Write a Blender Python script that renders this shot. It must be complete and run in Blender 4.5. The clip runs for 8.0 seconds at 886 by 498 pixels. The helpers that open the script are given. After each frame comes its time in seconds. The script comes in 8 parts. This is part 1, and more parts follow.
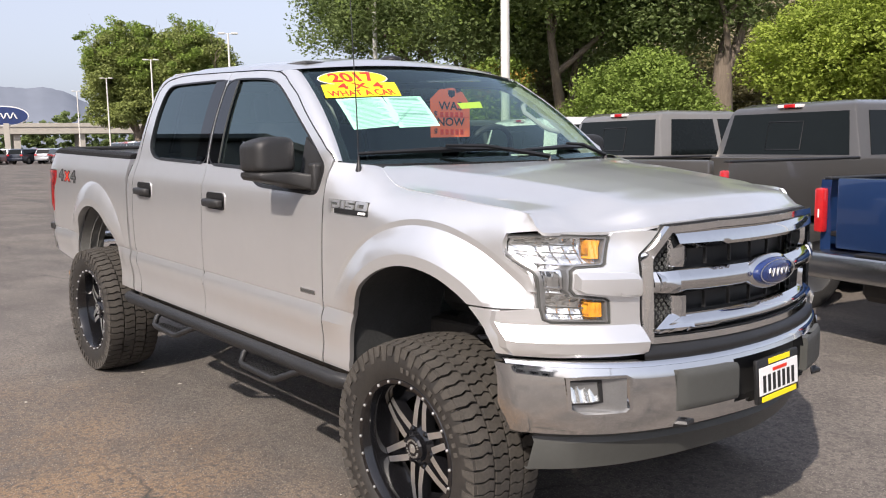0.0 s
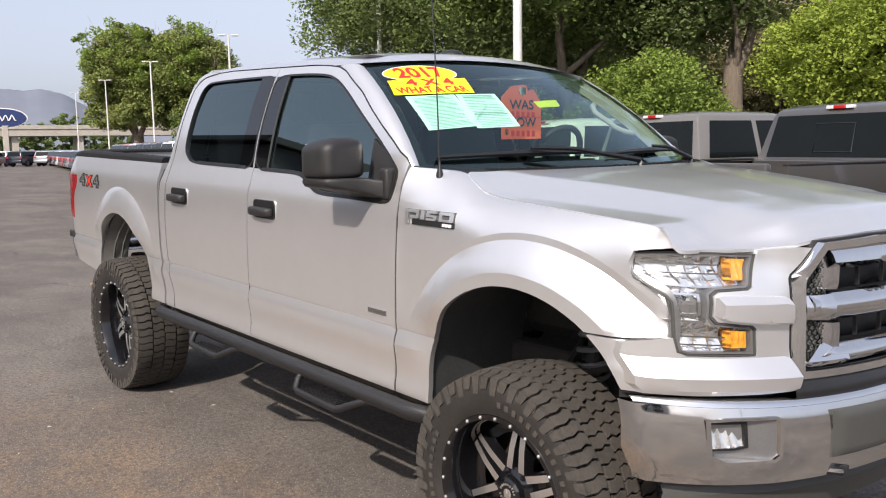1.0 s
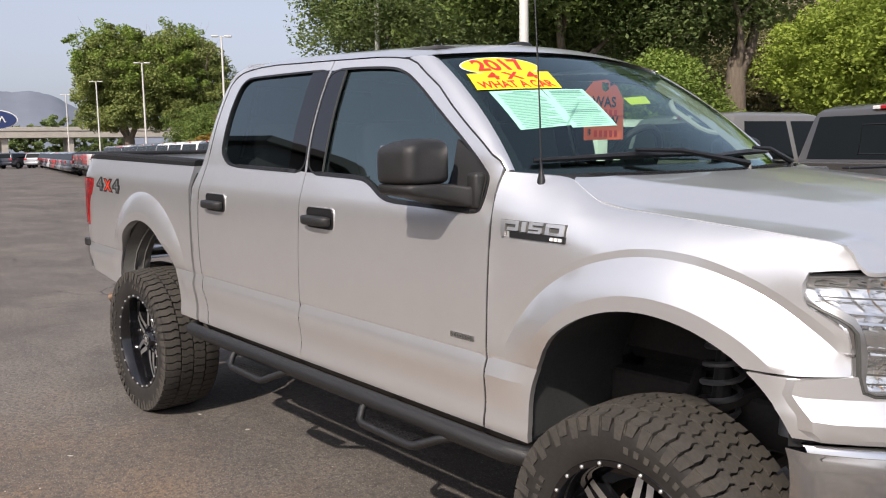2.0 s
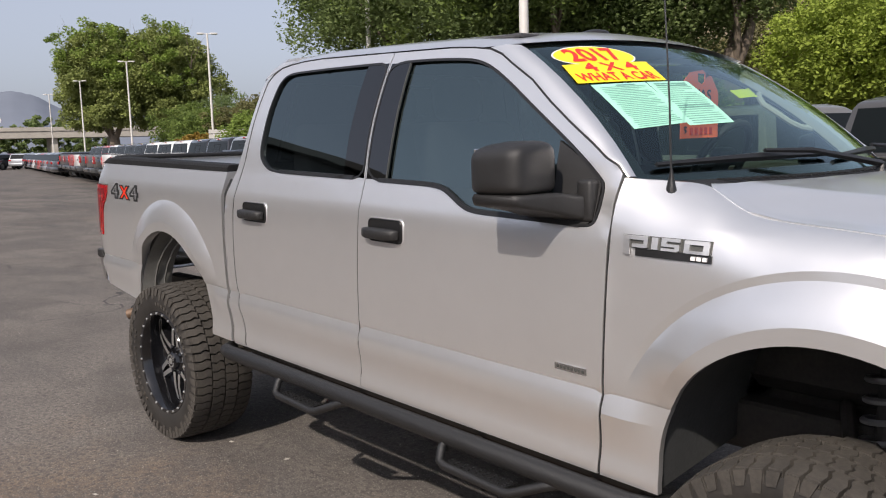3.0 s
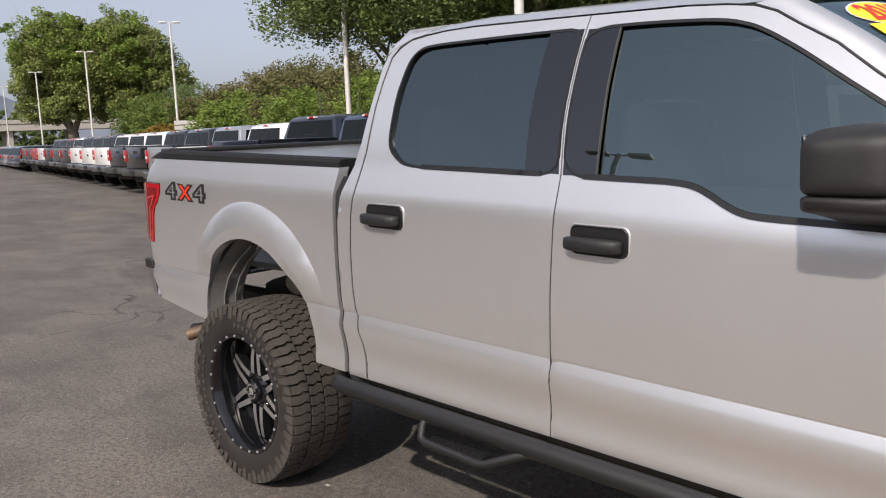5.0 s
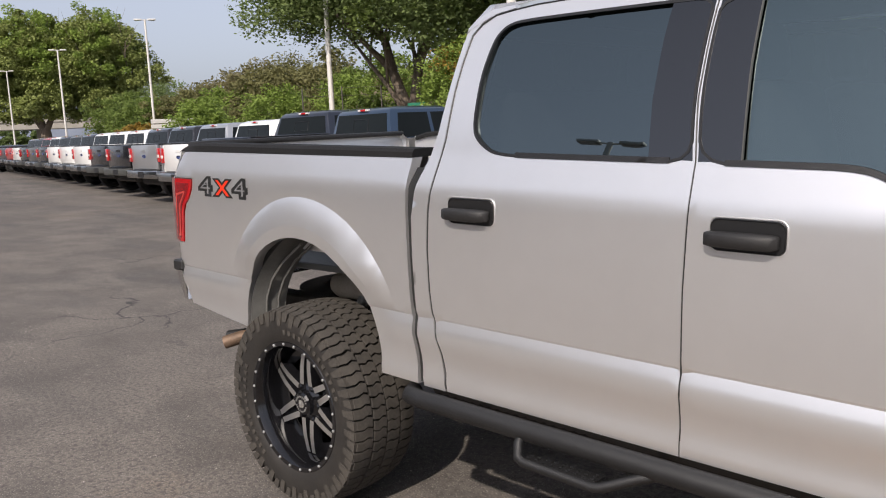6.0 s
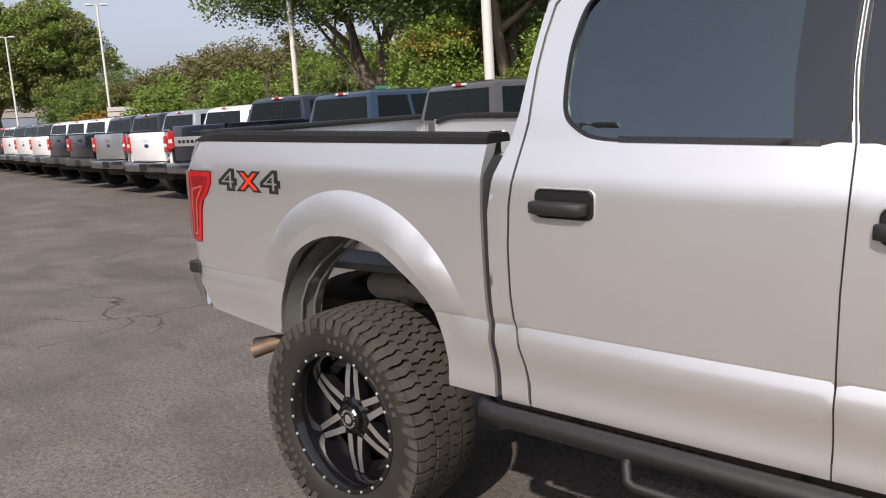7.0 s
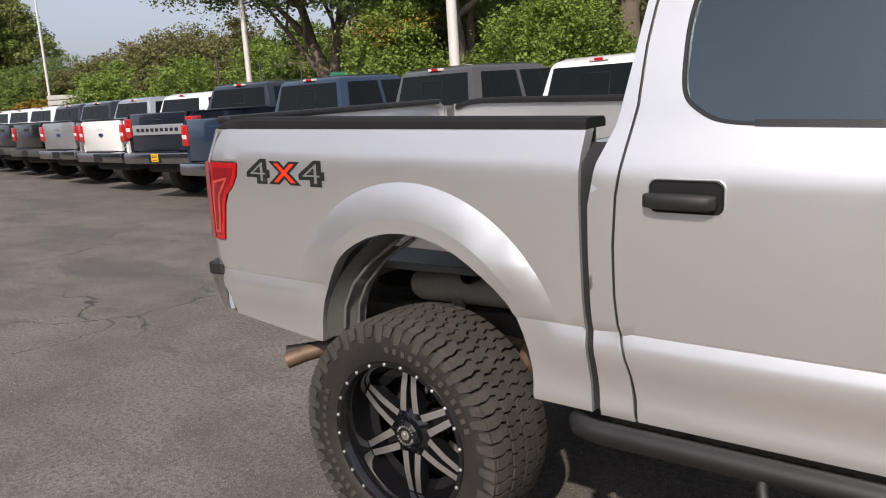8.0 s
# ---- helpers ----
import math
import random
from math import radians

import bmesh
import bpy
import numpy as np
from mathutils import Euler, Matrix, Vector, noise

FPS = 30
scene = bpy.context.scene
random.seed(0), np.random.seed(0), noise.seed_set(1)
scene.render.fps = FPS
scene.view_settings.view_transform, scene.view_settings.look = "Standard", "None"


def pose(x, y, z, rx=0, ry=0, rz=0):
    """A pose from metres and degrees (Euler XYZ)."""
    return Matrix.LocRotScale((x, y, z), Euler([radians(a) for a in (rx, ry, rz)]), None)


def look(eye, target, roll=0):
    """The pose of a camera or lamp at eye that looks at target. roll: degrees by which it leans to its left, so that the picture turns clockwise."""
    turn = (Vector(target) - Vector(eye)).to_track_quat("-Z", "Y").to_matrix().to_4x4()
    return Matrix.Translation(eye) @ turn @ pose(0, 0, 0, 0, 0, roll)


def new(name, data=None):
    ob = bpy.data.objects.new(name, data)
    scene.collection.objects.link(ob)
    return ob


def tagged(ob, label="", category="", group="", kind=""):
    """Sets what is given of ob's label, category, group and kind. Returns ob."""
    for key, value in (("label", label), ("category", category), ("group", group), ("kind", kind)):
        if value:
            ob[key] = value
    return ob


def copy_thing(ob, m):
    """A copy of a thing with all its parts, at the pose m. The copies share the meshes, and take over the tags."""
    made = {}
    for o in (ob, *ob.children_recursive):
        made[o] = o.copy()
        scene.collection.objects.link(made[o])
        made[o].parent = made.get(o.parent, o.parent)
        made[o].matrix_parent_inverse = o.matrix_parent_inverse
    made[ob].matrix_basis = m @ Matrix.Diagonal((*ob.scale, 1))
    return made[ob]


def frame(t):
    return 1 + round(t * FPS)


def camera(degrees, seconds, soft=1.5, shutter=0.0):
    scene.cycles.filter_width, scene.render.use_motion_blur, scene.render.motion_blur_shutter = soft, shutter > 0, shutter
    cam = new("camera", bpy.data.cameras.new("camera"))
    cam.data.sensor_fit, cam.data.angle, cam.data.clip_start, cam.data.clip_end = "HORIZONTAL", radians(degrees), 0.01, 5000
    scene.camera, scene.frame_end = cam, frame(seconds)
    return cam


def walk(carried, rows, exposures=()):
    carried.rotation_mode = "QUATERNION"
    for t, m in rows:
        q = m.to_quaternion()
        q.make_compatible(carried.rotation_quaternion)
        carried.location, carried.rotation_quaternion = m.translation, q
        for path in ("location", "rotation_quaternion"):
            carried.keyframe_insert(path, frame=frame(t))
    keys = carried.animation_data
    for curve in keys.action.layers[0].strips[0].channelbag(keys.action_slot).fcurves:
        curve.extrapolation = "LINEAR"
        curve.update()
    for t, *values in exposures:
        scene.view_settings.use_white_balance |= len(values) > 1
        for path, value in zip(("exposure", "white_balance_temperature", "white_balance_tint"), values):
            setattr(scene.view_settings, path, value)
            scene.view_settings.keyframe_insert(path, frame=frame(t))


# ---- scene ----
cam = camera(56.0, 8.0, 1.1)
PATH = [
    (0, (2.47, -2.973, 1.584), (0.975, -1.67, 1.33), -0.9),
    (0.5, (2.194, -2.998, 1.603), (0.698, -1.695, 1.353), -0.9),
    (1, (1.928, -2.97, 1.59), (0.435, -1.662, 1.341), -0.9),
    (1.5, (1.658, -2.948, 1.603), (0.17, -1.635, 1.357), -0.9),
    (2, (1.374, -2.969, 1.594), (-0.105, -1.645, 1.349), -0.9),
    (3.5, (0.554, -2.949, 1.64), (-0.894, -1.594, 1.378), -2.0),
    (4, (0.279, -2.999, 1.643), (-1.156, -1.632, 1.375), -2.2),
    (4.5, (0.028, -3.027, 1.655), (-1.385, -1.64, 1.374), -2.3),
    (6, (-0.726, -3.097, 1.618), (-2.083, -1.657, 1.325), -2.6),
    (6.5, (-0.972, -3.113, 1.643), (-2.291, -1.644, 1.326), -3.2),
    (7, (-1.247, -3.092, 1.637), (-2.534, -1.599, 1.299), -3.6),
    (7.5, (-1.491, -3.088, 1.65), (-2.741, -1.569, 1.291), -3.9),
    (8, (-1.774, -3.11, 1.645), (-2.964, -1.547, 1.27), -3.8),
]

walk(cam, [(t, look(eye, target, roll)) for t, eye, target, roll in PATH], [(0, 0.86, 6500, 13), (1.5, 0.68, 6500, 13), (3.5, 0.34, 6450, 12.5), (6.0, 0.45, 6500, 12.5), (7.2, 0.49, 6500, 12.3), (8.0, 0.42, 6500, 12)])

# ---- light: hazy afternoon sun from the right-hand side of the truck ----
SUN = Vector((0.22, -0.52, 0.48)).normalized()
world = bpy.data.worlds.new("sky")
scene.world = world
world.use_nodes = True
wn, wl = world.node_tree.nodes, world.node_tree.links
sky = wn.new("ShaderNodeTexSky")
sky.sky_type = "NISHITA"
sky.sun_disc = False
sky.sun_elevation = math.asin(SUN.z)
sky.sun_rotation = math.atan2(SUN.x, SUN.y)
sky.air_density, sky.dust_density, sky.ozone_density, sky.altitude = 1.0, 3.0, 4.0, 20
haze = wn.new("ShaderNodeHueSaturation")
haze.inputs["Saturation"].default_value = 0.56
wl.new(sky.outputs[0], haze.inputs["Color"])
veil = wn.new("ShaderNodeMix")
veil.data_type, veil.blend_type = "RGBA", "MULTIPLY"
veil.inputs[0].default_value = 1.0
veil.inputs[7].default_value = (1.0, 0.97, 0.985, 1)
wl.new(haze.outputs[0], veil.inputs[6])
mist = wn.new("ShaderNodeMix")
mist.data_type = "RGBA"
mist.inputs[0].default_value = 0.5
mist.inputs[7].default_value = (2.85, 3.12, 3.72, 1)
wl.new(veil.outputs[2], mist.inputs[6])
wl.new(mist.outputs[2], wn["Background"].inputs[0])
wn["Background"].inputs[1].default_value = 0.13
sun = new("sun", bpy.data.lights.new("sun", "SUN"))
sun.data.energy, sun.data.angle, sun.data.color = 3.5, radians(1.0), (1.0, 0.91, 0.80)
sun.matrix_world = look(SUN * 50, (0, 0, 0))


# ---- materials ----
def shader(name, color=(0.8, 0.8, 0.8), rough=0.5, metal=0.0, coat=0.0, spec=0.5, vary=0.0, scale=8.0, bump=0.0, bump_scale=60.0,
           rough_vary=0.0, tint=None, stretch=None, emit=0.0, island=0.0, obj=0.0):
    """A node material: base colour with two scales of noise, noise in the roughness, and fine bump."""
    m = bpy.data.materials.new(name)
    m.use_nodes = True
    n, l = m.node_tree.nodes, m.node_tree.links
    b = n["Principled BSDF"]
    b.inputs["Base Color"].default_value = (*color, 1)
    b.inputs["Roughness"].default_value = rough
    b.inputs["Metallic"].default_value = metal
    b.inputs["Coat Weight"].default_value = coat
    b.inputs["Coat Roughness"].default_value = 0.03
    b.inputs["Specular IOR Level"].default_value = spec
    if emit:
        b.inputs["Emission Color"].default_value = (*color, 1)
        b.inputs["Emission Strength"].default_value = emit
    co = n.new("ShaderNodeTexCoord").outputs["Object"]
    if stretch:
        mp = n.new("ShaderNodeMapping")
        mp.inputs["Scale"].default_value = stretch
        l.new(co, mp.inputs[0])
        co = mp.outputs[0]

    def noise_at(s, detail=6.0):
        t = n.new("ShaderNodeTexNoise")
        t.inputs["Scale"].default_value = s
        t.inputs["Detail"].default_value = detail
        l.new(co, t.inputs["Vector"])
        return t.outputs[0]

    out = None
    if vary or island or obj:
        mix = n.new("ShaderNodeMix")
        mix.data_type = "RGBA"
        mix.inputs[6].default_value = (*[c * (1 - vary) for c in color], 1)
        mix.inputs[7].default_value = (*(tint or [min(1, c * (1 + vary)) for c in color]), 1)
        add = n.new("ShaderNodeMath")
        add.operation = "MULTIPLY_ADD"
        l.new(noise_at(scale), add.inputs[0])
        add.inputs[1].default_value = 1.2
        add.inputs[2].default_value = -0.45
        add2 = n.new("ShaderNodeMath")
        add2.operation = "MULTIPLY_ADD"
        l.new(noise_at(scale * 9), add2.inputs[0])
        add2.inputs[1].default_value = 0.8
        l.new(add.outputs[0], add2.inputs[2])
        fac = add2.outputs[0]
        if island or obj:
            add3 = n.new("ShaderNodeMath")
            add3.operation = "MULTIPLY_ADD"
            l.new(n.new("ShaderNodeNewGeometry").outputs["Random Per Island"] if island else n.new("ShaderNodeObjectInfo").outputs["Random"], add3.inputs[0])
            add3.inputs[1].default_value = island or obj
            l.new(fac, add3.inputs[2])
            sub = n.new("ShaderNodeMath")
            sub.operation = "SUBTRACT"
            l.new(add3.outputs[0], sub.inputs[0])
            sub.inputs[1].default_value = (island or obj) / 2
            fac = sub.outputs[0]
        l.new(fac, mix.inputs[0])
        l.new(mix.outputs[2], b.inputs["Base Color"])
    if rough_vary:
        mr = n.new("ShaderNodeMapRange")
        mr.inputs[3].default_value, mr.inputs[4].default_value = rough - rough_vary, rough + rough_vary
        l.new(noise_at(scale * 3), mr.inputs[0])
        l.new(mr.outputs[0], b.inputs["Roughness"])
    if bump:
        bp = n.new("ShaderNodeBump")
        bp.inputs["Strength"].default_value = 1.0
        bp.inputs["Distance"].default_value = bump
        l.new(noise_at(bump_scale), bp.inputs["Height"])
        l.new(bp.outputs[0], b.inputs["Normal"])
    return m


def glass(name, tint, rough=0.01, face=0.06, film=(1, 1, 1)):
    """A thin pane: clear with a tint, and mirror-like towards grazing angles. face: its reflectance seen straight on."""
    m = bpy.data.materials.new(name)
    m.use_nodes = True
    n, l = m.node_tree.nodes, m.node_tree.links
    n.remove(n["Principled BSDF"])
    tr, gl, mx, lw = n.new("ShaderNodeBsdfTransparent"), n.new("ShaderNodeBsdfGlossy"), n.new("ShaderNodeMixShader"), n.new("ShaderNodeLayerWeight")
    tr.inputs[0].default_value = (*tint, 1)
    gl.inputs["Roughness"].default_value = rough
    gl.inputs["Color"].default_value = (*film, 1)
    lw.inputs[0].default_value = 0.5
    steep, gloss = n.new("ShaderNodeMath"), n.new("ShaderNodeMath")
    steep.operation, gloss.operation = "POWER", "MULTIPLY_ADD"
    l.new(lw.outputs["Facing"], steep.inputs[0])
    steep.inputs[1].default_value = 5.0
    l.new(steep.outputs[0], gloss.inputs[0])
    gloss.inputs[1].default_value, gloss.inputs[2].default_value = 1 - face, face
    l.new(gloss.outputs[0], mx.inputs[0])
    l.new(tr.outputs[0], mx.inputs[1])
    l.new(gl.outputs[0], mx.inputs[2])
    l.new(mx.outputs[0], n["Material Output"].inputs[0])
    return m


def metallic_paint(name, color, metal=0.85, rough=0.36):
    """Clear-coated metallic paint with fine flake and a film of dust."""
    m = shader(name, color, rough, metal, coat=0.8, vary=0.03, scale=1.3, rough_vary=0.03)
    n, l = m.node_tree.nodes, m.node_tree.links
    b = n["Principled BSDF"]
    flake = n.new("ShaderNodeTexVoronoi")
    flake.inputs["Scale"].default_value = 900
    l.new(n.new("ShaderNodeTexCoord").outputs["Object"], flake.inputs["Vector"])
    bp = n.new("ShaderNodeBump")
    bp.inputs["Distance"].default_value = 0.00006
    l.new(flake.outputs[0], bp.inputs["Height"])
    l.new(bp.outputs[0], b.inputs["Normal"])
    b.inputs["Coat Roughness"].default_value = 0.04
    return m


SILVER = metallic_paint("silver_metallic_paint", (0.835, 0.828, 0.82), 0.83, 0.32)
# paler chrome for grille ring and corner blocks, bright reflections put into the colour
LIT_CHROME = shader("lit_chrome", (0.86, 0.86, 0.86), 0.09, 1.0, vary=0.05, scale=5, rough_vary=0.03)
CHROME = shader("chrome", (0.72, 0.72, 0.72), 0.07, 1.0, vary=0.05, scale=5, rough_vary=0.03)
SATIN_CHROME = shader("brushed_chrome", (0.72, 0.71, 0.70), 0.08, 1.0, vary=0.05, scale=3, rough_vary=0.03)
BLACK_TRIM = shader("black_plastic_trim", (0.012, 0.012, 0.0125), 0.36, vary=0.2, scale=12, bump=0.0004, bump_scale=900)
GLOSS_BLACK = shader("gloss_black_paint", (0.006, 0.006, 0.007), 0.08, coat=0.3, vary=0.2, scale=6)
TEXTURED = shader("textured_black_plastic", (0.016, 0.0155, 0.0155), 0.48, vary=0.25, scale=9, bump=0.0008, bump_scale=700, rough_vary=0.08)
GREY_PLASTIC = shader("dark_grey_plastic", (0.055, 0.056, 0.052), 0.5, vary=0.12, scale=7, bump=0.0005, bump_scale=500)
CAP_PLASTIC = shader("matt_rail_plastic", (0.011, 0.011, 0.0115), 0.7, vary=0.25, scale=6, spec=0.25, bump=0.0008, bump_scale=500)
POWDER = shader("textured_powder_coat", (0.012, 0.012, 0.0125), 0.46, vary=0.2, scale=14, bump=0.0012, bump_scale=420)
RUBBER = shader("tyre_rubber", (0.034, 0.031, 0.028), 0.85, vary=0.4, scale=9, tint=(0.074, 0.065, 0.054), bump=0.0012, bump_scale=160)
RUBBER_SIDE = shader("tyre_sidewall_rubber", (0.014, 0.0135, 0.013), 0.6, vary=0.35, scale=8, tint=(0.032, 0.028, 0.024), bump=0.0007, bump_scale=120)
MILLED = shader("milled_aluminium", (0.76, 0.75, 0.73), 0.42, 1.0, vary=0.1, scale=10, bump=0.0002, bump_scale=700)
FRAME_STEEL = shader("dusty_frame_steel", (0.016, 0.0165, 0.015), 0.8, vary=0.4, scale=6, tint=(0.036, 0.034, 0.029), spec=0.25)
UNDERBODY = shader("underbody_steel", (0.022, 0.021, 0.020), 0.75, vary=0.4, scale=8, tint=(0.05, 0.044, 0.038))
SPRING = shader("grey_spring_steel", (0.20, 0.20, 0.20), 0.45, 0.5, vary=0.2, scale=14)
LINER = shader("wheel_well_liner", (0.045, 0.047, 0.047), 0.8, vary=0.3, scale=10, bump=0.002, bump_scale=60)
WELL_METAL = shader("grey_primer_steel", (0.17, 0.168, 0.158), 0.45, 0.4, vary=0.25, scale=7)
SHIELD = shader("dusty_heat_shield", (0.30, 0.265, 0.215), 0.7, 0.2, vary=0.25, scale=9)
RUST = shader("tan_exhaust_steel", (0.12, 0.085, 0.062), 0.6, 0.4, vary=0.45, scale=16, tint=(0.20, 0.13, 0.085))
TINTED = glass("tinted_glass", (0.14, 0.175, 0.175), face=0.20, film=(0.76, 0.96, 0.97))
PRIVACY = glass("privacy_glass", (0.055, 0.068, 0.072), face=0.17, film=(0.80, 0.97, 1.0))
PILLAR_GLOSS = glass("gloss_pillar_cover", (0.004, 0.004, 0.004), 0.02, 0.11)
CLEAR_PANE = glass("clear_green_glass", (0.66, 0.78, 0.66))
WINDSCREEN_GLASS = glass("windscreen_glass", (0.56, 0.70, 0.61), face=0.085, film=(0.72, 0.93, 1.0))
LENS = glass("clear_lamp_lens", (0.97, 0.98, 0.98), 0.02, 0.05)
LAMP_BEZEL = shader("grey_lamp_bezel", (0.26, 0.26, 0.26), 0.3, 0.7, vary=0.15, scale=20)
REFLECTOR = shader("bright_lamp_reflector", (0.80, 0.80, 0.79), 0.13, 0.90, vary=0.1, scale=30, rough_vary=0.1)
SEAT = shader("dark_grey_cloth", (0.045, 0.046, 0.05), 0.85, vary=0.25, scale=12, bump=0.002, bump_scale=300)
DASH = shader("dark_soft_plastic", (0.03, 0.032, 0.036), 0.6, vary=0.15, scale=8, bump=0.0006, bump_scale=500)
AMBER = shader("amber_reflector", (0.80, 0.24, 0.008), 0.22, coat=0.6, vary=0.45, scale=60, tint=(0.95, 0.42, 0.03), bump=0.004, bump_scale=150)
RED_LENS = shader("red_lamp_lens", (0.40, 0.010, 0.012), 0.16, coat=1.0, vary=0.3, scale=18)
DEEP_RED = shader("deep_red_lamp_lens", (0.20, 0.008, 0.010), 0.14, coat=1.0, vary=0.3, scale=22, bump=0.0012, bump_scale=160)
PALE_RED = shader("pale_lamp_lens", (0.42, 0.06, 0.05), 0.2, coat=1.0, vary=0.25, scale=30)
PALE_TRIM = shader("pale_grey_trim", (0.36, 0.37, 0.35), 0.7, vary=0.08, scale=9, bump=0.0006, bump_scale=400)
YELLOW = shader("yellow_vinyl", (0.93, 0.72, 0.01), 0.4, vary=0.04, scale=6)
SIGN_RED = shader("red_lettering", (0.62, 0.02, 0.012), 0.45, vary=0.05)
MINT = shader("mint_green_paper", (0.36, 0.72, 0.55), 0.6, vary=0.05, scale=5)
INK = shader("dark_print", (0.13, 0.30, 0.25), 0.6, vary=0.1)
RED_CARD = shader("fluorescent_red_card", (0.98, 0.16, 0.06), 0.55, vary=0.06, scale=5)
LIME = shader("lime_yellow_card", (0.72, 0.85, 0.02), 0.5, vary=0.05)
WHITE_PAPER = shader("white_card", (0.78, 0.77, 0.76), 0.5, vary=0.05)
BLUE_ENAMEL = shader("dark_blue_enamel", (0.012, 0.028, 0.12), 0.12, coat=1.0, vary=0.1)
# one black for print and for shade painted into gaps and holes
INK_AND_SHADE_BLACK = shader("black_print_and_shade", (0.012, 0.012, 0.012), 0.5, vary=0.1)
DECAL_RED = shader("red_decal", (0.72, 0.035, 0.01), 0.35, vary=0.08)
DECAL_GREY = shader("grey_decal", (0.16, 0.16, 0.165), 0.35, vary=0.15, scale=30)


# ---- mesh helpers ----
def mesh_from(name, verts, faces, mats, smooth=True, slots=None):
    me = bpy.data.meshes.new(name)
    me.from_pydata([tuple(v) for v in verts], [], [tuple(f) for f in faces])
    for m in mats if isinstance(mats, (list, tuple)) else [mats]:
        me.materials.append(m)
    if slots is not None:
        me.polygons.foreach_set("material_index", slots)
    me.polygons.foreach_set("use_smooth", [smooth] * len(me.polygons))
    me.update()
    return me


def part(name, bm, mats, parent=None, label="", smooth=True, angle=35, fix=True):
    """Links a bmesh as one mesh object under a thing or a part."""
    if fix:
        bmesh.ops.recalc_face_normals(bm, faces=bm.faces)
    lim = radians(angle)
    for e in bm.edges:
        e.smooth = (len(e.link_faces) != 2 or e.calc_face_angle(0.0) < lim) and not e.seam
    for f in bm.faces:
        f.smooth = smooth
    me = bpy.data.meshes.new(name)
    bm.to_mesh(me)
    bm.free()
    for m in mats if isinstance(mats, (list, tuple)) else [mats]:
        me.materials.append(m)
    ob = new(name, me)
    if parent is not None:
        ob.parent = parent
    if label:
        ob["label"] = label
    return ob


def box(bm, lo, hi, m=None, slot=0):
    c = [(a, b, d) for a in (lo[0], hi[0]) for b in (lo[1], hi[1]) for d in (lo[2], hi[2])]
    v = [bm.verts.new(m @ Vector(p) if m else p) for p in c]
    for f in ((0, 1, 3, 2), (4, 6, 7, 5), (0, 4, 5, 1), (2, 3, 7, 6), (0, 2, 6, 4), (1, 5, 7, 3)):
        bm.faces.new([v[i] for i in f]).material_index = slot
    return v


def soft_box(lo, hi, r, seg=2, m=None):
    bm = bmesh.new()
    box(bm, lo, hi)
    bmesh.ops.recalc_face_normals(bm, faces=bm.faces)
    bmesh.ops.bevel(bm, geom=list(bm.edges), offset=r, segments=seg, affect="EDGES", profile=0.5)
    if m is not None:
        bm.transform(m)
    return bm


def merge(bm, other):
    me = bpy.data.meshes.new("tmp")
    other.to_mesh(me)
    other.free()
    bm.from_mesh(me)
    bpy.data.meshes.remove(me)
    return bm


def lathe(profile, seg=48, axis="y", closed=False, bm=None, slot=0):
    """Turns (across, radius) pairs about an axis through the origin."""
    bm = bm or bmesh.new()
    rings = []
    for a, r in profile:
        ring = []
        for i in range(seg):
            t = 2 * math.pi * i / seg
            p = {"y": (r * math.cos(t), a, r * math.sin(t)), "z": (r * math.cos(t), r * math.sin(t), a), "x": (a, r * math.cos(t), r * math.sin(t))}[axis]
            ring.append(bm.verts.new(p))
        rings.append(ring)
    pairs = list(zip(rings, rings[1:])) + ([(rings[-1], rings[0])] if closed else [])
    for A, B in pairs:
        for i in range(seg):
            bm.faces.new((A[i], A[(i + 1) % seg], B[(i + 1) % seg], B[i])).material_index = slot
    if not closed:
        for ring, (a, r) in ((rings[0], profile[0]), (rings[-1], profile[-1])):
            if r < 0.02:
                bm.faces.new(ring).material_index = slot
    return bm


def tube(points, radius, seg=10, bm=None, caps=True):
    """A round bar along a line of points; radius: one number or one for each point."""
    bm = bm or bmesh.new()
    pts = [Vector(p) for p in points]
    rad = radius if isinstance(radius, (list, tuple)) else [radius] * len(pts)
    rings, side = [], None
    for i, p in enumerate(pts):
        d = (pts[min(i + 1, len(pts) - 1)] - pts[max(i - 1, 0)]).normalized()
        if side is None:
            side = d.cross(Vector((0, 0, 1)) if abs(d.z) < 0.9 else Vector((1, 0, 0))).normalized()
        side = (side - d * side.dot(d)).normalized()
        up = d.cross(side)
        rings.append([bm.verts.new(p + rad[i] * (math.cos(a) * side + math.sin(a) * up)) for a in (2 * math.pi * k / seg for k in range(seg))])
    for A, B in zip(rings, rings[1:]):
        for k in range(seg):
            bm.faces.new((A[k], A[(k + 1) % seg], B[(k + 1) % seg], B[k]))
    if caps:
        bm.faces.new(rings[0][::-1])
        bm.faces.new(rings[-1])
    return bm


def inside(p, poly):
    x, y = p
    hit = False
    for (x0, y0), (x1, y1) in zip(poly, poly[1:] + poly[:1]):
        if (y0 > y) != (y1 > y) and x < (x1 - x0) * (y - y0) / (y1 - y0) + x0:
            hit = not hit
    return hit


def dense(poly, step):
    out = []
    for (x0, y0), (x1, y1) in zip(poly, poly[1:] + poly[:1]):
        n = max(1, math.ceil(math.hypot(x1 - x0, y1 - y0) / step))
        out += [(x0 + (x1 - x0) * k / n, y0 + (y1 - y0) * k / n) for k in range(n)]
    return out


def near_edge(p, loops, d):
    for poly in loops:
        for q in poly:
            if abs(q[0] - p[0]) < d and abs(q[1] - p[1]) < d and math.hypot(q[0] - p[0], q[1] - p[1]) < d:
                return True
    return False


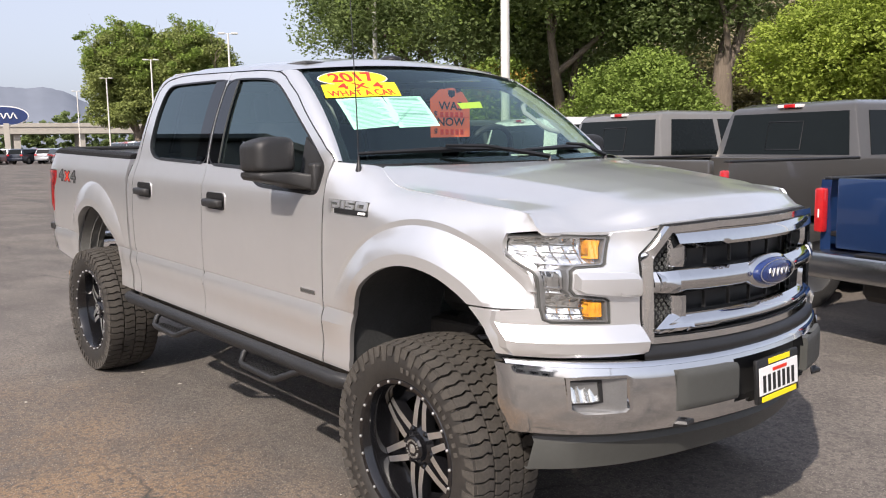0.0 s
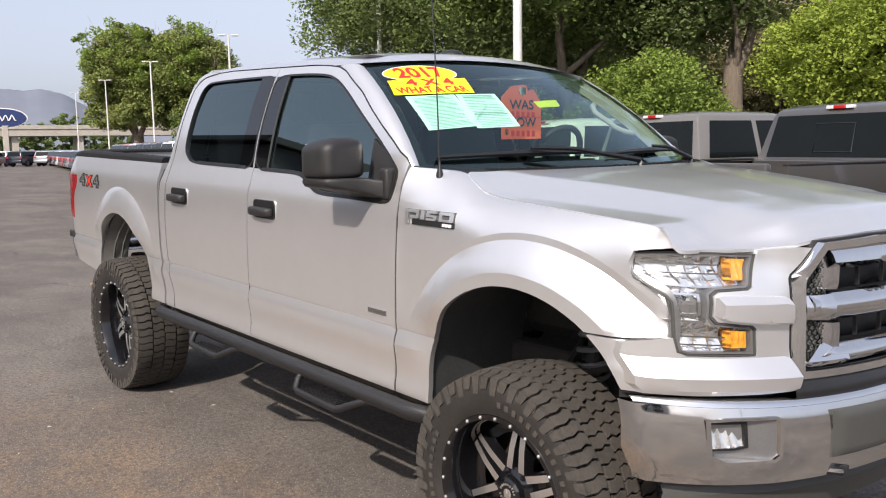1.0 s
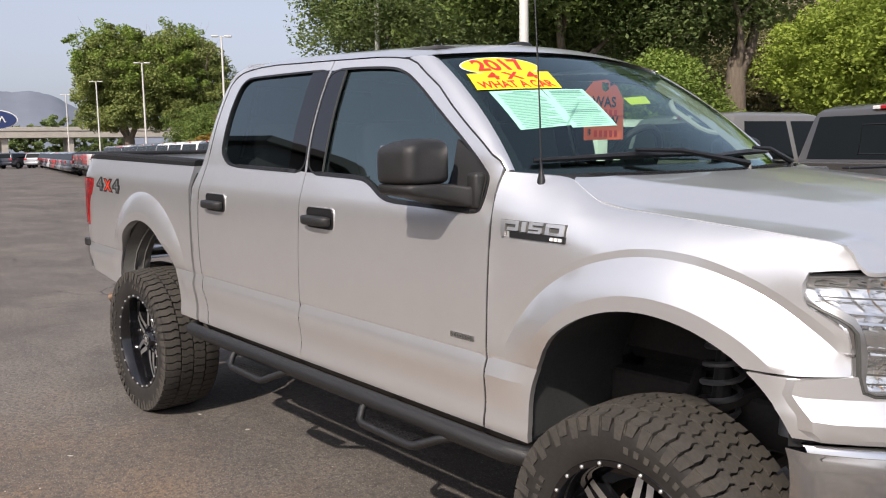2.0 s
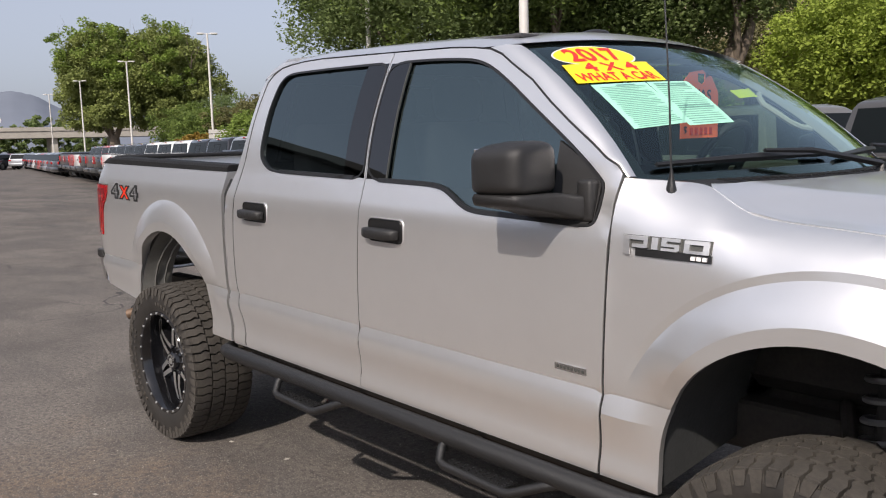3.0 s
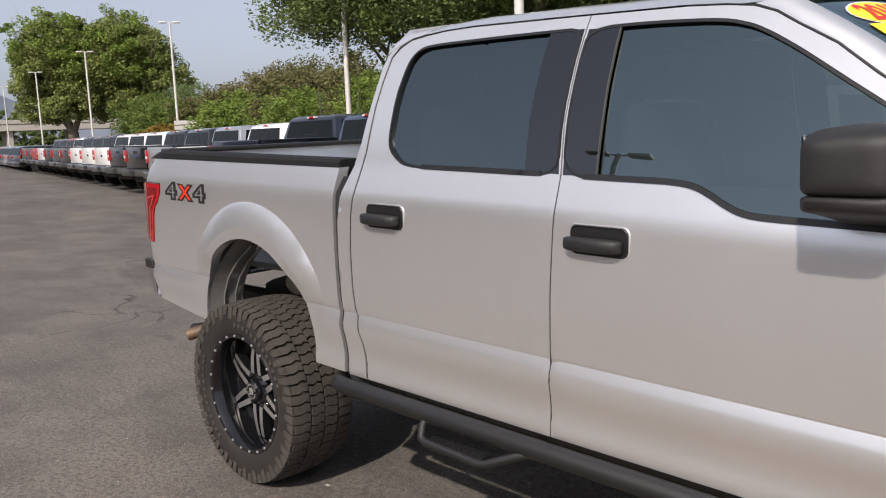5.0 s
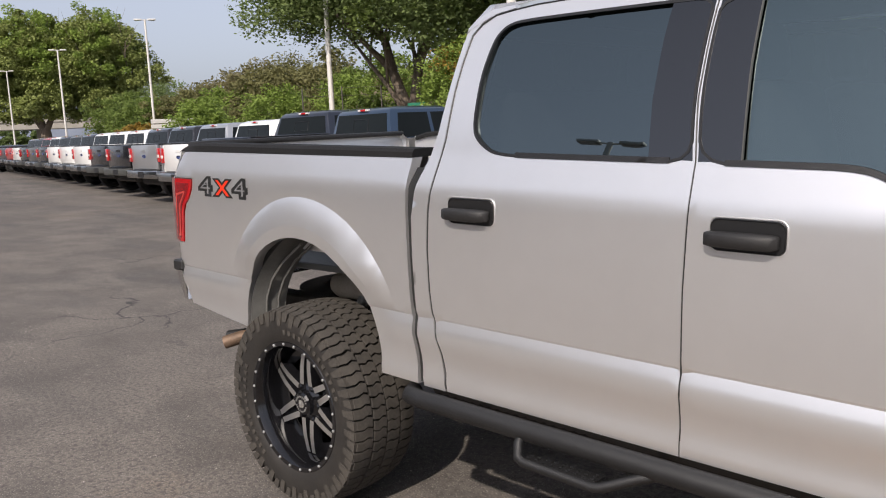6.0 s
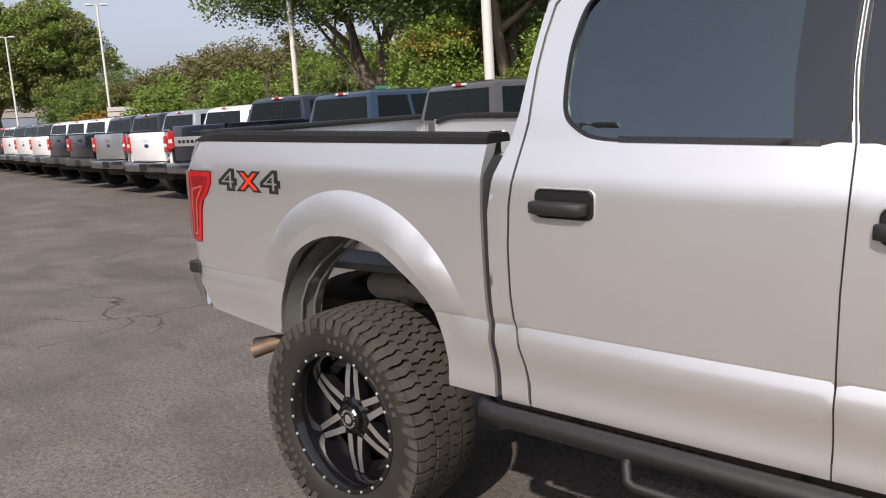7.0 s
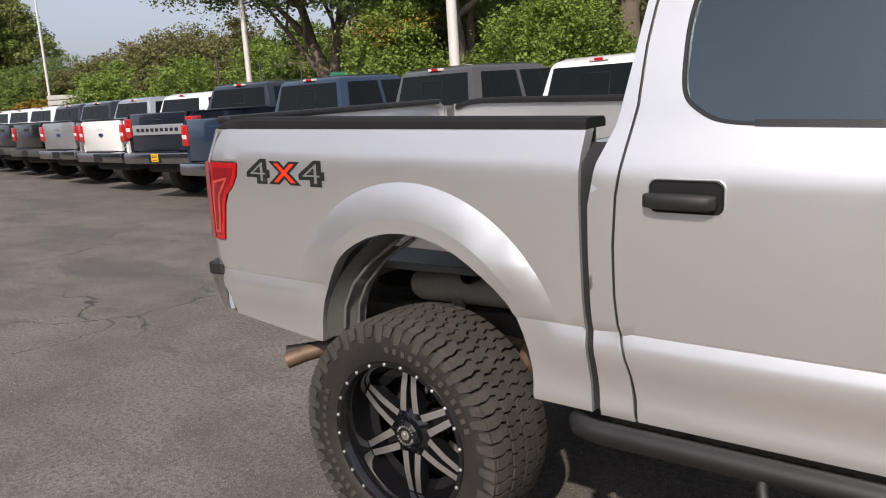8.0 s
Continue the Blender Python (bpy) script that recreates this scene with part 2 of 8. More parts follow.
def sheet(outline, place, thick, holes=(), step=0.05, rows=None, inward=None, creases=(), curves=()):
    """A curved panel: a flat outline (with holes) carried onto a surface by place(u, v), with a folded rim of the given depth.
    inward: the direction of the fold; creases: levels of v, and curves: lines of (u, v), along which the panel has a sharp edge."""
    outer = dense(list(outline), step)
    loops = [outer] + [dense(list(h), step) for h in holes]
    pts, edges = [], []
    for loop in loops:
        k = len(pts)
        pts += loop
        edges += [(k + i, k + (i + 1) % len(loop)) for i in range(len(loop))]
    us, vs = [p[0] for p in outer], [p[1] for p in outer]
    levels = rows or list(np.arange(min(vs), max(vs), step))
    for v in levels:
        for u in np.arange(min(us) + step / 2, max(us), step):
            p = (float(u), float(v))
            if inside(p, outer) and not any(inside(p, h) for h in loops[1:]) and not near_edge(p, loops, step * 0.45):
                pts.append(p)
    def clear(p):
        return inside(p, outer) and not any(inside(p, h) for h in loops[1:]) and not near_edge(p, loops, step * 0.2)
    lines = [[(float(u), float(v)) for u in np.arange(min(us) - step, max(us) + step, step)] for v in creases] + [list(c) for c in curves]
    sharp = {}
    if lines:
        pts = [p for k, p in enumerate(pts) if k < sum(map(len, loops)) or not near_edge(p, lines, step * 0.4)]
    for n, line in enumerate(lines):
        got = None
        for p in line:
            if clear(p):
                pts.append(p)
                sharp[(round(p[0], 5), round(p[1], 5))] = n
                if got is not None:
                    edges.append((got, len(pts) - 1))
                got = len(pts) - 1
            else:
                got = None
    from mathutils import geometry
    vv, ee, ff, *_ = geometry.delaunay_2d_cdt([Vector(p) for p in pts], edges, [], 0, 1e-6)
    bm = bmesh.new()
    verts = [bm.verts.new(place(p.x, p.y)) for p in vv]
    for f in ff:
        c = sum((vv[i] for i in f), Vector((0, 0))) / len(f)
        if inside(c, outer) and not any(inside(c, h) for h in loops[1:]):
            bm.faces.new([verts[i] for i in f])
    keen = {v: sharp[(round(p.x, 5), round(p.y, 5))] for v, p in zip(verts, vv) if (round(p.x, 5), round(p.y, 5)) in sharp}
    for e in bm.edges:
        e.seam = keen.get(e.verts[0], -1) == keen.get(e.verts[1], -2)
    rim = [e for e in bm.edges if len(e.link_faces) == 1]
    for v in [v for v in bm.verts if not v.link_faces]:
        bm.verts.remove(v)
    if thick:
        got = bmesh.ops.extrude_edge_only(bm, edges=rim)["geom"]
        for v in [g for g in got if isinstance(g, bmesh.types.BMVert)]:
            v.co += Vector(inward) * thick
    return bm

# ---- the lifted silver pickup: front axle at x = 0, nose towards +x, right-hand side at -y ----
truck = tagged(new("pickup_truck"), "lifted silver crew-cab pickup truck parked on the asphalt lot", "pickup truck")
RAKE = 0.0245


def zz(x, s):
    """Height above the ground of body height s: the body sits nose-down."""
    return s - RAKE * (x + 0.62)


def lerp(v, xs, ys):
    return float(np.interp(v, xs, ys))


def smooth(a, b, v):
    t = min(1.0, max(0.0, (v - a) / (b - a)))
    return t * t * (3 - 2 * t)


SIDE_S = (0.58, 0.60, 0.615, 0.632, 0.65, 0.67, 0.692, 0.72, 0.76, 0.812, 0.845, 0.873, 0.882, 0.95, 1.05, 1.15, 1.25, 1.335, 1.37, 1.44, 1.465)
SIDE_W = (0.962, 0.981, 0.9885, 0.9905, 0.989, 0.9855, 0.9835, 0.985, 0.9900, 1.0008, 0.9918, 0.9826, 0.9895, 0.9915, 0.9935, 0.9930, 0.9910, 0.9880, 0.9772, 0.9550, 0.9470)
CREASES = (0.812, 0.873, 0.882, 1.335)
FRONT_ARCH = (0.03, 0.70, 0.46, 0.432, 0.06, 0.667, 0.613, 0.044)
REAR_ARCH = (-3.545, 0.66, 0.47, 0.448, -3.545, 0.635, 0.645, 0.030)


def flare(x, s, arch):
    cx, cz, a, b, ox, oa, ob, depth = arch
    inner = math.hypot((x - cx) / a, (s - cz) / b) - 1
    outer = 1 - math.hypot((x - ox) / oa, (s - cz) / ob)
    if s < cz:
        inner, outer = abs(x - cx) / a - 1, 1 - abs(x - ox) / oa
    if outer <= 0:
        return 0.0
    if x < cx or cx < -1:
        depth *= 1 - smooth(1.03, 0.885, s)
    q = 0 if inner <= 0 else inner / (inner + outer)
    return depth * lerp(q, (0, 0.34, 0.60, 0.78, 0.87, 0.91, 1), (0.97, 1.0, 0.72, 0.32, 0.0, -0.12, 0))


TOP_X = (-0.60, -0.50, -0.42, -0.36, -0.31, -0.265, -0.224, -0.12, 0.009, 0.25, 0.46, 0.53, 0.59)
TOP_S = (1.512, 1.508, 1.503, 1.490, 1.464, 1.440, 1.422, 1.411, 1.406, 1.391, 1.379, 1.370, 1.35)


def fender_top(x):
    """Height of the fender's upper edge, along the hood's shut line."""
    return sum(lerp(x + d, TOP_X, TOP_S) for d in (-0.03, -0.015, 0, 0.015, 0.03)) / 5


def leg(w, x, s, arch):
    """The ledge under the shoulder line dies out towards the wheel opening."""
    if not 0.70 < s < 0.8815:
        return w
    edge = arch[2] * math.sqrt(max(0.0, 1 - (max(0, s - arch[1]) / arch[3]) ** 2))
    k = smooth(0.13, 0.02, abs(x - arch[0]) - edge)
    return w + (lerp(s, (0.70, 0.76, 0.812, 0.845, 0.873, 0.882), (0.9838, 0.9848, 0.9855, 0.9848, 0.9835, 0.9895)) - w) * k


def half_width(x, s):
    """Half the body's width at a length and a height."""
    if s > 1.465 and x < -0.58:
        w = 0.947 - 0.235 * (s - 1.465) - 0.216 * (s - 1.465) ** 2 - 0.06 * max(0, s - 1.88)
    else:
        w = lerp(s, SIDE_S, SIDE_W)
    if x > -0.60:
        top = fender_top(x)
        y0 = lerp(x, (-0.60, -0.50, -0.42, -0.36, -0.32, -0.28, -0.224, 0.05, 0.25, 0.45, 0.53), (0.930, 0.888, 0.850, 0.834, 0.850, 0.860, 0.868, 0.888, 0.915, 0.955, 0.980))
        steps = (0, 0.015, 0.03, 0.05, 0.075, 0.105, 0.14, 0.19, 0.25)
        k = smooth(-0.22, -0.44, x)
        f = y0 + (0.988 - y0) * ((1 - k) * lerp(top - s, steps, (0, 0.25, 0.44, 0.62, 0.78, 0.89, 0.955, 0.99, 1.0)) + k * lerp(top - s, steps, (0, 0.16, 0.30, 0.46, 0.63, 0.78, 0.89, 0.97, 1.0)))
        w = f if s > 0.95 else leg(w, x, s, FRONT_ARCH)
        w -= lerp(x, (-0.2, 0.1, 0.25, 0.45, 0.53, 0.60), (0, 0.008, 0.022, 0.055, 0.086, 0.125))
        w += flare(x, s, FRONT_ARCH)
    if x < -2.84:
        w = leg(w, x, s, REAR_ARCH)
        w -= lerp(-x, (2.84, 3.9, 4.5, 4.58, 4.62, 4.66), (0, 0.026, 0.040, 0.047, 0.060, 0.085))
        w += flare(x, s, REAR_ARCH)
    return w


def inset(poly, d):
    """The same outline drawn in by d."""
    area = sum(x0 * y1 - x1 * y0 for (x0, y0), (x1, y1) in zip(poly, poly[1:] + poly[:1]))
    sg = 1 if area > 0 else -1
    out = []
    for i, (x, y) in enumerate(poly):
        (ax, ay), (bx, by) = poly[i - 1], poly[(i + 1) % len(poly)]
        n1, n2 = Vector((-(y - ay), x - ax)).normalized(), Vector((-(by - y), bx - x)).normalized()
        n = (n1 + n2)
        n = n / max(0.5, n.length_squared / 2) if n.length > 1e-6 else n1
        out.append((x + sg * d * n.x, y + sg * d * n.y))
    return out


def arc(arch, s_from, s_to, n=26):
    """The wheel opening's edge from the leg at s_from behind, over the top, to the leg at s_to ahead."""
    cx, cz, a, b = arch[:4]
    pts = [(cx - a, s_from)] if s_from < cz else []
    t0 = math.pi - (math.asin(min(1, (s_from - cz) / b)) if s_from > cz else 0)
    t1 = math.asin(min(1, (s_to - cz) / b)) if s_to > cz else 0
    for k in range(n + 1):
        t = t0 + (t1 - t0) * k / n
        pts.append((cx + a * math.cos(t), cz + b * math.sin(t)))
    if s_to < cz:
        pts.append((cx + a, s_to))
    return pts


ROWS_S = sorted(set([round(v, 4) for v in SIDE_S] + [0.91, 1.0, 1.05, 1.15, 1.2, 1.29, 1.385, 1.42, 1.49, 1.53, 1.58, 1.63, 1.68, 1.73, 1.78, 1.83, 1.88, 1.92, 1.95]))


def arch_line(arch, q):
    """The line round a wheel opening at a share q of the way from its edge to the outer edge of the flare."""
    cx, cz, a, b, ox, oa, ob, _ = arch
    out = []
    for k in range(61):
        t = math.pi * k / 60
        p0 = (cx + a * math.cos(t), cz + b * math.sin(t))
        p1 = (ox + oa * math.cos(t), cz + ob * math.sin(t))
        lo, hi = 0.0, 1.0
        for _ in range(20):
            m = (lo + hi) / 2
            x, s = p0[0] + (p1[0] - p0[0]) * m, p0[1] + (p1[1] - p0[1]) * m
            i_, o_ = math.hypot((x - cx) / a, (s - cz) / b) - 1, 1 - math.hypot((x - ox) / oa, (s - cz) / ob)
            if i_ / max(1e-6, i_ + o_) < q:
                lo = m
            else:
                hi = m
        out.append((p0[0] + (p1[0] - p0[0]) * lo, p0[1] + (p1[1] - p0[1]) * lo))
    return out


def side_panel(name, outline, sg, mat, holes=(), thick=0.022, out=0.0, step=0.045, label="", parent=None, gap=0.0025, rows=None, creases=(), curves=()):
    bm = sheet(inset(outline, gap), lambda u, v: (u, sg * (half_width(u, v) + out), zz(u, v)), thick, holes, step, rows or ROWS_S, (0, -sg, 0), creases, curves)
    return part(name, bm, mat, parent or truck, label)


def fascia_out(y, s):
    return lerp(s, (0.872, 0.892, 0.930, 0.938, 0.984), (0.030, 0.046, 0.052, 0.046, 0.004))


DOOR_SEAM = [(-1.782, 1.954), (-1.794, 1.80), (-1.800, 1.63), (-1.785, 1.46), (-1.787, 1.345), (-1.803, 1.10), (-1.81, 0.90), (-1.818, 0.612)]
FRONT_DOOR = [(-0.641, 0.612), (-0.637, 0.678), (-0.625, 0.865), (-0.604, 1.279), (-0.594, 1.462), (-0.591, 1.520), (-0.608, 1.542), (-0.652, 1.562), (-0.71, 1.603), (-0.813, 1.669), (-0.907, 1.733), (-1.008, 1.809),
              (-1.112, 1.866), (-1.179, 1.905), (-1.245, 1.928), (-1.33, 1.939), (-1.445, 1.947)] + DOOR_SEAM
REAR_DOOR = DOOR_SEAM[::-1] + [(-1.97, 1.957), (-2.29, 1.962), (-2.43, 1.958), (-2.52, 1.949), (-2.60, 1.937), (-2.65, 1.91), (-2.683, 1.873), (-2.702, 1.78), (-2.715, 1.684), (-2.725, 1.516),
             (-2.75, 1.40), (-2.775, 1.27), (-2.785, 1.13), (-2.785, 0.98), (-2.778, 0.90), (-2.762, 0.83), (-2.742, 0.75), (-2.73, 0.678), (-2.727, 0.612)]
FRONT_OPEN = [(-1.779, 1.452), (-1.55, 1.449), (-1.40, 1.447), (-1.335, 1.438), (-1.285, 1.416), (-1.24, 1.392), (-1.20, 1.376), (-1.15, 1.367), (-0.93, 1.364), (-0.76, 1.360), (-0.685, 1.358), (-0.655, 1.372),
              (-0.645, 1.42), (-0.642, 1.487), (-0.662, 1.508), (-0.734, 1.565), (-0.831, 1.632), (-0.994, 1.737), (-1.09, 1.80), (-1.165, 1.844), (-1.233, 1.878), (-1.322, 1.902), (-1.53, 1.914), (-1.778, 1.916), (-1.789, 1.80), (-1.794, 1.63)]
REAR_OPEN = [(-1.792, 1.454), (-2.0, 1.456), (-2.25, 1.459), (-2.44, 1.461), (-2.51, 1.470), (-2.555, 1.492), (-2.597, 1.525), (-2.612, 1.576), (-2.611, 1.728), (-2.592, 1.821), (-2.575, 1.867), (-2.540, 1.900),
             (-2.486, 1.913), (-2.20, 1.917), (-1.956, 1.918), (-1.790, 1.917), (-1.800, 1.80), (-1.806, 1.63)]


def rounded(poly, times=2):
    """The outline with its corners cut back into curves."""
    for _ in range(times):
        poly = [q for (x0, y0), (x1, y1) in zip(poly, poly[1:] + poly[:1]) for q in ((x0 * 0.78 + x1 * 0.22, y0 * 0.78 + y1 * 0.22), (x0 * 0.22 + x1 * 0.78, y0 * 0.22 + y1 * 0.78))]
    return poly


def door(sg, front):
    hole = rounded(FRONT_OPEN if front else REAR_OPEN)
    d = side_panel("front_door" if front else "rear_door", FRONT_DOOR if front else REAR_DOOR, sg, SILVER, [hole], step=0.04, creases=CREASES)
    # rubber channel round the opening
    side_panel("window_trim", hole, sg, BLACK_TRIM, [inset(hole, 0.0095)], 0.016, 0.002, 0.05, parent=d, gap=0.0015)
    # wider weather strip along the sill
    low = [p for p in hole if p[1] < (1.4535 if front else 1.462)]
    low = sorted(low)
    if front:
        low = [p for p in low if p[0] < -0.70]
    strip = low + [(x, s + 0.016) for x, s in low[::-1]]
    side_panel("sill_strip", strip, sg, BLACK_TRIM, (), 0.012, 0.004, 0.04, parent=d, gap=0)
    pane = inset(hole, 0.008)
    side_panel("window_pane", pane, sg, (TINTED if sg < 0 else CLEAR_PANE) if front else PRIVACY, (), 0, -0.012, 0.06, parent=d, gap=0, label="dark tinted door glass").visible_shadow = False
    # gloss black pillar cover either side of the door gap
    if front:
        strip = [(-1.657, 1.462), (-1.778, 1.460), (-1.790, 1.63), (-1.786, 1.78), (-1.776, 1.908), (-1.660, 1.906), (-1.664, 1.72)]
        side_panel("pillar_cover", strip, sg, PILLAR_GLOSS, (), 0.01, 0.0005, 0.05, parent=d, gap=0)
        bright = [(-1.653, 1.462), (-1.657, 1.462), (-1.664, 1.72), (-1.660, 1.905), (-1.656, 1.905), (-1.660, 1.72)]
        side_panel("bright_strip", bright, sg, GREY_PLASTIC, (), 0.008, 0.003, 0.05, parent=d, gap=0)
        sail = [(-0.838, 1.612), (-0.832, 1.50), (-0.828, 1.372), (-0.69, 1.366), (-0.662, 1.385), (-0.656, 1.485), (-0.672, 1.505), (-0.745, 1.562)]
        side_panel("mirror_sail", sail, sg, TEXTURED, (), 0.012, 0.002, 0.05, parent=d, gap=0)
        mirror(sg, d)
    else:
        strip = [(-1.794, 1.462), (-1.93, 1.466), (-1.94, 1.63), (-1.935, 1.80), (-1.925, 1.910), (-1.792, 1.911), (-1.803, 1.78), (-1.809, 1.60)]
        side_panel("pillar_cover", strip, sg, PILLAR_GLOSS, (), 0.01, 0.0005, 0.05, parent=d, gap=0)
    # black tube drawn in as the shade of the gap over the door
    line = [p for p in (FRONT_DOOR if front else REAR_DOOR[::-1]) if p[1] > 1.50 and p not in DOOR_SEAM]
    line = dense(line, 0.03)[:-int(math.hypot(line[-1][0] - line[0][0], line[-1][1] - line[0][1]) / 0.03)]
    part("door_gap_seal", tube([(x, sg * (half_width(x, s) - 0.0005), zz(x, s)) for x, s in line], 0.0034, 6), INK_AND_SHADE_BLACK, d)
    # black tubes that put shade deep in the upright gaps
    gaps = [DOOR_SEAM[3:], [(-0.639, 0.62), (-0.635, 0.678), (-0.623, 0.865), (-0.6025, 1.279), (-0.5925, 1.462)]] if front else [[(x - 0.0025, s) for x, s in REAR_DOOR[len(DOOR_SEAM):] if s < 1.70]]
    for gap_ in gaps:
        gap_ = [(gap_[i][0] + (gap_[i + 1][0] - gap_[i][0]) * k / 6, gap_[i][1] + (gap_[i + 1][1] - gap_[i][1]) * k / 6) for i in range(len(gap_) - 1) for k in range(6)]
        part("door_gap_seal", tube([(x, sg * (half_width(x, s) - 0.0045), zz(x, s)) for x, s in gap_], 0.0036, 6), INK_AND_SHADE_BLACK, d)
    x0 = -1.62 if front else -2.575
    handle(sg, x0, 1.272 if front else 1.278, d)
    return d


def handle(sg, x, s, parent):
    y = half_width(x, s)
    z = zz(x, s)
    bm = bmesh.new()
    rim = [(cx + 0.022 * math.cos(a), cz + 0.022 * math.sin(a)) for cx, cz, q in ((0.079, 0.022, 0), (-0.079, 0.022, 1), (-0.079, -0.022, 2), (0.079, -0.022, 3)) for a in (math.pi / 2 * (q + k / 4) for k in range(5))]
    rings = [[bm.verts.new((px * f, d if sg > 0 else -d, pz * f2)) for px, pz in rim] for d, f, f2 in ((-0.016, 1, 1), (0.0075, 1, 1), (0.0095, 0.985, 0.96), (0.0065, 0.955, 0.88))]
    for A, B in zip(rings, rings[1:]):
        for i in range(20):
            bm.faces.new((A[i], A[(i + 1) % 20], B[(i + 1) % 20], B[i]))
    bm.faces.new(rings[-1])
    lip = bmesh.new()
    rings = [[lip.verts.new((px * f, sg * d, pz * f2)) for px, pz in rim] for d, f, f2 in ((-0.006, 1.05, 1.115), (0.0022, 1.038, 1.09), (0.0022, 1.015, 1.035), (-0.006, 1.0, 1.0))]
    for A, B in zip(rings, rings[1:]):
        for i in range(20):
            lip.faces.new((A[i], A[(i + 1) % 20], B[(i + 1) % 20], B[i]))
    part("handle_lip", lip, SILVER, parent).matrix_local = pose(x, sg * (y + 0.0005), z, 0, 1.4, 0)
    h = part("handle_bezel", bm, BLACK_TRIM, parent, "black recessed handle plate")
    h.matrix_local = pose(x, sg * (y - 0.004), z, 0, 1.4, 0)
    bm = bmesh.new()
    prof = [(-0.108, 0.008, 0.013), (-0.104, 0.026, 0.018), (-0.078, 0.036, 0.0205), (0.02, 0.038, 0.021), (0.070, 0.036, 0.0205), (0.086, 0.024, 0.018), (0.090, 0.008, 0.014)]
    rings = []
    for px, out, hh in prof:
        rings.append([bm.verts.new((px, sg * out * k, c)) for k, c in ((0.15, -hh), (0.86, -hh * 0.96), (1, -hh * 0.72), (1, hh * 0.55), (0.86, hh * 0.92), (0.15, hh))])
    for A, B in zip(rings, rings[1:]):
        for i in range(5):
            bm.faces.new((A[i], A[i + 1], B[i + 1], B[i]))
    bm.faces.new(rings[0])
    bm.faces.new(rings[-1][::-1])
    g = part("grip", bm, TEXTURED, h, angle=60)
    g.location = (-0.004, sg * 0.010, -0.010)
    return h


def mirror(sg, parent):
    """A large square-cornered mirror over a lower wedge that runs into a stubby arm."""
    def shell(lo, hi):
        bm = bmesh.new()
        rings = []
        for k in range(21):
            u_ = -math.cos(math.pi * k / 20) * 0.9995
            t = 0.5 + 0.5 * u_
            w = (1 - abs(u_) ** 5) ** (1 / 4.0)
            ring = []
            for i in range(56):
                a = 2 * math.pi * i / 56
                ca, sa = math.cos(a), math.sin(a)
                px = math.copysign(abs(ca) ** (0.42 if ca > 0 else 0.30), ca) * w
                pz = math.copysign(abs(sa) ** (0.42 if sa > 0 else 0.22), sa) * (w if sa > 0 else w ** 0.6)
                x = lo[0] + (hi[0] - lo[0]) * (0.5 + 0.5 * px)
                z = lo[2] + (hi[2] - lo[2]) * (0.5 + 0.5 * pz)
                u = (x - lo[0]) / (hi[0] - lo[0])
                z -= (0.014 * smooth(0.55, 1.0, t) + 0.010 * smooth(0.6, 0.0, u)) * max(0, pz)
                ring.append(bm.verts.new((x, sg * (lo[1] + (hi[1] - lo[1]) * t), z)))
            rings.append(ring)
        for A, B in zip(rings, rings[1:]):
            for i in range(56):
                bm.faces.new((A[i], A[(i + 1) % 56], B[(i + 1) % 56], B[i]))
        bm.faces.new(rings[0])
        bm.faces.new(rings[-1][::-1])
        bmesh.ops.remove_doubles(bm, verts=bm.verts, dist=0.0004)
        return bm
    head = part("mirror_head", shell((-0.970, 1.000, 1.462), (-0.760, 1.200, 1.621)), TEXTURED, parent, "black textured door mirror housing", angle=80)
    # wedge-shaped lower housing, running on as the arm to the door
    bm = bmesh.new()
    rings = []
    for y, x0, x1, z0, z1 in ((1.190, -0.950, -0.785, 1.440, 1.464), (1.175, -0.962, -0.768, 1.430, 1.466), (1.09, -0.962, -0.752, 1.414, 1.466), (1.03, -0.955, -0.735, 1.400, 1.465), (1.00, -0.940, -0.700, 1.388, 1.457), (0.965, -0.86, -0.676, 1.378, 1.455), (0.925, -0.83, -0.668, 1.374, 1.455)):
        r = 0.012
        sec = []
        for cx, cz, q in ((x1 - r, z1 - r, 0), (x0 + r, z1 - r, 1), (x0 + r, z0 + r, 2), (x1 - r, z0 + r, 3)):
            sec += [(cx + r * math.cos(t), cz + r * math.sin(t)) for t in (math.pi / 2 * (q + k / 3) for k in range(4))]
        rings.append([bm.verts.new((x, sg * y, z)) for x, z in sec])
    for A, B in zip(rings, rings[1:]):
        for i in range(16):
            bm.faces.new((A[i], A[(i + 1) % 16], B[(i + 1) % 16], B[i]))
    bm.faces.new(rings[0])
    bm.faces.new(rings[-1][::-1])
    part("lower_housing", bm, TEXTURED, head, angle=50)
    ya, yb = sorted((sg * 0.93, sg * 0.985))
    part("mirror_knuckle", soft_box((-0.722, ya, 1.376), (-0.664, yb, 1.502), 0.014, 3), TEXTURED, head)
    y0, y1 = sorted((sg * 1.04, sg * 1.165))
    part("mirror_glass", soft_box((-0.9665, y0, 1.478), (-0.958, y1, 1.600), 0.003, 1), CHROME, head)


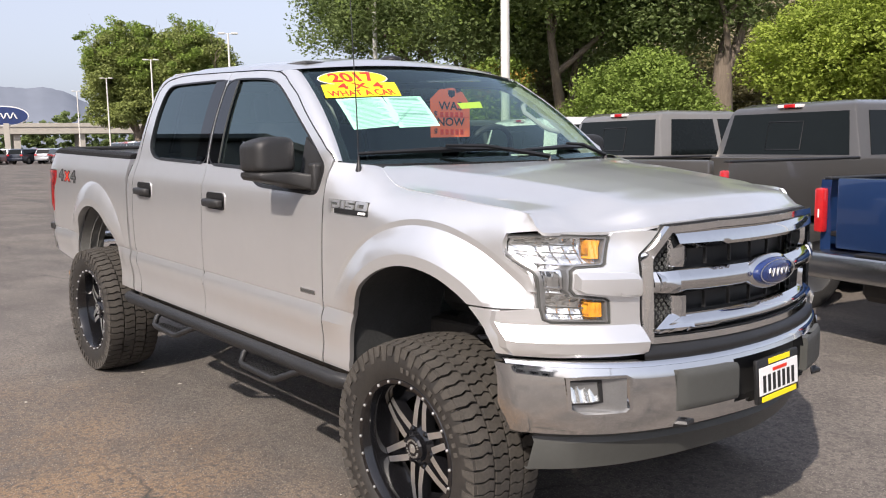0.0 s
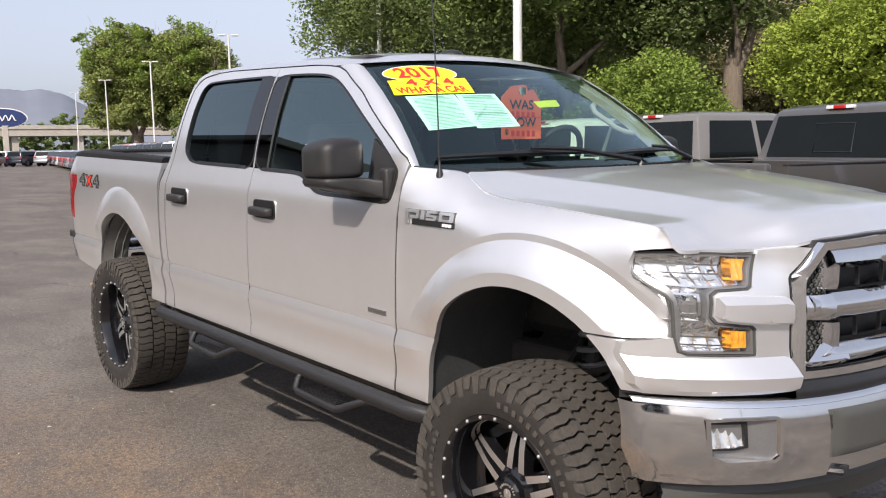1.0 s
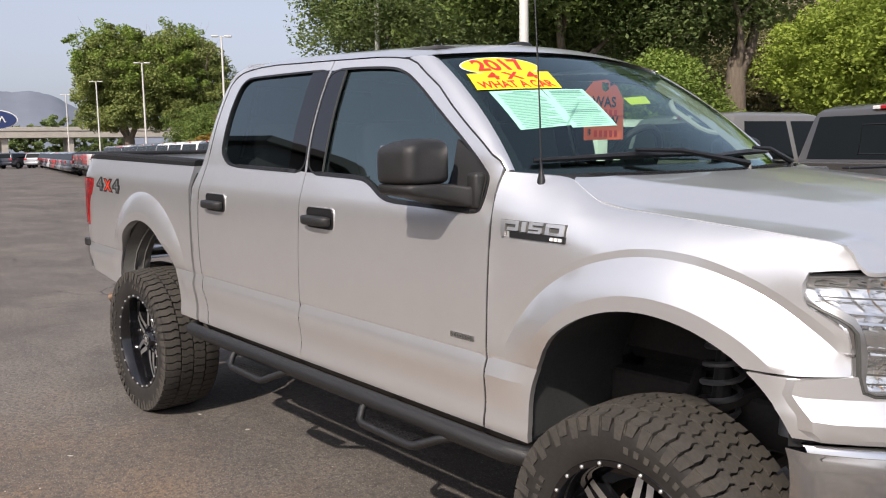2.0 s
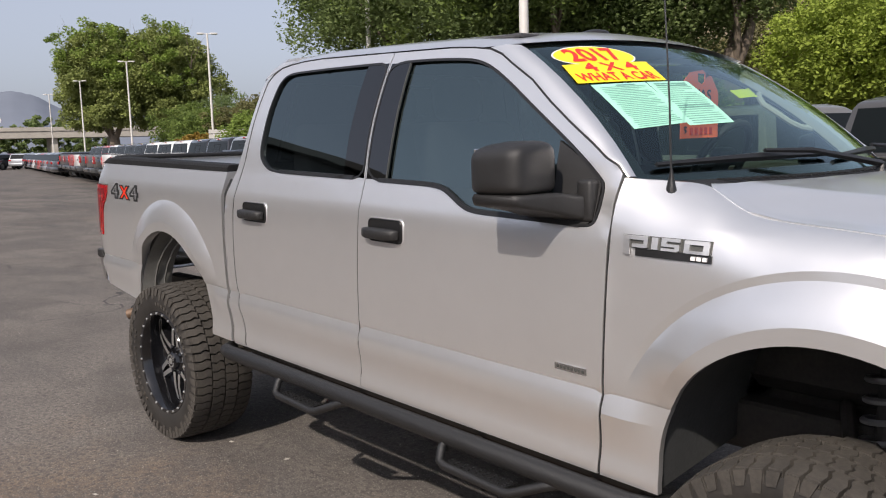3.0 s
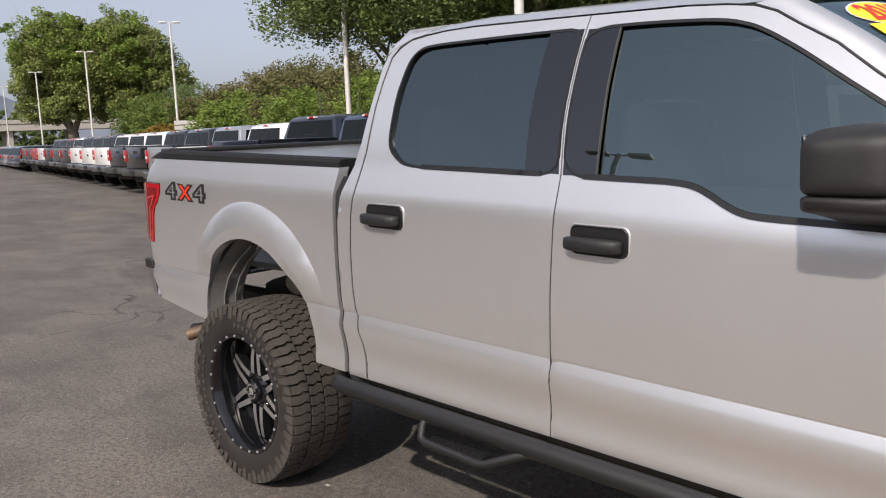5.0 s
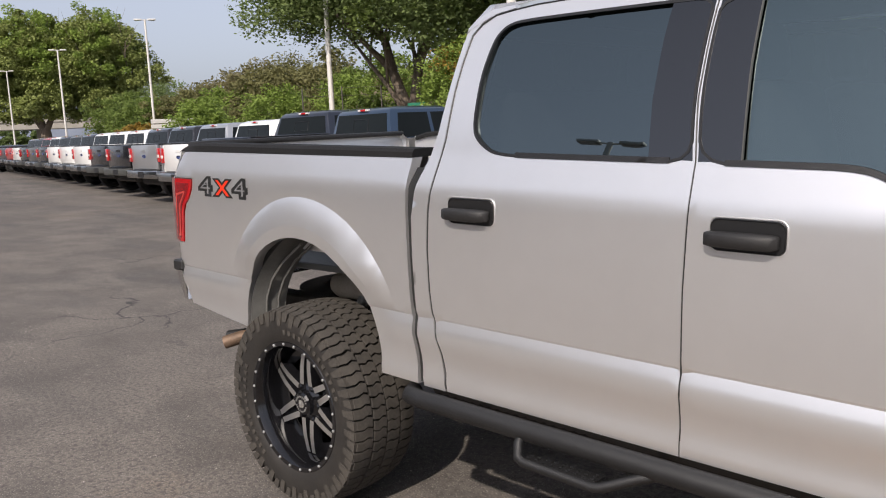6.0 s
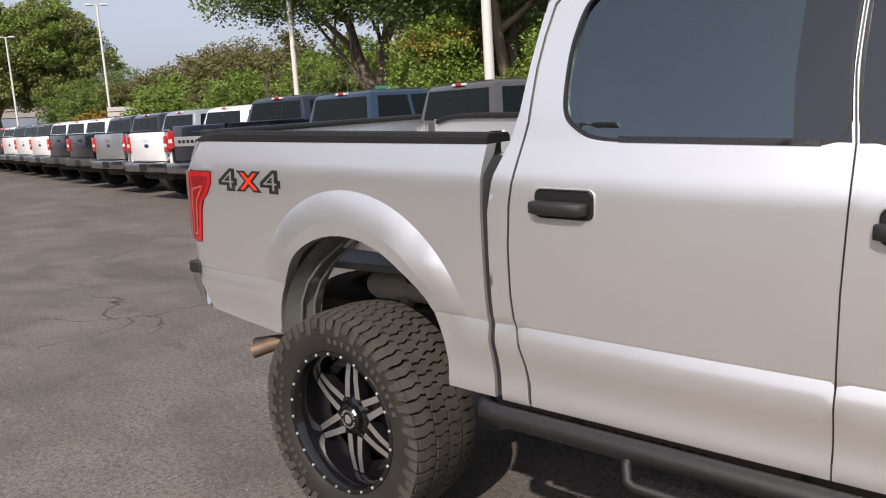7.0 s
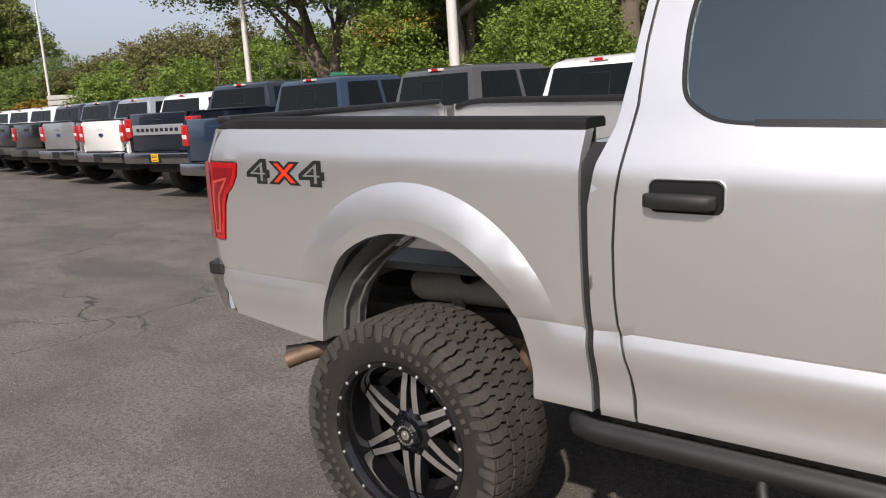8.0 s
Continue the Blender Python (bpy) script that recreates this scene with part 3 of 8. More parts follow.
for sg in (-1, 1):
    door(sg, True)
    door(sg, False)
    # fender
    fender = [(-0.6365, 0.612), (-0.633, 0.678), (-0.6215, 0.865), (-0.601, 1.279), (-0.591, 1.462), (-0.588, 1.510)] + [(x, fender_top(x) - 0.003) for x in (-0.54, -0.50, -0.46, -0.42, -0.39, -0.36, -0.33, -0.30, -0.265, -0.224, -0.17, -0.12, -0.05, 0.009, 0.13, 0.25, 0.36, 0.45)] + [
              (0.50, 1.372), (0.528, 1.366), (0.541, 1.350), (0.562, 1.307), (0.50, 1.299), (0.456, 1.292), (0.444, 1.262), (0.446, 1.228), (0.458, 1.210), (0.487, 1.192), (0.530, 1.163), (0.541, 1.150), (0.549, 1.12), (0.555, 1.06), (0.556, 1.040), (0.45, 1.034)]
    fender += [p for p in arc(FRONT_ARCH, 0.612, 1.032)[::-1]]
    side_panel("fender", fender, sg, SILVER, step=0.035, curves=[[p for p in arch_line(FRONT_ARCH, q) if p[1] > 0.90 or p[0] > 0] for q in (0.34, 0.90, 0.995)] + [[(x, s) for x in np.arange(-0.62, -0.37, 0.025)] for s in (0.812, 0.873, 0.882)])
    # corner of the front bumper cover, carrying the flare down beside the lamp
    corner = [p for p in arc(FRONT_ARCH, 1.028, 0.878) if p[0] > 0.2 and p[1] < 1.03] + [(0.525, 0.878), (0.535, 0.93), (0.515, 1.026), (0.45, 1.031), (0.335, 1.029)]

    def corner_y(u, v):
        """The flare's width, drawn in to meet the curve of the front cover."""
        lo, hi = 0.5, 1.1
        for _ in range(24):
            m = (lo + hi) / 2
            if 0.91 - 0.34 * m * m - 0.16 * m ** 6 + fascia_out(m, v) > u:
                lo = m
            else:
                hi = m
        a, b = half_width(u, v), lo - 0.001
        k = max(0.0, 0.03 - abs(a - b)) / 0.03
        return min(a, b) - 0.0075 * k * k
    bm = sheet(inset(corner, 0.0005), lambda u, v: (u, sg * corner_y(u, v), zz(u, v)), 0.022, (), 0.02, list(np.arange(0.885, 1.03, 0.0145)), (0, -sg, 0))
    part("fascia_corner", bm, SILVER, truck)
    # black rather than silver: the shade under the doors is put into its colour
    rocker = [(-2.83, 0.606), (-2.83, 0.572), (-0.60, 0.572), (-0.435, 0.574), (-0.44, 0.606), (-0.62, 0.608)]
    side_panel("rocker_panel", rocker, sg, INK_AND_SHADE_BLACK, out=-0.022, step=0.04, rows=[0.58, 0.59, 0.60], gap=0.001)
    # inner sheet, coloured dark to put shade into the panel gaps
    shell = [(-2.80, 0.53), (-0.47, 0.53), (-0.47, 0.88), (-0.55, 1.40), (-0.60, 1.45), (-2.80, 1.44)]
    side_panel("inner_shell", shell, sg, UNDERBODY, (), 0, -0.05, 0.12)
    # rear quarter of the cab
    quarter = [(-2.732, 0.612), (-2.747, 0.75), (-2.767, 0.83), (-2.783, 0.90), (-2.79, 0.98), (-2.79, 1.13), (-2.78, 1.27), (-2.755, 1.40), (-2.730, 1.516), (-2.720, 1.684), (-2.707, 1.78), (-2.688, 1.876), (-2.655, 1.915), (-2.60, 1.942), (-2.52, 1.955), (-2.53, 1.968),
               (-2.62, 1.962), (-2.685, 1.935), (-2.722, 1.85), (-2.745, 1.70), (-2.765, 1.55), (-2.79, 1.46), (-2.838, 1.36), (-2.864, 1.24), (-2.866, 1.10), (-2.864, 0.95), (-2.860, 0.87), (-2.852, 0.78), (-2.842, 0.612)]
    side_panel("cab_corner", quarter, sg, SILVER, (), 0.06, 0, 0.03, gap=0.001)
    # black strip added as the shade in the gap between cab and bed
    behind = [(-2.832, 0.62), (-2.842, 0.78), (-2.852, 0.95), (-2.854, 1.20), (-2.83, 1.34), (-2.80, 1.42), (-2.86, 1.42), (-2.90, 1.34), (-2.905, 1.20), (-2.905, 0.95), (-2.895, 0.80), (-2.885, 0.62)]
    side_panel("gap_seal", behind, sg, INK_AND_SHADE_BLACK, (), 0, -0.014, 0.05)
    # bedside
    bed = [(-2.868, 0.615), (-2.879, 0.80), (-2.889, 0.95), (-2.891, 1.25), (-2.887, 1.38), (-2.878, 1.455), (-3.3, 1.457), (-3.9, 1.458), (-4.43, 1.460), (-4.53, 1.448), (-4.565, 1.40), (-4.588, 1.325), (-4.412, 1.325), (-4.42, 1.27), (-4.45, 1.225), (-4.485, 1.195), (-4.505, 1.15),
           (-4.535, 0.998), (-4.612, 0.996), (-4.60, 0.90), (-4.575, 0.80), (-4.52, 0.688), (-4.30, 0.668), (-4.04, 0.648)]
    bed += arc(REAR_ARCH, 0.648, 0.615)
    side_panel("bedside", bed, sg, SILVER, step=0.024, rows=[r for r in ROWS_S if r < 1.465], gap=0.001, thick=0.05, creases=(), curves=[[p for p in arch_line(REAR_ARCH, q) if p[1] > 0.90] for q in (0.34, 0.90)] + [[(x, s) for x in np.arange(x0, x1, 0.04)] for s in (0.812, 0.873, 0.882) for x0, x1 in ((-4.6, -3.93), (-3.15, -2.84))] + [[(x, 1.335) for x in np.arange(-4.52, -2.86, 0.04)]])
    # rear lamp
    lamp = [(-4.588, 1.322), (-4.415, 1.322), (-4.423, 1.268), (-4.453, 1.222), (-4.49, 1.190), (-4.508, 1.15), (-4.538, 1.0), (-4.612, 1.0), (-4.604, 1.15)]
    t = side_panel("tail_lamp", lamp, sg, RED_LENS, (), 0.03, 0.006, 0.03, "red and clear tail lamp with a notched front edge", gap=0.002)
    side_panel("lamp_lens", inset(lamp, 0.022), sg, DEEP_RED, (), 0.002, 0.0075, 0.03, parent=t, gap=0)
    bar = [(-4.575, 1.245), (-4.475, 1.262), (-4.50, 1.225), (-4.535, 1.185), (-4.553, 1.03), (-4.592, 1.03), (-4.585, 1.17)]
    side_panel("clear_lens", bar, sg, PALE_RED, (), 0.002, 0.009, 0.03, parent=t, gap=0)
    side_panel("red_inner_lens", inset(bar, 0.013), sg, DEEP_RED, (), 0.001, 0.0105, 0.03, parent=t, gap=0)

def wind(u, v):
    """The windscreen: u from -1 (right-hand pillar) to 1, v from 0 (cowl) to 1 (roof)."""
    u = 1.11 * u
    y = (0.815 - 0.135 * v) * u
    x = -0.335 - 0.175 * u * u + (-0.725 + 0.125 * u * u) * v - 0.035 * 4 * v * (1 - v) * -1
    s = 1.497 - 0.004 * u * u + (0.475 - 0.028 * u * u) * v + 0.012 * 4 * v * (1 - v)
    return Vector((x, y, zz(x, s)))


# roof and pillars


def roof_point(x, t):
    """t from -1 to 1 across the roof, from drip edge to drip edge."""
    edge_s = lerp(x, (-2.72, -2.65, -2.60, -2.50, -2.29, -1.97, -1.445, -1.245, -1.18, -1.11), (1.885, 1.924, 1.942, 1.955, 1.9655, 1.9605, 1.9505, 1.933, 1.910, 1.875))
    w = half_width(-1.5, edge_s) + 0.002
    crown = lerp(x, (-2.74, -2.60, -2.4, -2.0, -1.6, -1.3, -1.1, -1.02), (0.075, 0.085, 0.088, 0.092, 0.090, 0.088, 0.082, 0.075))
    rise = 1 - abs(t) ** 2.6
    shoulder = 0.018 * math.exp(-((abs(t) - 0.90) / 0.06) ** 2)
    return (x, t * w, zz(x, edge_s + crown * rise + shoulder * (1 - abs(t) ** 8)))


bm = bmesh.new()
ts = [math.copysign(abs(k / 20) ** 0.8, k) for k in range(-20, 21)]
grid = [[Vector(roof_point(x + (-0.03 * (1 - t * t) if x < -2.6 else 0), t)) for t in ts] for x in np.linspace(-2.72, -1.28, 30)]


def roof_lip(t):
    """Where the roof meets the top of the glass, and at its ends the head of the pillar."""
    g = wind(t * 1.0, 1.0)
    return Vector((g.x + 0.012, g.y, g.z + 0.006))


for k in (0.2, 0.4, 0.6, 0.8, 1.0):
    grid.append([(Vector(roof_point(-1.28, t)) * (1 - k) + roof_lip(t) * k) + Vector((0, 0, 0.014 * math.sin(math.pi * k) * (1 - t ** 4))) for t in ts])
grid = [[bm.verts.new(p) for p in row] for row in grid]
for A, B in zip(grid, grid[1:]):
    for i in range(len(ts) - 1):
        bm.faces.new((A[i], A[i + 1], B[i + 1], B[i]))
part("roof", bm, SILVER, truck)


def wind_normal(u, v):
    a, b = wind(u + 0.01, v) - wind(u - 0.01, v), wind(u, v + 0.01) - wind(u, v - 0.01)
    n = a.cross(b).normalized()
    return n if n.x > 0 else -n


def wind_grid(u0, u1, v0, v1, nu, nv, off=0.0, bm=None):
    bm = bm or bmesh.new()
    g = [[bm.verts.new(wind(u, v) + wind_normal(u, v) * off) for u in np.linspace(u0, u1, nu + 1)] for v in np.linspace(v0, v1, nv + 1)]
    for A, B in zip(g, g[1:]):
        for i in range(nu):
            bm.faces.new((A[i], A[i + 1], B[i + 1], B[i]))
    return bm


ws = part("windscreen", wind_grid(-1, 1, 0, 1, 24, 14), WINDSCREEN_GLASS, truck, "curved laminated windscreen with a dark frit border")
ws.visible_shadow = False
bm = wind_grid(-1, 1, 0.955, 1.0, 24, 1, -0.003)
wind_grid(-1, 1, 0.0, 0.05, 24, 1, -0.003, bm)
wind_grid(-1, -0.965, 0.05, 0.955, 1, 12, -0.003, bm)
wind_grid(0.965, 1, 0.05, 0.955, 1, 12, -0.003, bm)
part("frit_border", bm, GLOSS_BLACK, ws)
for sg in (-1, 1):
    # A-pillar between the door line and the glass
    line = [(-0.582, 1.512), (-0.604, 1.545), (-0.650, 1.566), (-0.708, 1.607), (-0.811, 1.673), (-0.905, 1.737), (-1.0065, 1.813), (-1.1105, 1.870), (-1.1775, 1.909), (-1.245, 1.933)]
    bm = bmesh.new()
    rowsA = []
    for k, (x, s) in enumerate(line):
        v = k / (len(line) - 1)
        vv = min(1.0, max(0.0, (s - 1.497) / 0.447))
        a = Vector((x, sg * (half_width(x, s) + 0.001), zz(x, s)))
        b = wind(sg * 1.0, vv)
        if k == 0:
            a = Vector((-0.578, sg * (half_width(-0.58, 1.508) - 0.0), zz(-0.578, 1.508)))
        m1 = a.lerp(b, 0.45) + Vector((0.007, sg * 0.012, 0.009)) * (0.35 + 0.65 * v)
        m2 = a.lerp(b, 0.8) + Vector((0.008, sg * 0.007, 0.009)) * (0.35 + 0.65 * v)
        m0 = a.lerp(b, 0.15) + Vector((0.003, sg * 0.006, 0.004)) * (0.35 + 0.65 * v)
        rowsA.append([bm.verts.new(p) for p in (a, m0, m1, m2, b)])
    for A, B in zip(rowsA, rowsA[1:]):
        for i in range(4):
            bm.faces.new((A[i], A[i + 1], B[i + 1], B[i]))
    part("windscreen_pillar", bm, SILVER, truck, angle=60)

# cab back wall with its window
bm = sheet([(-0.90, 1.0), (0.90, 1.0), (0.93, 1.44), (0.80, 1.90), (0.70, 1.985), (0.40, 2.03), (-0.40, 2.03), (-0.70, 1.985), (-0.80, 1.90), (-0.93, 1.44)],
           lambda u, v: (lerp(v, (1.0, 1.45, 1.9, 2.03), (-2.835, -2.825, -2.735, -2.70)) + 0.03 * u * u, u, zz(-2.8, v)), 0.03, [[(-0.72, 1.50), (0.72, 1.50), (0.64, 1.87), (-0.64, 1.87)]], 0.08, inward=(1, 0, 0))
back = part("cab_back", bm, SILVER, truck)
bm = sheet([(-0.73, 1.49), (0.73, 1.49), (0.65, 1.88), (-0.65, 1.88)], lambda u, v: (lerp(v, (1.0, 1.45, 1.9, 2.03), (-2.830, -2.820, -2.730, -2.70)) + 0.03 * u * u, u, zz(-2.8, v)), 0, (), 0.1)
part("back_window", bm, PRIVACY, back).visible_shadow = False


# ---- front end ----
def nose(y):
    return 0.91 - 0.34 * y * y - 0.16 * y ** 6 - 0.4 * y ** 24


def bump_x(y):
    return 0.975 - 0.30 * y * y - 0.25 * y ** 6


def front_panel(name, outline, mat, holes=(), thick=0.03, out=None, step=0.04, parent=None, label="", curve=nose, gap=0.001, rows=None, angle=35, creases=()):
    """A panel over the nose: outline in (y, body height)."""
    out = out or (lambda y, s: 0.0)
    fn = out if callable(out) else (lambda y, s: out)

    def place(u, v):
        x = curve(u) + fn(u, v)
        if curve is nose:
            x += 0.4 * u ** 24 * smooth(1.25, 1.15, v) - 0.035 * smooth(1.14, 1.28, v) * smooth(0.57, 0.66, abs(u))
        return (x, u, zz(x, v))
    return part(name, sheet(inset(list(outline), gap), place, thick, holes, step, rows, (-1, 0, 0), creases), mat, parent or truck, label, angle=angle)


def flip(poly):
    return [(-y, s) for y, s in poly]


HOOD_Y = (0.0, 0.20, 0.40, 0.55, 0.64, 0.74, 0.80, 0.835, 0.852, 0.8655, 0.873, 0.881, 0.887, 0.892, 0.8955, 0.898)
HOOD_REAR = tuple(-0.20 - 0.185 * (y / 0.80) ** 2 for y in HOOD_Y[:7]) + (-0.362, -0.316, -0.245, -0.14, -0.02, 0.10, 0.22, 0.33, 0.45)
HOOD_FRONT = tuple(nose(y) - 0.012 - 0.030 * smooth(0.56, 0.64, y) for y in HOOD_Y[:7]) + (0.598, 0.592, 0.584, 0.575, 0.566, 0.556, 0.546, 0.530, 0.47)


def hood_s(x, y):
    """Height of the hood: a flat shoulder along the shut line, a flank that widens forwards, and a broad raised middle."""
    edge = fender_top(x) - 0.003 if x < 0.40 else sum(lerp(x + d, (0.25, 0.46, 0.52, 0.555, 0.59, 0.62, 0.92), (1.388, 1.376, 1.371, 1.352, 1.310, 1.305, 1.304)) for d in (-0.016, -0.008, 0, 0.008, 0.016)) / 5
    xe = x + 0.91 - nose(min(0.86, abs(y)))
    mid = sum(lerp(xe + d, (-0.46, -0.1, 0.2, 0.45, 0.65, 0.78, 0.86, 0.91, 0.98), (1.512, 1.495, 1.474, 1.448, 1.420, 1.396, 1.372, 1.338, 1.290)) for d in (-0.05, -0.025, 0, 0.025, 0.05)) / 5 + 0.018 * smooth(0.5, 0.9, xe) * (1 - (y / 0.868) ** 2)
    wide = lerp(x, (-0.385, -0.362, -0.316, -0.245, -0.14, -0.02, 0.10, 0.22, 0.45, 0.53, 0.60), (0.80, 0.835, 0.852, 0.8655, 0.873, 0.881, 0.887, 0.892, 0.898, 0.893, 0.868))
    t = min(1.0, abs(y) / wide)
    outer = lerp(x, (-0.35, -0.10, 0.50), (0.985, 0.93, 0.80))
    inner = outer - lerp(x, (-0.35, 0.5), (0.18, 0.20))
    g = sum([lerp(t + d, (0, inner * 0.5, inner, outer, 1.0, 1.1), (1.0, 0.965, 0.86, 0.13, 0.0, 0.0)) for d in (-0.016, -0.008, 0, 0.008, 0.016)]) / 5
    if t > 0.97:
        g *= smooth(1.0, 0.97, t)
    # the leading edge, level over the lamps and rising over the grille
    lip = lerp(abs(y), (0, 0.30, 0.50, 0.60, 0.68, 0.86, 0.877, 0.887, 0.892, 0.8955, 0.898), (1.343, 1.340, 1.330, 1.310, 1.3025, 1.302, 1.305, 1.326, 1.350, 1.366, 1.375))
    k = smooth(lerp(abs(y), (0.86, 0.89), (0.085, 0.05)), 0.0, lerp(abs(y), HOOD_Y, HOOD_FRONT) - x)
    return (edge + (mid - edge) * g) * (1 - k) + lip * k


bm = bmesh.new()
half = list(np.linspace(0, 0.80, 41)) + [0.812, 0.824, 0.835, 0.844, 0.852, 0.859, 0.8655, 0.873, 0.881, 0.887, 0.892, 0.8955, 0.8975]
grid = []
for y in [-v for v in half[:0:-1]] + half:
    x0, x1 = lerp(abs(y), HOOD_Y, HOOD_REAR), lerp(abs(y), HOOD_Y, HOOD_FRONT)
    grid.append([bm.verts.new((x0 + (x1 - x0) * k / 48, y, zz(x0 + (x1 - x0) * k / 48, hood_s(x0 + (x1 - x0) * k / 48, y)))) for k in range(49)])
for A, B in zip(grid, grid[1:]):
    for i in range(48):
        bm.faces.new((A[i], A[i + 1], B[i + 1], B[i]))
rim = bmesh.ops.extrude_edge_only(bm, edges=[e for e in bm.edges if len(e.link_faces) == 1])["geom"]
for v in [g for g in rim if isinstance(g, bmesh.types.BMVert)]:
    v.co.z -= 0.010
part("hood", bm, SILVER, truck, "silver hood with a shallow raised centre")
# cowl panel and wipers
bm = bmesh.new()
rowsC = []
for y in np.linspace(-0.80, 0.80, 35):
    xr = -0.36 - 0.16 * (y / 0.8) ** 2
    xf = -0.195 - 0.175 * (y / 0.8) ** 2
    rowsC.append([bm.verts.new((xr + (xf - xr) * k, y, zz(xr, 1.497 + (0.004 if j == 1 else 0) - 0.028 * k - (0.02 if k == 1 else 0)))) for j, k in enumerate((0, 0.4, 0.9, 1.0))])
for A, B in zip(rowsC, rowsC[1:]):
    for i in range(3):
        bm.faces.new((A[i], A[i + 1], B[i + 1], B[i]))
cowl = part("cowl_panel", bm, TEXTURED, truck, "black slotted cowl panel")
for k in range(36):
    y = -0.66 + k * 0.038
    xr = -0.31 - 0.15 * (y / 0.8) ** 2
    box(bm := bmesh.new(), (xr - 0.03, y - 0.006, zz(xr, 1.494)), (xr + 0.045, y + 0.006, zz(xr, 1.499)))
    part("cowl_rib", bm, BLACK_TRIM, cowl)


def wiper(u0, u1, v0, v1, piv):
    """A blade lying on the glass, its carrier and its arm."""
    pts = [wind(u0 + (u1 - u0) * k / 8, v0 + (v1 - v0) * k / 8 + 0.012 * math.sin(math.pi * k / 8)) + Vector((0.012, 0, 0.012)) for k in range(9)]
    w = part("wiper", tube(pts, [0.008, 0.010, 0.011, 0.013, 0.015, 0.013, 0.011, 0.010, 0.008], 6), BLACK_TRIM, truck, "black wiper resting at the base of the windscreen")
    mid = pts[4] + Vector((0.018, 0, 0.02))
    p = Vector(piv)
    part("wiper_arm", tube([mid, mid.lerp(p, 0.35) + Vector((0.012, 0, 0.026)), p + Vector((0.0, 0, 0.03)), p], [0.007, 0.010, 0.013, 0.017], 6), BLACK_TRIM, w)


wiper(-0.93, -0.05, 0.075, 0.085, (-0.26, 0.10, zz(-0.3, 1.488)))
wiper(0.02, 0.86, 0.07, 0.085, (-0.36, 0.66, zz(-0.36, 1.482)))

# silver fascia round the lamps
LAMP = [(-0.927, 1.288), (-0.89, 1.295), (-0.87, 1.298), (-0.78, 1.296), (-0.676, 1.290), (-0.682, 1.262), (-0.704, 1.195), (-0.715, 1.186), (-0.79, 1.181), (-0.803, 1.170), (-0.806, 1.108), (-0.795, 1.092), (-0.71, 1.080), (-0.700, 1.070),
        (-0.696, 0.989), (-0.78, 0.990), (-0.858, 0.991), (-0.878, 1.002), (-0.886, 1.045), (-0.888, 1.10), (-0.891, 1.15), (-0.898, 1.168), (-0.918, 1.196), (-0.931, 1.222), (-0.933, 1.255)]
FASCIA = [(-0.602, 1.228), (-0.540, 1.306), (-0.578, 1.309), (-0.62, 1.306), (-0.672, 1.299)] + LAMP[5:19] + [(-0.936, 1.036), (-0.976, 1.028), (-0.980, 0.99), (-0.974, 0.905), (-0.955, 0.878), (-0.86, 0.876), (-0.70, 0.880), (-0.604, 0.886), (-0.602, 0.95), (-0.606, 1.215)]


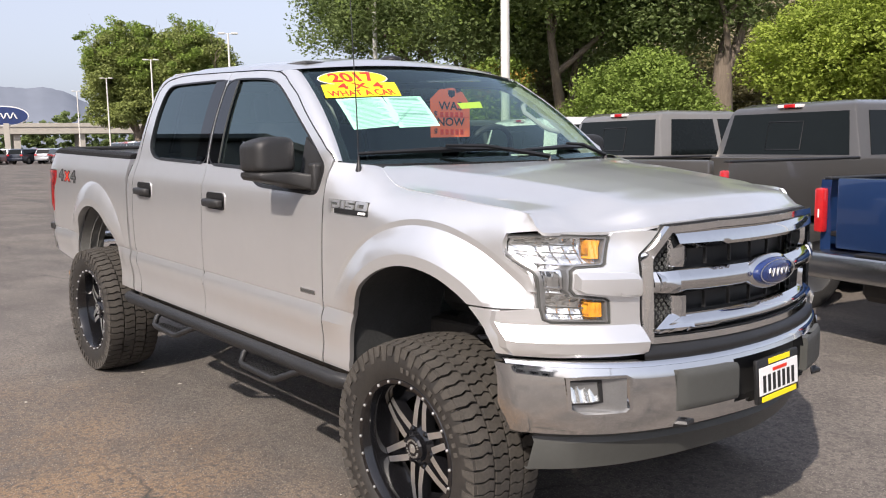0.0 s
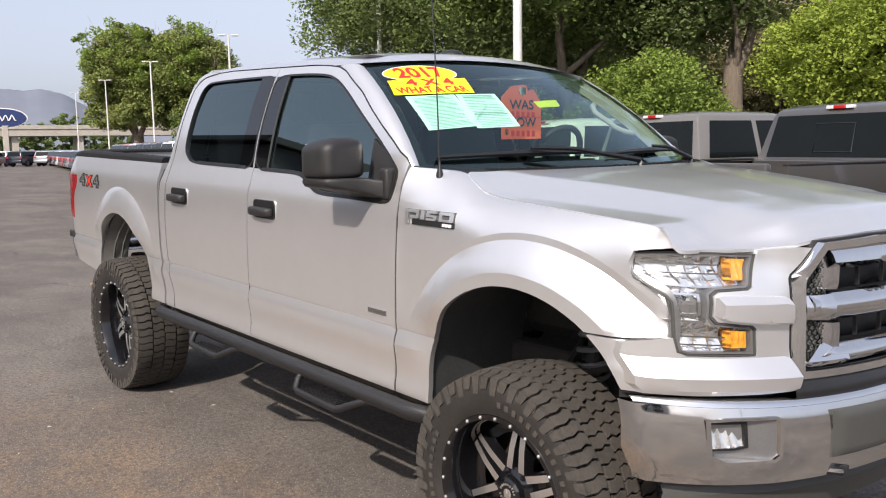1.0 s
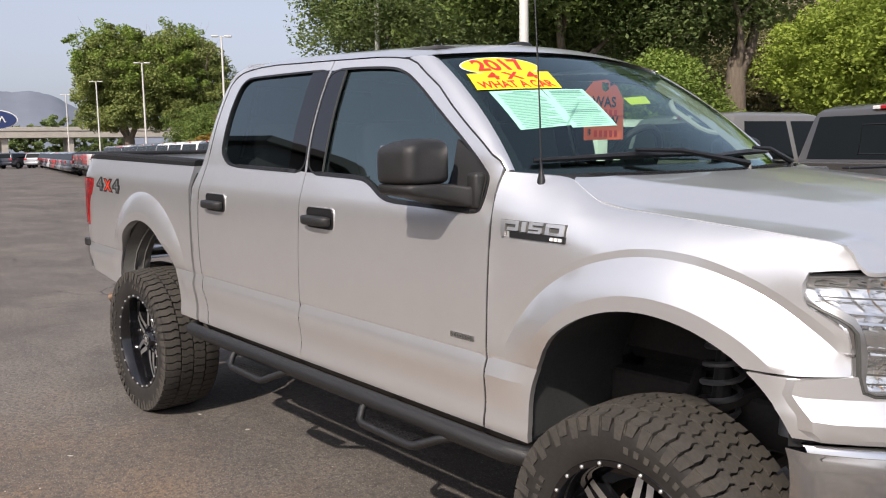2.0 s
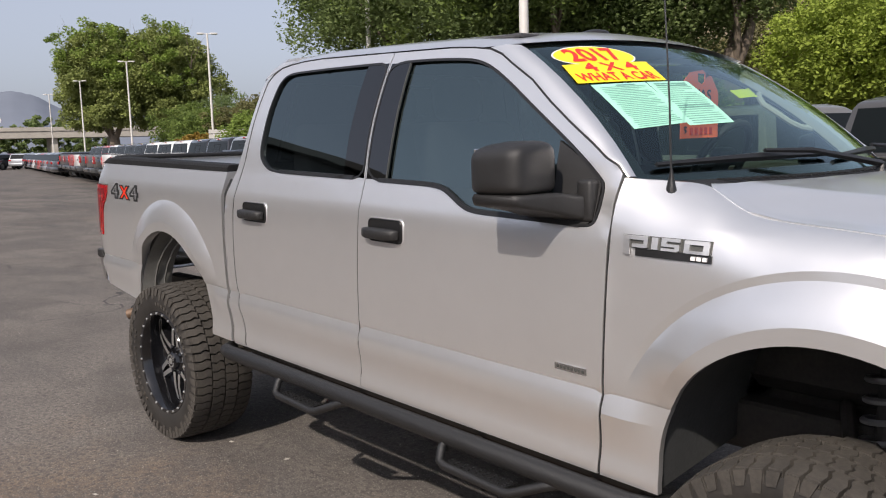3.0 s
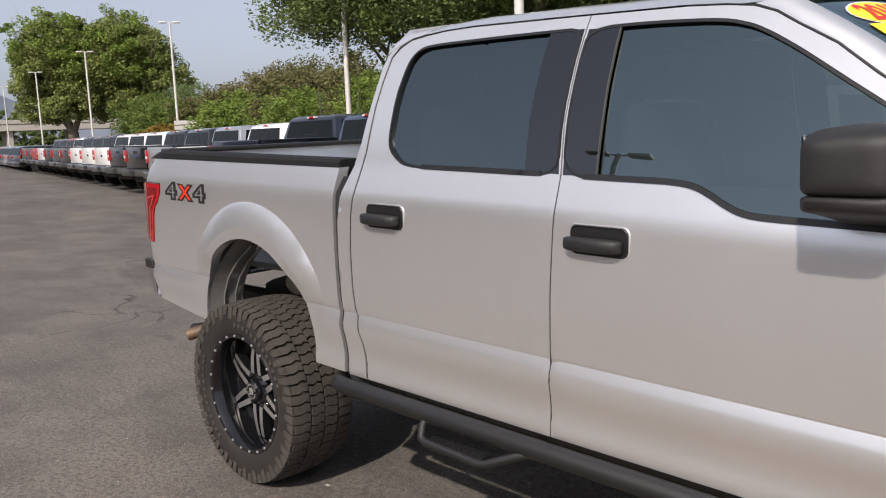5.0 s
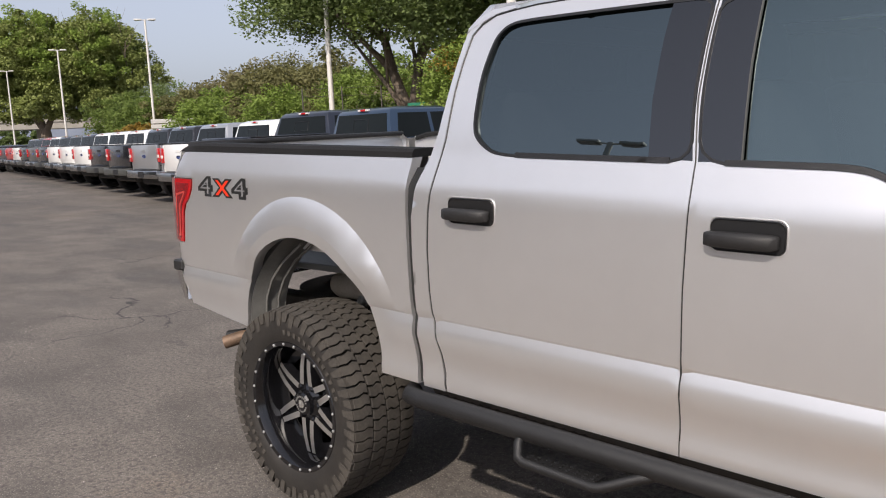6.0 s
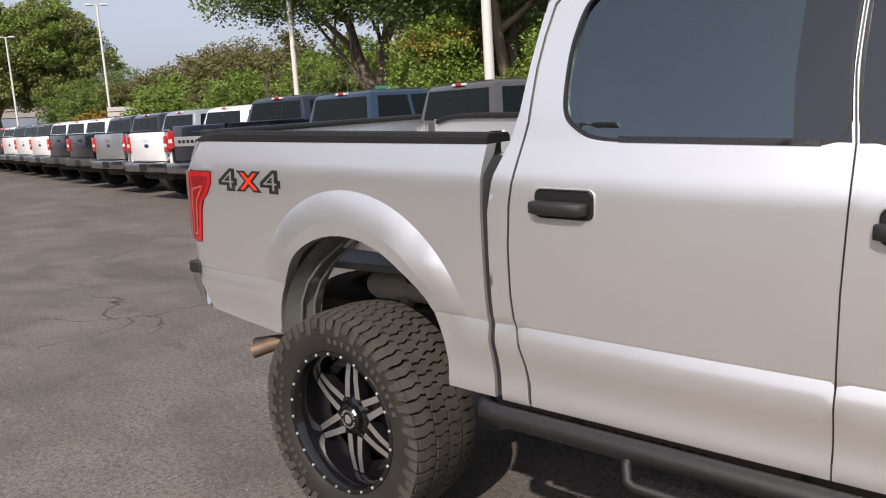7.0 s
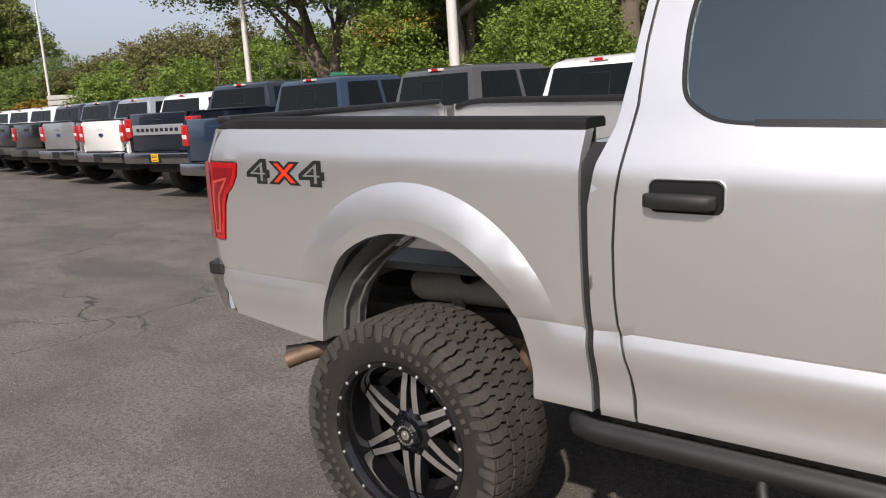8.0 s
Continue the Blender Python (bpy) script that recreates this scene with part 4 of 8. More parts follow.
for flipped in (False, True):
    F = flip if flipped else (lambda p: p)
    fas = front_panel("lamp_surround", F(FASCIA), SILVER, (), 0.05, fascia_out, 0.03, rows=[0.88, 0.892, 0.91, 0.930, 0.938, 0.952, 0.968, 0.984] + list(np.arange(1.0, 1.31, 0.02)), angle=22, creases=(0.892, 0.930, 0.984))
    bar = [(-0.800, 1.166), (-0.79, 1.172), (-0.63, 1.167), (-0.622, 1.160), (-0.619, 1.088), (-0.63, 1.080), (-0.79, 1.101), (-0.802, 1.112)]
    front_panel("lamp_bar", F(bar), SILVER, (), 0.05, lambda y, s: lerp(s, (1.08, 1.092, 1.148, 1.172), (0.022, 0.036, 0.037, 0.008)), 0.02, parent=fas, rows=[1.105, 1.12, 1.135, 1.16], angle=20, creases=(1.092, 1.148))
    # lamp
    lampb = front_panel("headlamp", F(LAMP), GREY_PLASTIC, [F(inset(LAMP, 0.005))], 0.006, 0.002, 0.03, label="large clear headlamp with amber corner reflectors")
    front_panel("lamp_bezel", F(inset(LAMP, 0.006)), LAMP_BEZEL, [F(inset(LAMP, 0.012))], 0.04, 0.000, 0.03, parent=lampb)
    front_panel("reflector", F(inset(LAMP, 0.004)), REFLECTOR, (), 0.0, lambda y, s: -0.020 - 0.026 * abs(math.sin(math.pi * (s - 0.99) / 0.103)) - 0.007 * ((abs(y) / 0.034) % 1.0) - 0.002 * math.sin(abs(y) * 160 + s * 90), 0.008, parent=lampb, angle=8)
    for s0 in (1.262, 1.236, 1.050, 1.026):
        a0 = -0.905 if s0 > 1.2 else -0.868
        front_panel("reflector_rib", F([(a0, s0), (-0.765, s0 - 0.004), (-0.765, s0 - 0.009), (a0, s0 - 0.004)]), GREY_PLASTIC, (), 0.0, -0.014, 0.03, parent=lampb, gap=0)
    front_panel("lamp_shade", F([(-0.925, 1.215), (-0.905, 1.19), (-0.884, 1.15), (-0.882, 1.02), (-0.868, 1.01), (-0.866, 1.10), (-0.880, 1.19), (-0.905, 1.222)]), LAMP_BEZEL, (), 0.02, -0.006, 0.03, parent=lampb, gap=0)
    front_panel("clear_lens", F(inset(LAMP, 0.010)), LENS, (), 0.0, 0.0, 0.05, parent=lampb).visible_shadow = False
    front_panel("lamp_divider", F([(-0.925, 1.208), (-0.81, 1.197), (-0.72, 1.194), (-0.72, 1.188), (-0.81, 1.190), (-0.92, 1.199)]), SATIN_CHROME, (), 0.03, -0.010, 0.03, parent=lampb)
    front_panel("lamp_divider", F([(-0.898, 1.100), (-0.812, 1.095), (-0.812, 1.088), (-0.893, 1.091)]), SATIN_CHROME, (), 0.03, -0.010, 0.03, parent=lampb)
    lens = [(-0.893, 1.180), (-0.825, 1.176), (-0.822, 1.108), (-0.886, 1.110)]
    front_panel("projector_frame", F(lens), SATIN_CHROME, [F(inset(lens, 0.007))], 0.03, -0.008, 0.02, parent=lampb)
    front_panel("projector_lens", F(inset(lens, 0.006)), CHROME, (), 0.0, lambda y, s: -0.014 - 0.006 * math.sin(abs(y) * 420), 0.006, parent=lampb)
    front_panel("amber_reflector", F([(-0.740, 1.276), (-0.703, 1.274), (-0.719, 1.212), (-0.748, 1.212)]), AMBER, (), 0.03, lambda y, s: -0.003 - 0.0015 * math.sin(abs(y) * 480), 0.004, parent=lampb, label="amber side reflector")
    front_panel("amber_reflector", F([(-0.760, 1.066), (-0.720, 1.064), (-0.719, 1.013), (-0.758, 1.012)]), AMBER, (), 0.03, lambda y, s: -0.003 - 0.0015 * math.sin(abs(y) * 480), 0.004, parent=lampb, label="amber side reflector")

# grille
GR = [(-0.520, 1.322), (-0.30, 1.333), (0.30, 1.333), (0.520, 1.322), (0.597, 1.225), (0.600, 1.20), (0.592, 0.925), (0.575, 0.912), (-0.575, 0.912), (-0.592, 0.925), (-0.600, 1.20), (-0.597, 1.225)]
grille = front_panel("grille", GR, LIT_CHROME, [inset(GR, 0.024)], 0.06, lambda y, s: 0.024 - 0.020 * smooth(0.572, 0.598, abs(y)), 0.012, label="chrome bar grille with black mesh side inserts")
front_panel("grille_backing", inset(GR, 0.012), INK_AND_SHADE_BLACK, (), 0, -0.09, 0.08, parent=grille)


front_panel("grille_edge", inset(GR, -0.004), INK_AND_SHADE_BLACK, [inset(GR, 0.001)], 0.04, 0.001, 0.03, parent=grille)
front_panel("inner_edge", inset(GR, 0.024), INK_AND_SHADE_BLACK, [inset(GR, 0.028)], 0.04, 0.012, 0.03, parent=grille)


def grille_bar(name, outline, mat, out, thick=0.05):
    outline = [(y * 1.07, s) for y, s in outline]
    return front_panel(name, outline, mat, (), thick, out, 0.03, parent=grille, rows=list(np.arange(min(s for _, s in outline), max(s for _, s in outline), 0.012)))


grille_bar("upper_bar", [(-0.462, 1.308), (-0.28, 1.318), (0.28, 1.318), (0.462, 1.308), (0.450, 1.236), (-0.450, 1.236)], CHROME, lambda y, s: lerp(s, (1.236, 1.242, 1.250, 1.262, 1.290, 1.318), (-0.006, 0.018, 0.028, 0.031, 0.022, 0.002)))
grille_bar("middle_bar", [(-0.52, 1.165), (-0.40, 1.168), (0, 1.166), (0.40, 1.168), (0.52, 1.165), (0.515, 1.098), (0.40, 1.078), (0, 1.078), (-0.40, 1.078), (-0.515, 1.098)], CHROME, lambda y, s: lerp(s, (1.078, 1.086, 1.102, 1.122, 1.142, 1.158, 1.168), (-0.008, 0.014, 0.030, 0.036, 0.033, 0.022, 0.006)))
grille_bar("lower_bar", [(-0.52, 0.965), (-0.40, 1.008), (0.40, 1.008), (0.52, 0.965), (0.52, 0.942), (-0.52, 0.942)], CHROME, lambda y, s: lerp(s, (0.942, 0.952, 0.966, 0.982, 0.996, 1.008), (0.0, 0.018, 0.027, 0.026, 0.016, -0.004)))
for sg in (-1, 1):
    # faceted chrome blocks that tie the bars together beside the mesh
    o = [(sg * 0.392, 1.296), (sg * 0.462, 1.296), (sg * 0.462, 1.176), (sg * 0.392, 1.172)]
    grille_bar("upright_bar", o, CHROME, lambda y, s: lerp(abs(y), (0.415, 0.432, 0.470, 0.496), (-0.012, 0.014, 0.012, -0.014)) + lerp(s, (1.17, 1.19, 1.30), (-0.01, 0, 0)))
    o = [(sg * 0.388, 1.074), (sg * 0.450, 1.074), (sg * 0.446, 0.996), (sg * 0.386, 0.996)]
    grille_bar("upright_bar", o, CHROME, lambda y, s: lerp(abs(y), (0.412, 0.430, 0.462, 0.484), (-0.012, 0.012, 0.010, -0.014)))
    o = [(sg * 0.452, 1.168), (sg * 0.530, 1.164), (sg * 0.530, 1.092), (sg * 0.452, 1.084)]
    grille_bar("bar_end", o, CHROME, lambda y, s: 0.022 + lerp(s, (1.084, 1.100, 1.135, 1.168), (-0.006, 0.018, 0.018, 0.0)) - 0.02 * smooth(0.53, 0.568, abs(y)))
    o = [(sg * 0.375, 1.000), (sg * 0.462, 1.010), (sg * 0.535, 0.968), (sg * 0.535, 0.945), (sg * 0.40, 0.942)]
    grille_bar("corner_block", o, LIT_CHROME, lambda y, s: lerp(s, (0.942, 0.956, 0.964, 1.01), (0.010, 0.034, 0.036, 0.000)))
    # expanded-mesh insert at each side
    bm = bmesh.new()
    for i in range(22):
        s = 0.972 + i * 0.0145
        for k in range(5):
            y = 0.478 + k * 0.0195 + (0.009 if i % 2 else 0)
            if y > 0.578 or (s > 1.22 and y > 0.585 - (s - 1.22) * 0.85):
                continue
            x = nose(y) - 0.008
            a = tube([(x, sg * (y - 0.008), zz(x, s)), (x + 0.003, sg * y, zz(x, s + 0.006)), (x, sg * (y + 0.008), zz(x, s))], 0.0022, 4)
            merge(bm, a)
            a = tube([(x, sg * (y - 0.008), zz(x, s)), (x + 0.003, sg * y, zz(x, s - 0.006)), (x, sg * (y + 0.008), zz(x, s))], 0.0022, 4)
            merge(bm, a)
    part("mesh_insert", bm, GREY_PLASTIC, grille)
    front_panel("mesh_backing", [(sg * 0.465, 1.285), (sg * 0.52, 1.29), (sg * 0.582, 1.21), (sg * 0.574, 0.955), (sg * 0.465, 0.955)], BLACK_TRIM, (), 0, -0.035, 0.06, parent=grille)
for k, y in enumerate((-0.29, -0.17, -0.05, 0.07, 0.19, 0.31)):
    grille_bar("slot_divider", [(y - 0.004, 1.235), (y + 0.004, 1.235), (y + 0.004, 1.172), (y - 0.004, 1.172)], BLACK_TRIM, -0.022, 0.012)
    grille_bar("slot_divider", [(y - 0.004, 1.075), (y + 0.004, 1.075), (y + 0.004, 1.012), (y - 0.004, 1.012)], BLACK_TRIM, -0.022, 0.012)
# oval badge
for nm, ry, rs, off, mat in (("badge_rim", 0.156, 0.066, 0.018, CHROME), ("badge_field", 0.132, 0.052, 0.040, BLUE_ENAMEL)):
    bm = bmesh.new()
    c = (nose(0) + off, 0, zz(0.91, 1.124))
    rings = []
    for f, dx in ((1.0, -0.02), (1.0, 0.008), (0.94, 0.016), (0.6, 0.022), (0.15, 0.024)):
        rings.append([bm.verts.new((c[0] + dx - 0.34 * (ry * f * math.cos(a)) ** 2, ry * f * math.cos(a), c[2] + rs * f * math.sin(a))) for a in (2 * math.pi * k / 40 for k in range(40))])
    for A, B in zip(rings, rings[1:]):
        for i in range(40):
            bm.faces.new((A[i], A[(i + 1) % 40], B[(i + 1) % 40], B[i]))
    bm.faces.new(rings[-1])
    badge = part(nm, bm, mat, grille, "oval badge in dark blue enamel with a chrome rim" if nm == "badge_field" else "", angle=60)
bm = bmesh.new()
ringo = [[bm.verts.new((nose(0) + 0.0585, 0.128 * f * math.cos(a), zz(0.91, 1.124) + 0.045 * f * math.sin(a))) for a in (2 * math.pi * k / 40 for k in range(40))] for f in (1.0, 0.95)]
for i in range(40):
    bm.faces.new((ringo[0][i], ringo[0][(i + 1) % 40], ringo[1][(i + 1) % 40], ringo[1][i]))
part("badge_line", bm, MILLED, badge)
# a plain raised squiggle stands for the badge's mark
pts = []
for k in range(49):
    y = -0.075 + 0.15 * k / 48
    pts.append((nose(0) + 0.0655 - 0.34 * y * y, y, zz(0.91, 1.124) + 0.016 * math.sin(k * 0.62) * (1 - 0.008 * k)))
part("badge_mark", tube(pts, 0.0026, 6), MILLED, badge)

# pad between grille and bumper, bumper, fog lamps, valance
bm = bmesh.new()
rowsP = []
for y in np.linspace(-0.62, 0.62, 41):
    rowsP.append([bm.verts.new((x, y, zz(x, s))) for x, s in ((nose(y) - 0.06, 0.935), (nose(y) + 0.010, 0.918), (bump_x(y) - 0.03, 0.892), (bump_x(y) - 0.027, 0.868), (bump_x(y) - 0.05, 0.84))])
for A, B in zip(rowsP, rowsP[1:]):
    for i in range(4):
        bm.faces.new((A[i], A[i + 1], B[i + 1], B[i]))
part("bumper_pad", bm, BLACK_TRIM, truck, "dark grey step pad above the bumper", angle=50)
# black sheet that stands for the shade between front cover and bumper
front_panel("bumper_gap", [(-0.965, 0.90), (0.965, 0.90), (0.965, 0.85), (-0.965, 0.85)], INK_AND_SHADE_BLACK, (), 0, -0.03, 0.08)


def bumper_out(y, s):
    return lerp(s, (0.595, 0.61, 0.64, 0.70, 0.76, 0.80, 0.82, 0.846), (-0.035, -0.014, -0.004, 0.001, 0.001, -0.002, -0.006, -0.015))


FOG = [(-0.847, 0.806), (-0.80, 0.814), (-0.70, 0.818), (-0.688, 0.810), (-0.686, 0.705), (-0.70, 0.690), (-0.81, 0.682), (-0.842, 0.700)]
MID = [(-0.262, 0.83), (0.262, 0.83), (0.262, 0.672), (-0.262, 0.672)]
BW = 0.962
BUMPER = [(-BW, 0.846), (-0.6, 0.846), (0, 0.846), (0.6, 0.846), (BW, 0.846), (BW, 0.70), (BW - 0.022, 0.604), (0.6, 0.620), (0.3, 0.628), (-0.3, 0.628), (-0.6, 0.620), (-BW + 0.022, 0.604), (-BW, 0.70)]
bumper = front_panel("front_bumper", BUMPER, SATIN_CHROME, [FOG, flip(FOG), MID], 0.06, bumper_out, 0.03, label="chrome front bumper with fog lamps", curve=bump_x, rows=[0.61, 0.625, 0.64, 0.67, 0.70, 0.73, 0.76, 0.79, 0.805, 0.82, 0.833])
bm = bmesh.new()
rowsB = []
for y in np.linspace(-BW, BW, 81):
    x = bump_x(y)
    rowsB.append([bm.verts.new((x + dx, y, zz(x, s))) for dx, s in ((-0.015, 0.846), (-0.018, 0.855), (-0.023, 0.861), (-0.032, 0.865), (-0.06, 0.867))])
for A, B in zip(rowsB, rowsB[1:]):
    for i in range(4):
        bm.faces.new((A[i], A[i + 1], B[i + 1], B[i]))
part("bumper_top", bm, CHROME, bumper, angle=60)
for flipped in (False, True):
    F = flip if flipped else (lambda p: p)
    ysg = 1 if flipped else -1
    # side return of the bumper
    front_panel("fog_pocket", F(FOG), LAMP_BEZEL, (), 0, lambda y, s: -0.008 - 0.032 * smooth(0.69, 0.79, abs(y)), 0.03, parent=bumper, curve=bump_x, gap=-0.002)
    rim = [(p[0], p[1]) for p in FOG]
    front_panel("fog_rim", F(inset(rim, -0.006)), SATIN_CHROME, [F(inset(rim, 0.003))], 0.02, 0.003, 0.03, parent=bumper, curve=bump_x, gap=0)
    lampf = [(-0.840, 0.801), (-0.752, 0.804), (-0.747, 0.724), (-0.778, 0.715), (-0.838, 0.710)]
    fl = front_panel("fog_lamp", F(lampf), BLACK_TRIM, [F(inset(lampf, 0.008))], 0.04, -0.022, 0.03, parent=bumper, curve=bump_x, label="small clear fog lamp")
    front_panel("fog_reflector", F(inset(lampf, 0.006)), REFLECTOR, (), 0, lambda y, s: -0.026 - 0.30 * (s - 0.722) - 0.003 * math.sin(y * 400), 0.006, parent=fl, curve=bump_x)
    front_panel("fog_lens", F(inset(lampf, 0.006)), LENS, (), 0, -0.024, 0.03, parent=fl, curve=bump_x).visible_shadow = False
    pad = [(-0.532, 0.828), (-0.30, 0.826), (-0.262, 0.822), (-0.258, 0.688), (-0.53, 0.680)]
    front_panel("bumper_insert", F(pad), GREY_PLASTIC, (), 0.03, lambda y, s: 0.004 + 0.012 * smooth(0.53, 0.50, abs(y)) * smooth(0.83, 0.81, s) * smooth(0.68, 0.70, s), 0.015, parent=bumper, curve=bump_x, label="dark grey bumper insert")
    hk = tube([(0.72, ysg * 0.44, 0.60), (0.84, ysg * 0.44, 0.598), (0.90, ysg * 0.46, 0.597), (0.905, ysg * 0.50, 0.597), (0.86, ysg * 0.53, 0.598), (0.72, ysg * 0.53, 0.60)], 0.014, 8)
    part("tow_hook", hk, BLACK_TRIM, bumper)
front_panel("plate_recess", MID, INK_AND_SHADE_BLACK, (), 0, -0.045, 0.06, parent=bumper, curve=bump_x, gap=-0.004)
bm = bmesh.new()
rowsD = []
for y in np.linspace(-0.88, 0.88, 31):
    base = bump_x(y) - 0.05 - 0.03 * abs(y)
    rowsD.append([bm.verts.new((base + dx, y, zz(0.8, s))) for dx, s in ((0.0, 0.61), (-0.02, 0.585), (-0.01, 0.565), (-0.045, 0.455 + 0.03 * (1 - (y / 0.88) ** 2)), (-0.06, 0.46 + 0.03 * (1 - (y / 0.88) ** 2)))])
for A, B in zip(rowsD, rowsD[1:]):
    for i in range(4):
        bm.faces.new((A[i], A[i + 1], B[i + 1], B[i]))
part("air_dam", bm, GREY_PLASTIC, truck, "black plastic air dam under the bumper", angle=30)
# dealer plate with bars in place of its writing
plate = part("licence_plate", soft_box((-0.012, -0.158, -0.083), (0.006, 0.158, 0.083), 0.006, 2), BLACK_TRIM, truck, "paper dealer plate in a black and yellow frame")
plate.location = (0.982, -0.004, zz(0.97, 0.727))
plate.rotation_euler = (0, radians(-4), 0)


def slab(name, lo, hi, mat, parent, r=0.0008):
    return part(name, soft_box(lo, hi, r, 1), mat, parent)


slab("plate_card", (0.0055, -0.146, -0.052), (0.008, 0.146, 0.052), WHITE_PAPER, plate)
for k in range(7):
    slab("plate_bar", (0.0078, -0.122 + k * 0.036, -0.044), (0.0092, -0.100 + k * 0.036, 0.020), INK_AND_SHADE_BLACK, plate)
slab("frame_bar", (0.0062, -0.13, -0.078), (0.009, 0.13, -0.058), YELLOW, plate)
slab("frame_bar", (0.0062, -0.075, 0.058), (0.009, 0.085, 0.078), YELLOW, plate)
slab("script_bar", (0.0078, -0.05, 0.027), (0.0092, 0.06, 0.040), DECAL_RED, plate)

# ---- the lot falls away gently towards the truck's nose ----
def lot(x, y):
    return -0.068 * smooth(-4.4, 0.6, x) * (1 - smooth(1.8, 4.5, y))


# ---- wheels ----
R_TYRE, W_TYRE = 0.441, 0.315


def make_wheel():
    """A 22-inch black wheel with milled split spokes and a mud-terrain tyre; its outer face looks to -y."""
    h = W_TYRE / 2
    rim = lathe([(0.13, 0.20), (0.13, 0.275), (0.10, 0.268), (-0.02, 0.255), (-0.085, 0.262), (-0.118, 0.270), (-0.128, 0.292), (-0.150, 0.296), (-0.158, 0.290), (-0.156, 0.272), (-0.140, 0.262),
                 (-0.10, 0.250), (-0.045, 0.244), (-0.03, 0.236), (-0.02, 0.20)], 72)
    wheel = part("wheel", rim, GLOSS_BLACK, truck, "black wheel with milled split spokes and rivets", angle=25)
    tyre_prof = [(-0.150, 0.286), (-0.160, 0.300), (-0.167, 0.335), (-0.170, 0.365), (-0.166, 0.395), (-0.160, 0.410), (-0.142, 0.413), (-0.09, 0.415), (0, 0.416), (0.09, 0.415), (0.142, 0.413), (0.160, 0.410), (0.166, 0.395), (0.170, 0.365), (0.160, 0.30), (0.13, 0.27)]
    tyre = part("tyre", lathe(tyre_prof, 96), RUBBER_SIDE, wheel, "dusty black mud-terrain tyre", angle=50)
    # tread blocks
    verts, faces = [], []

    def block(poly, r0, r1, a0):
        """poly: (angle, across) corners; the top is drawn in a little."""
        k = len(verts)
        cx, cy = sum(p[0] for p in poly) / len(poly), sum(p[1] for p in poly) / len(poly)
        for r, f in ((r0, 1.0), (r1, 0.93)):
            for a, y in poly:
                aa, yy = a0 + cx + (a - cx) * f, cy + (y - cy) * f
                rr = r - max(0, abs(yy) - 0.10) * 0.16
                verts.append((rr * math.cos(aa), yy, rr * math.sin(aa)))
        n = len(poly)
        faces.append([k + n + i for i in range(n)])
        for i in range(n):
            faces.append([k + i, k + (i + 1) % n, k + n + (i + 1) % n, k + n + i])

    N = 58
    p = 2 * math.pi / N
    rng = random.Random(3)
    for i in range(N):
        a = i * p
        j = rng.uniform(-0.002, 0.002)
        for sg in (-1, 1):
            o = a + (0.45 * p if sg > 0 else 0) + j
            # a row of bent bars beside the middle, then shoulder lugs, long and short in turn
            block([(-0.46 * p, sg * 0.002), (0.40 * p, sg * 0.002), (0.58 * p, sg * 0.024), (0.34 * p, sg * 0.046), (0.48 * p, sg * 0.072), (-0.40 * p, sg * 0.074), (-0.54 * p, sg * 0.046), (-0.30 * p, sg * 0.024)], 0.408, R_TYRE, o)
            w = 0.168 if i % 2 else 0.158
            block([(-0.45 * p, sg * 0.078), (0.40 * p, sg * 0.076), (0.58 * p, sg * 0.100), (0.36 * p, sg * 0.126), (0.44 * p, sg * w), (-0.42 * p, sg * w), (-0.50 * p, sg * 0.128), (-0.29 * p, sg * 0.102)], 0.400, R_TYRE - 0.002, o + 0.45 * p)
            # ribs that run from the shoulder down the sidewall, long and short in turn
            r0, r1 = 0.426, 0.366 if i % 2 else 0.386
            k = len(verts)
            for aa, r, y in ((-0.40, r0, 0.158), (0.38, r0, 0.158), (0.50, r1, 0.166), (-0.10, r1, 0.166)):
                for out in (-0.004, 0.012 if r == r0 else 0.0065):
                    t = o + aa * p + 0.45 * p
                    verts.append((r * math.cos(t), sg * (y + out), r * math.sin(t)))
            for f in ((1, 3, 5, 7), (0, 1, 3, 2), (2, 3, 5, 4), (4, 5, 7, 6), (6, 7, 1, 0)):
                faces.append([k + q for q in f])
    # two runs of small raised letters that cannot be read
    for k in range(46):
        if 12 < k < 23 or 35 < k:
            continue
        a = 0.35 + k * 0.105
        q = len(verts)
        for r in (0.329, 0.349):
            for da in (-0.028, 0.022):
                for y in (-0.164, -0.1712):
                    verts.append((r * math.cos(a + da), y, r * math.sin(a + da)))
        for f in ((1, 3, 7, 5), (0, 1, 5, 4), (2, 3, 7, 6), (0, 1, 3, 2), (4, 5, 7, 6)):
            faces.append([q + n for n in f])
    tread = new("tread", mesh_from("tread", verts, faces, RUBBER, False))
    tread.parent = tyre
    # spokes: six star points, each of two flat milled legs that close in towards the rim
    for k in range(6):
        a = 2 * math.pi * k / 6 + math.radians(90)
        for sg in (-1, 1):
            bm = bmesh.new()
            n0, n1 = 0.078, 0.240
            rows_ = []
            for t in (0, 0.15, 0.5, 0.85, 1.0):
                r = n0 + (n1 - n0) * t
                c = sg * (0.0290 - 0.0115 * t)
                w = 0.0150 - 0.0020 * t
                y = -0.072 - 0.010 * math.sin(math.pi * min(1, t * 0.8 + 0.1)) + 0.012 * t
                rows_.append([bm.verts.new(v) for v in ((r, y + 0.045, c - w * 1.2), (r, y + 0.003, c - w), (r, y, c - w * 0.9), (r, y, c + w * 0.9), (r, y + 0.003, c + w), (r, y + 0.045, c + w * 1.2))])
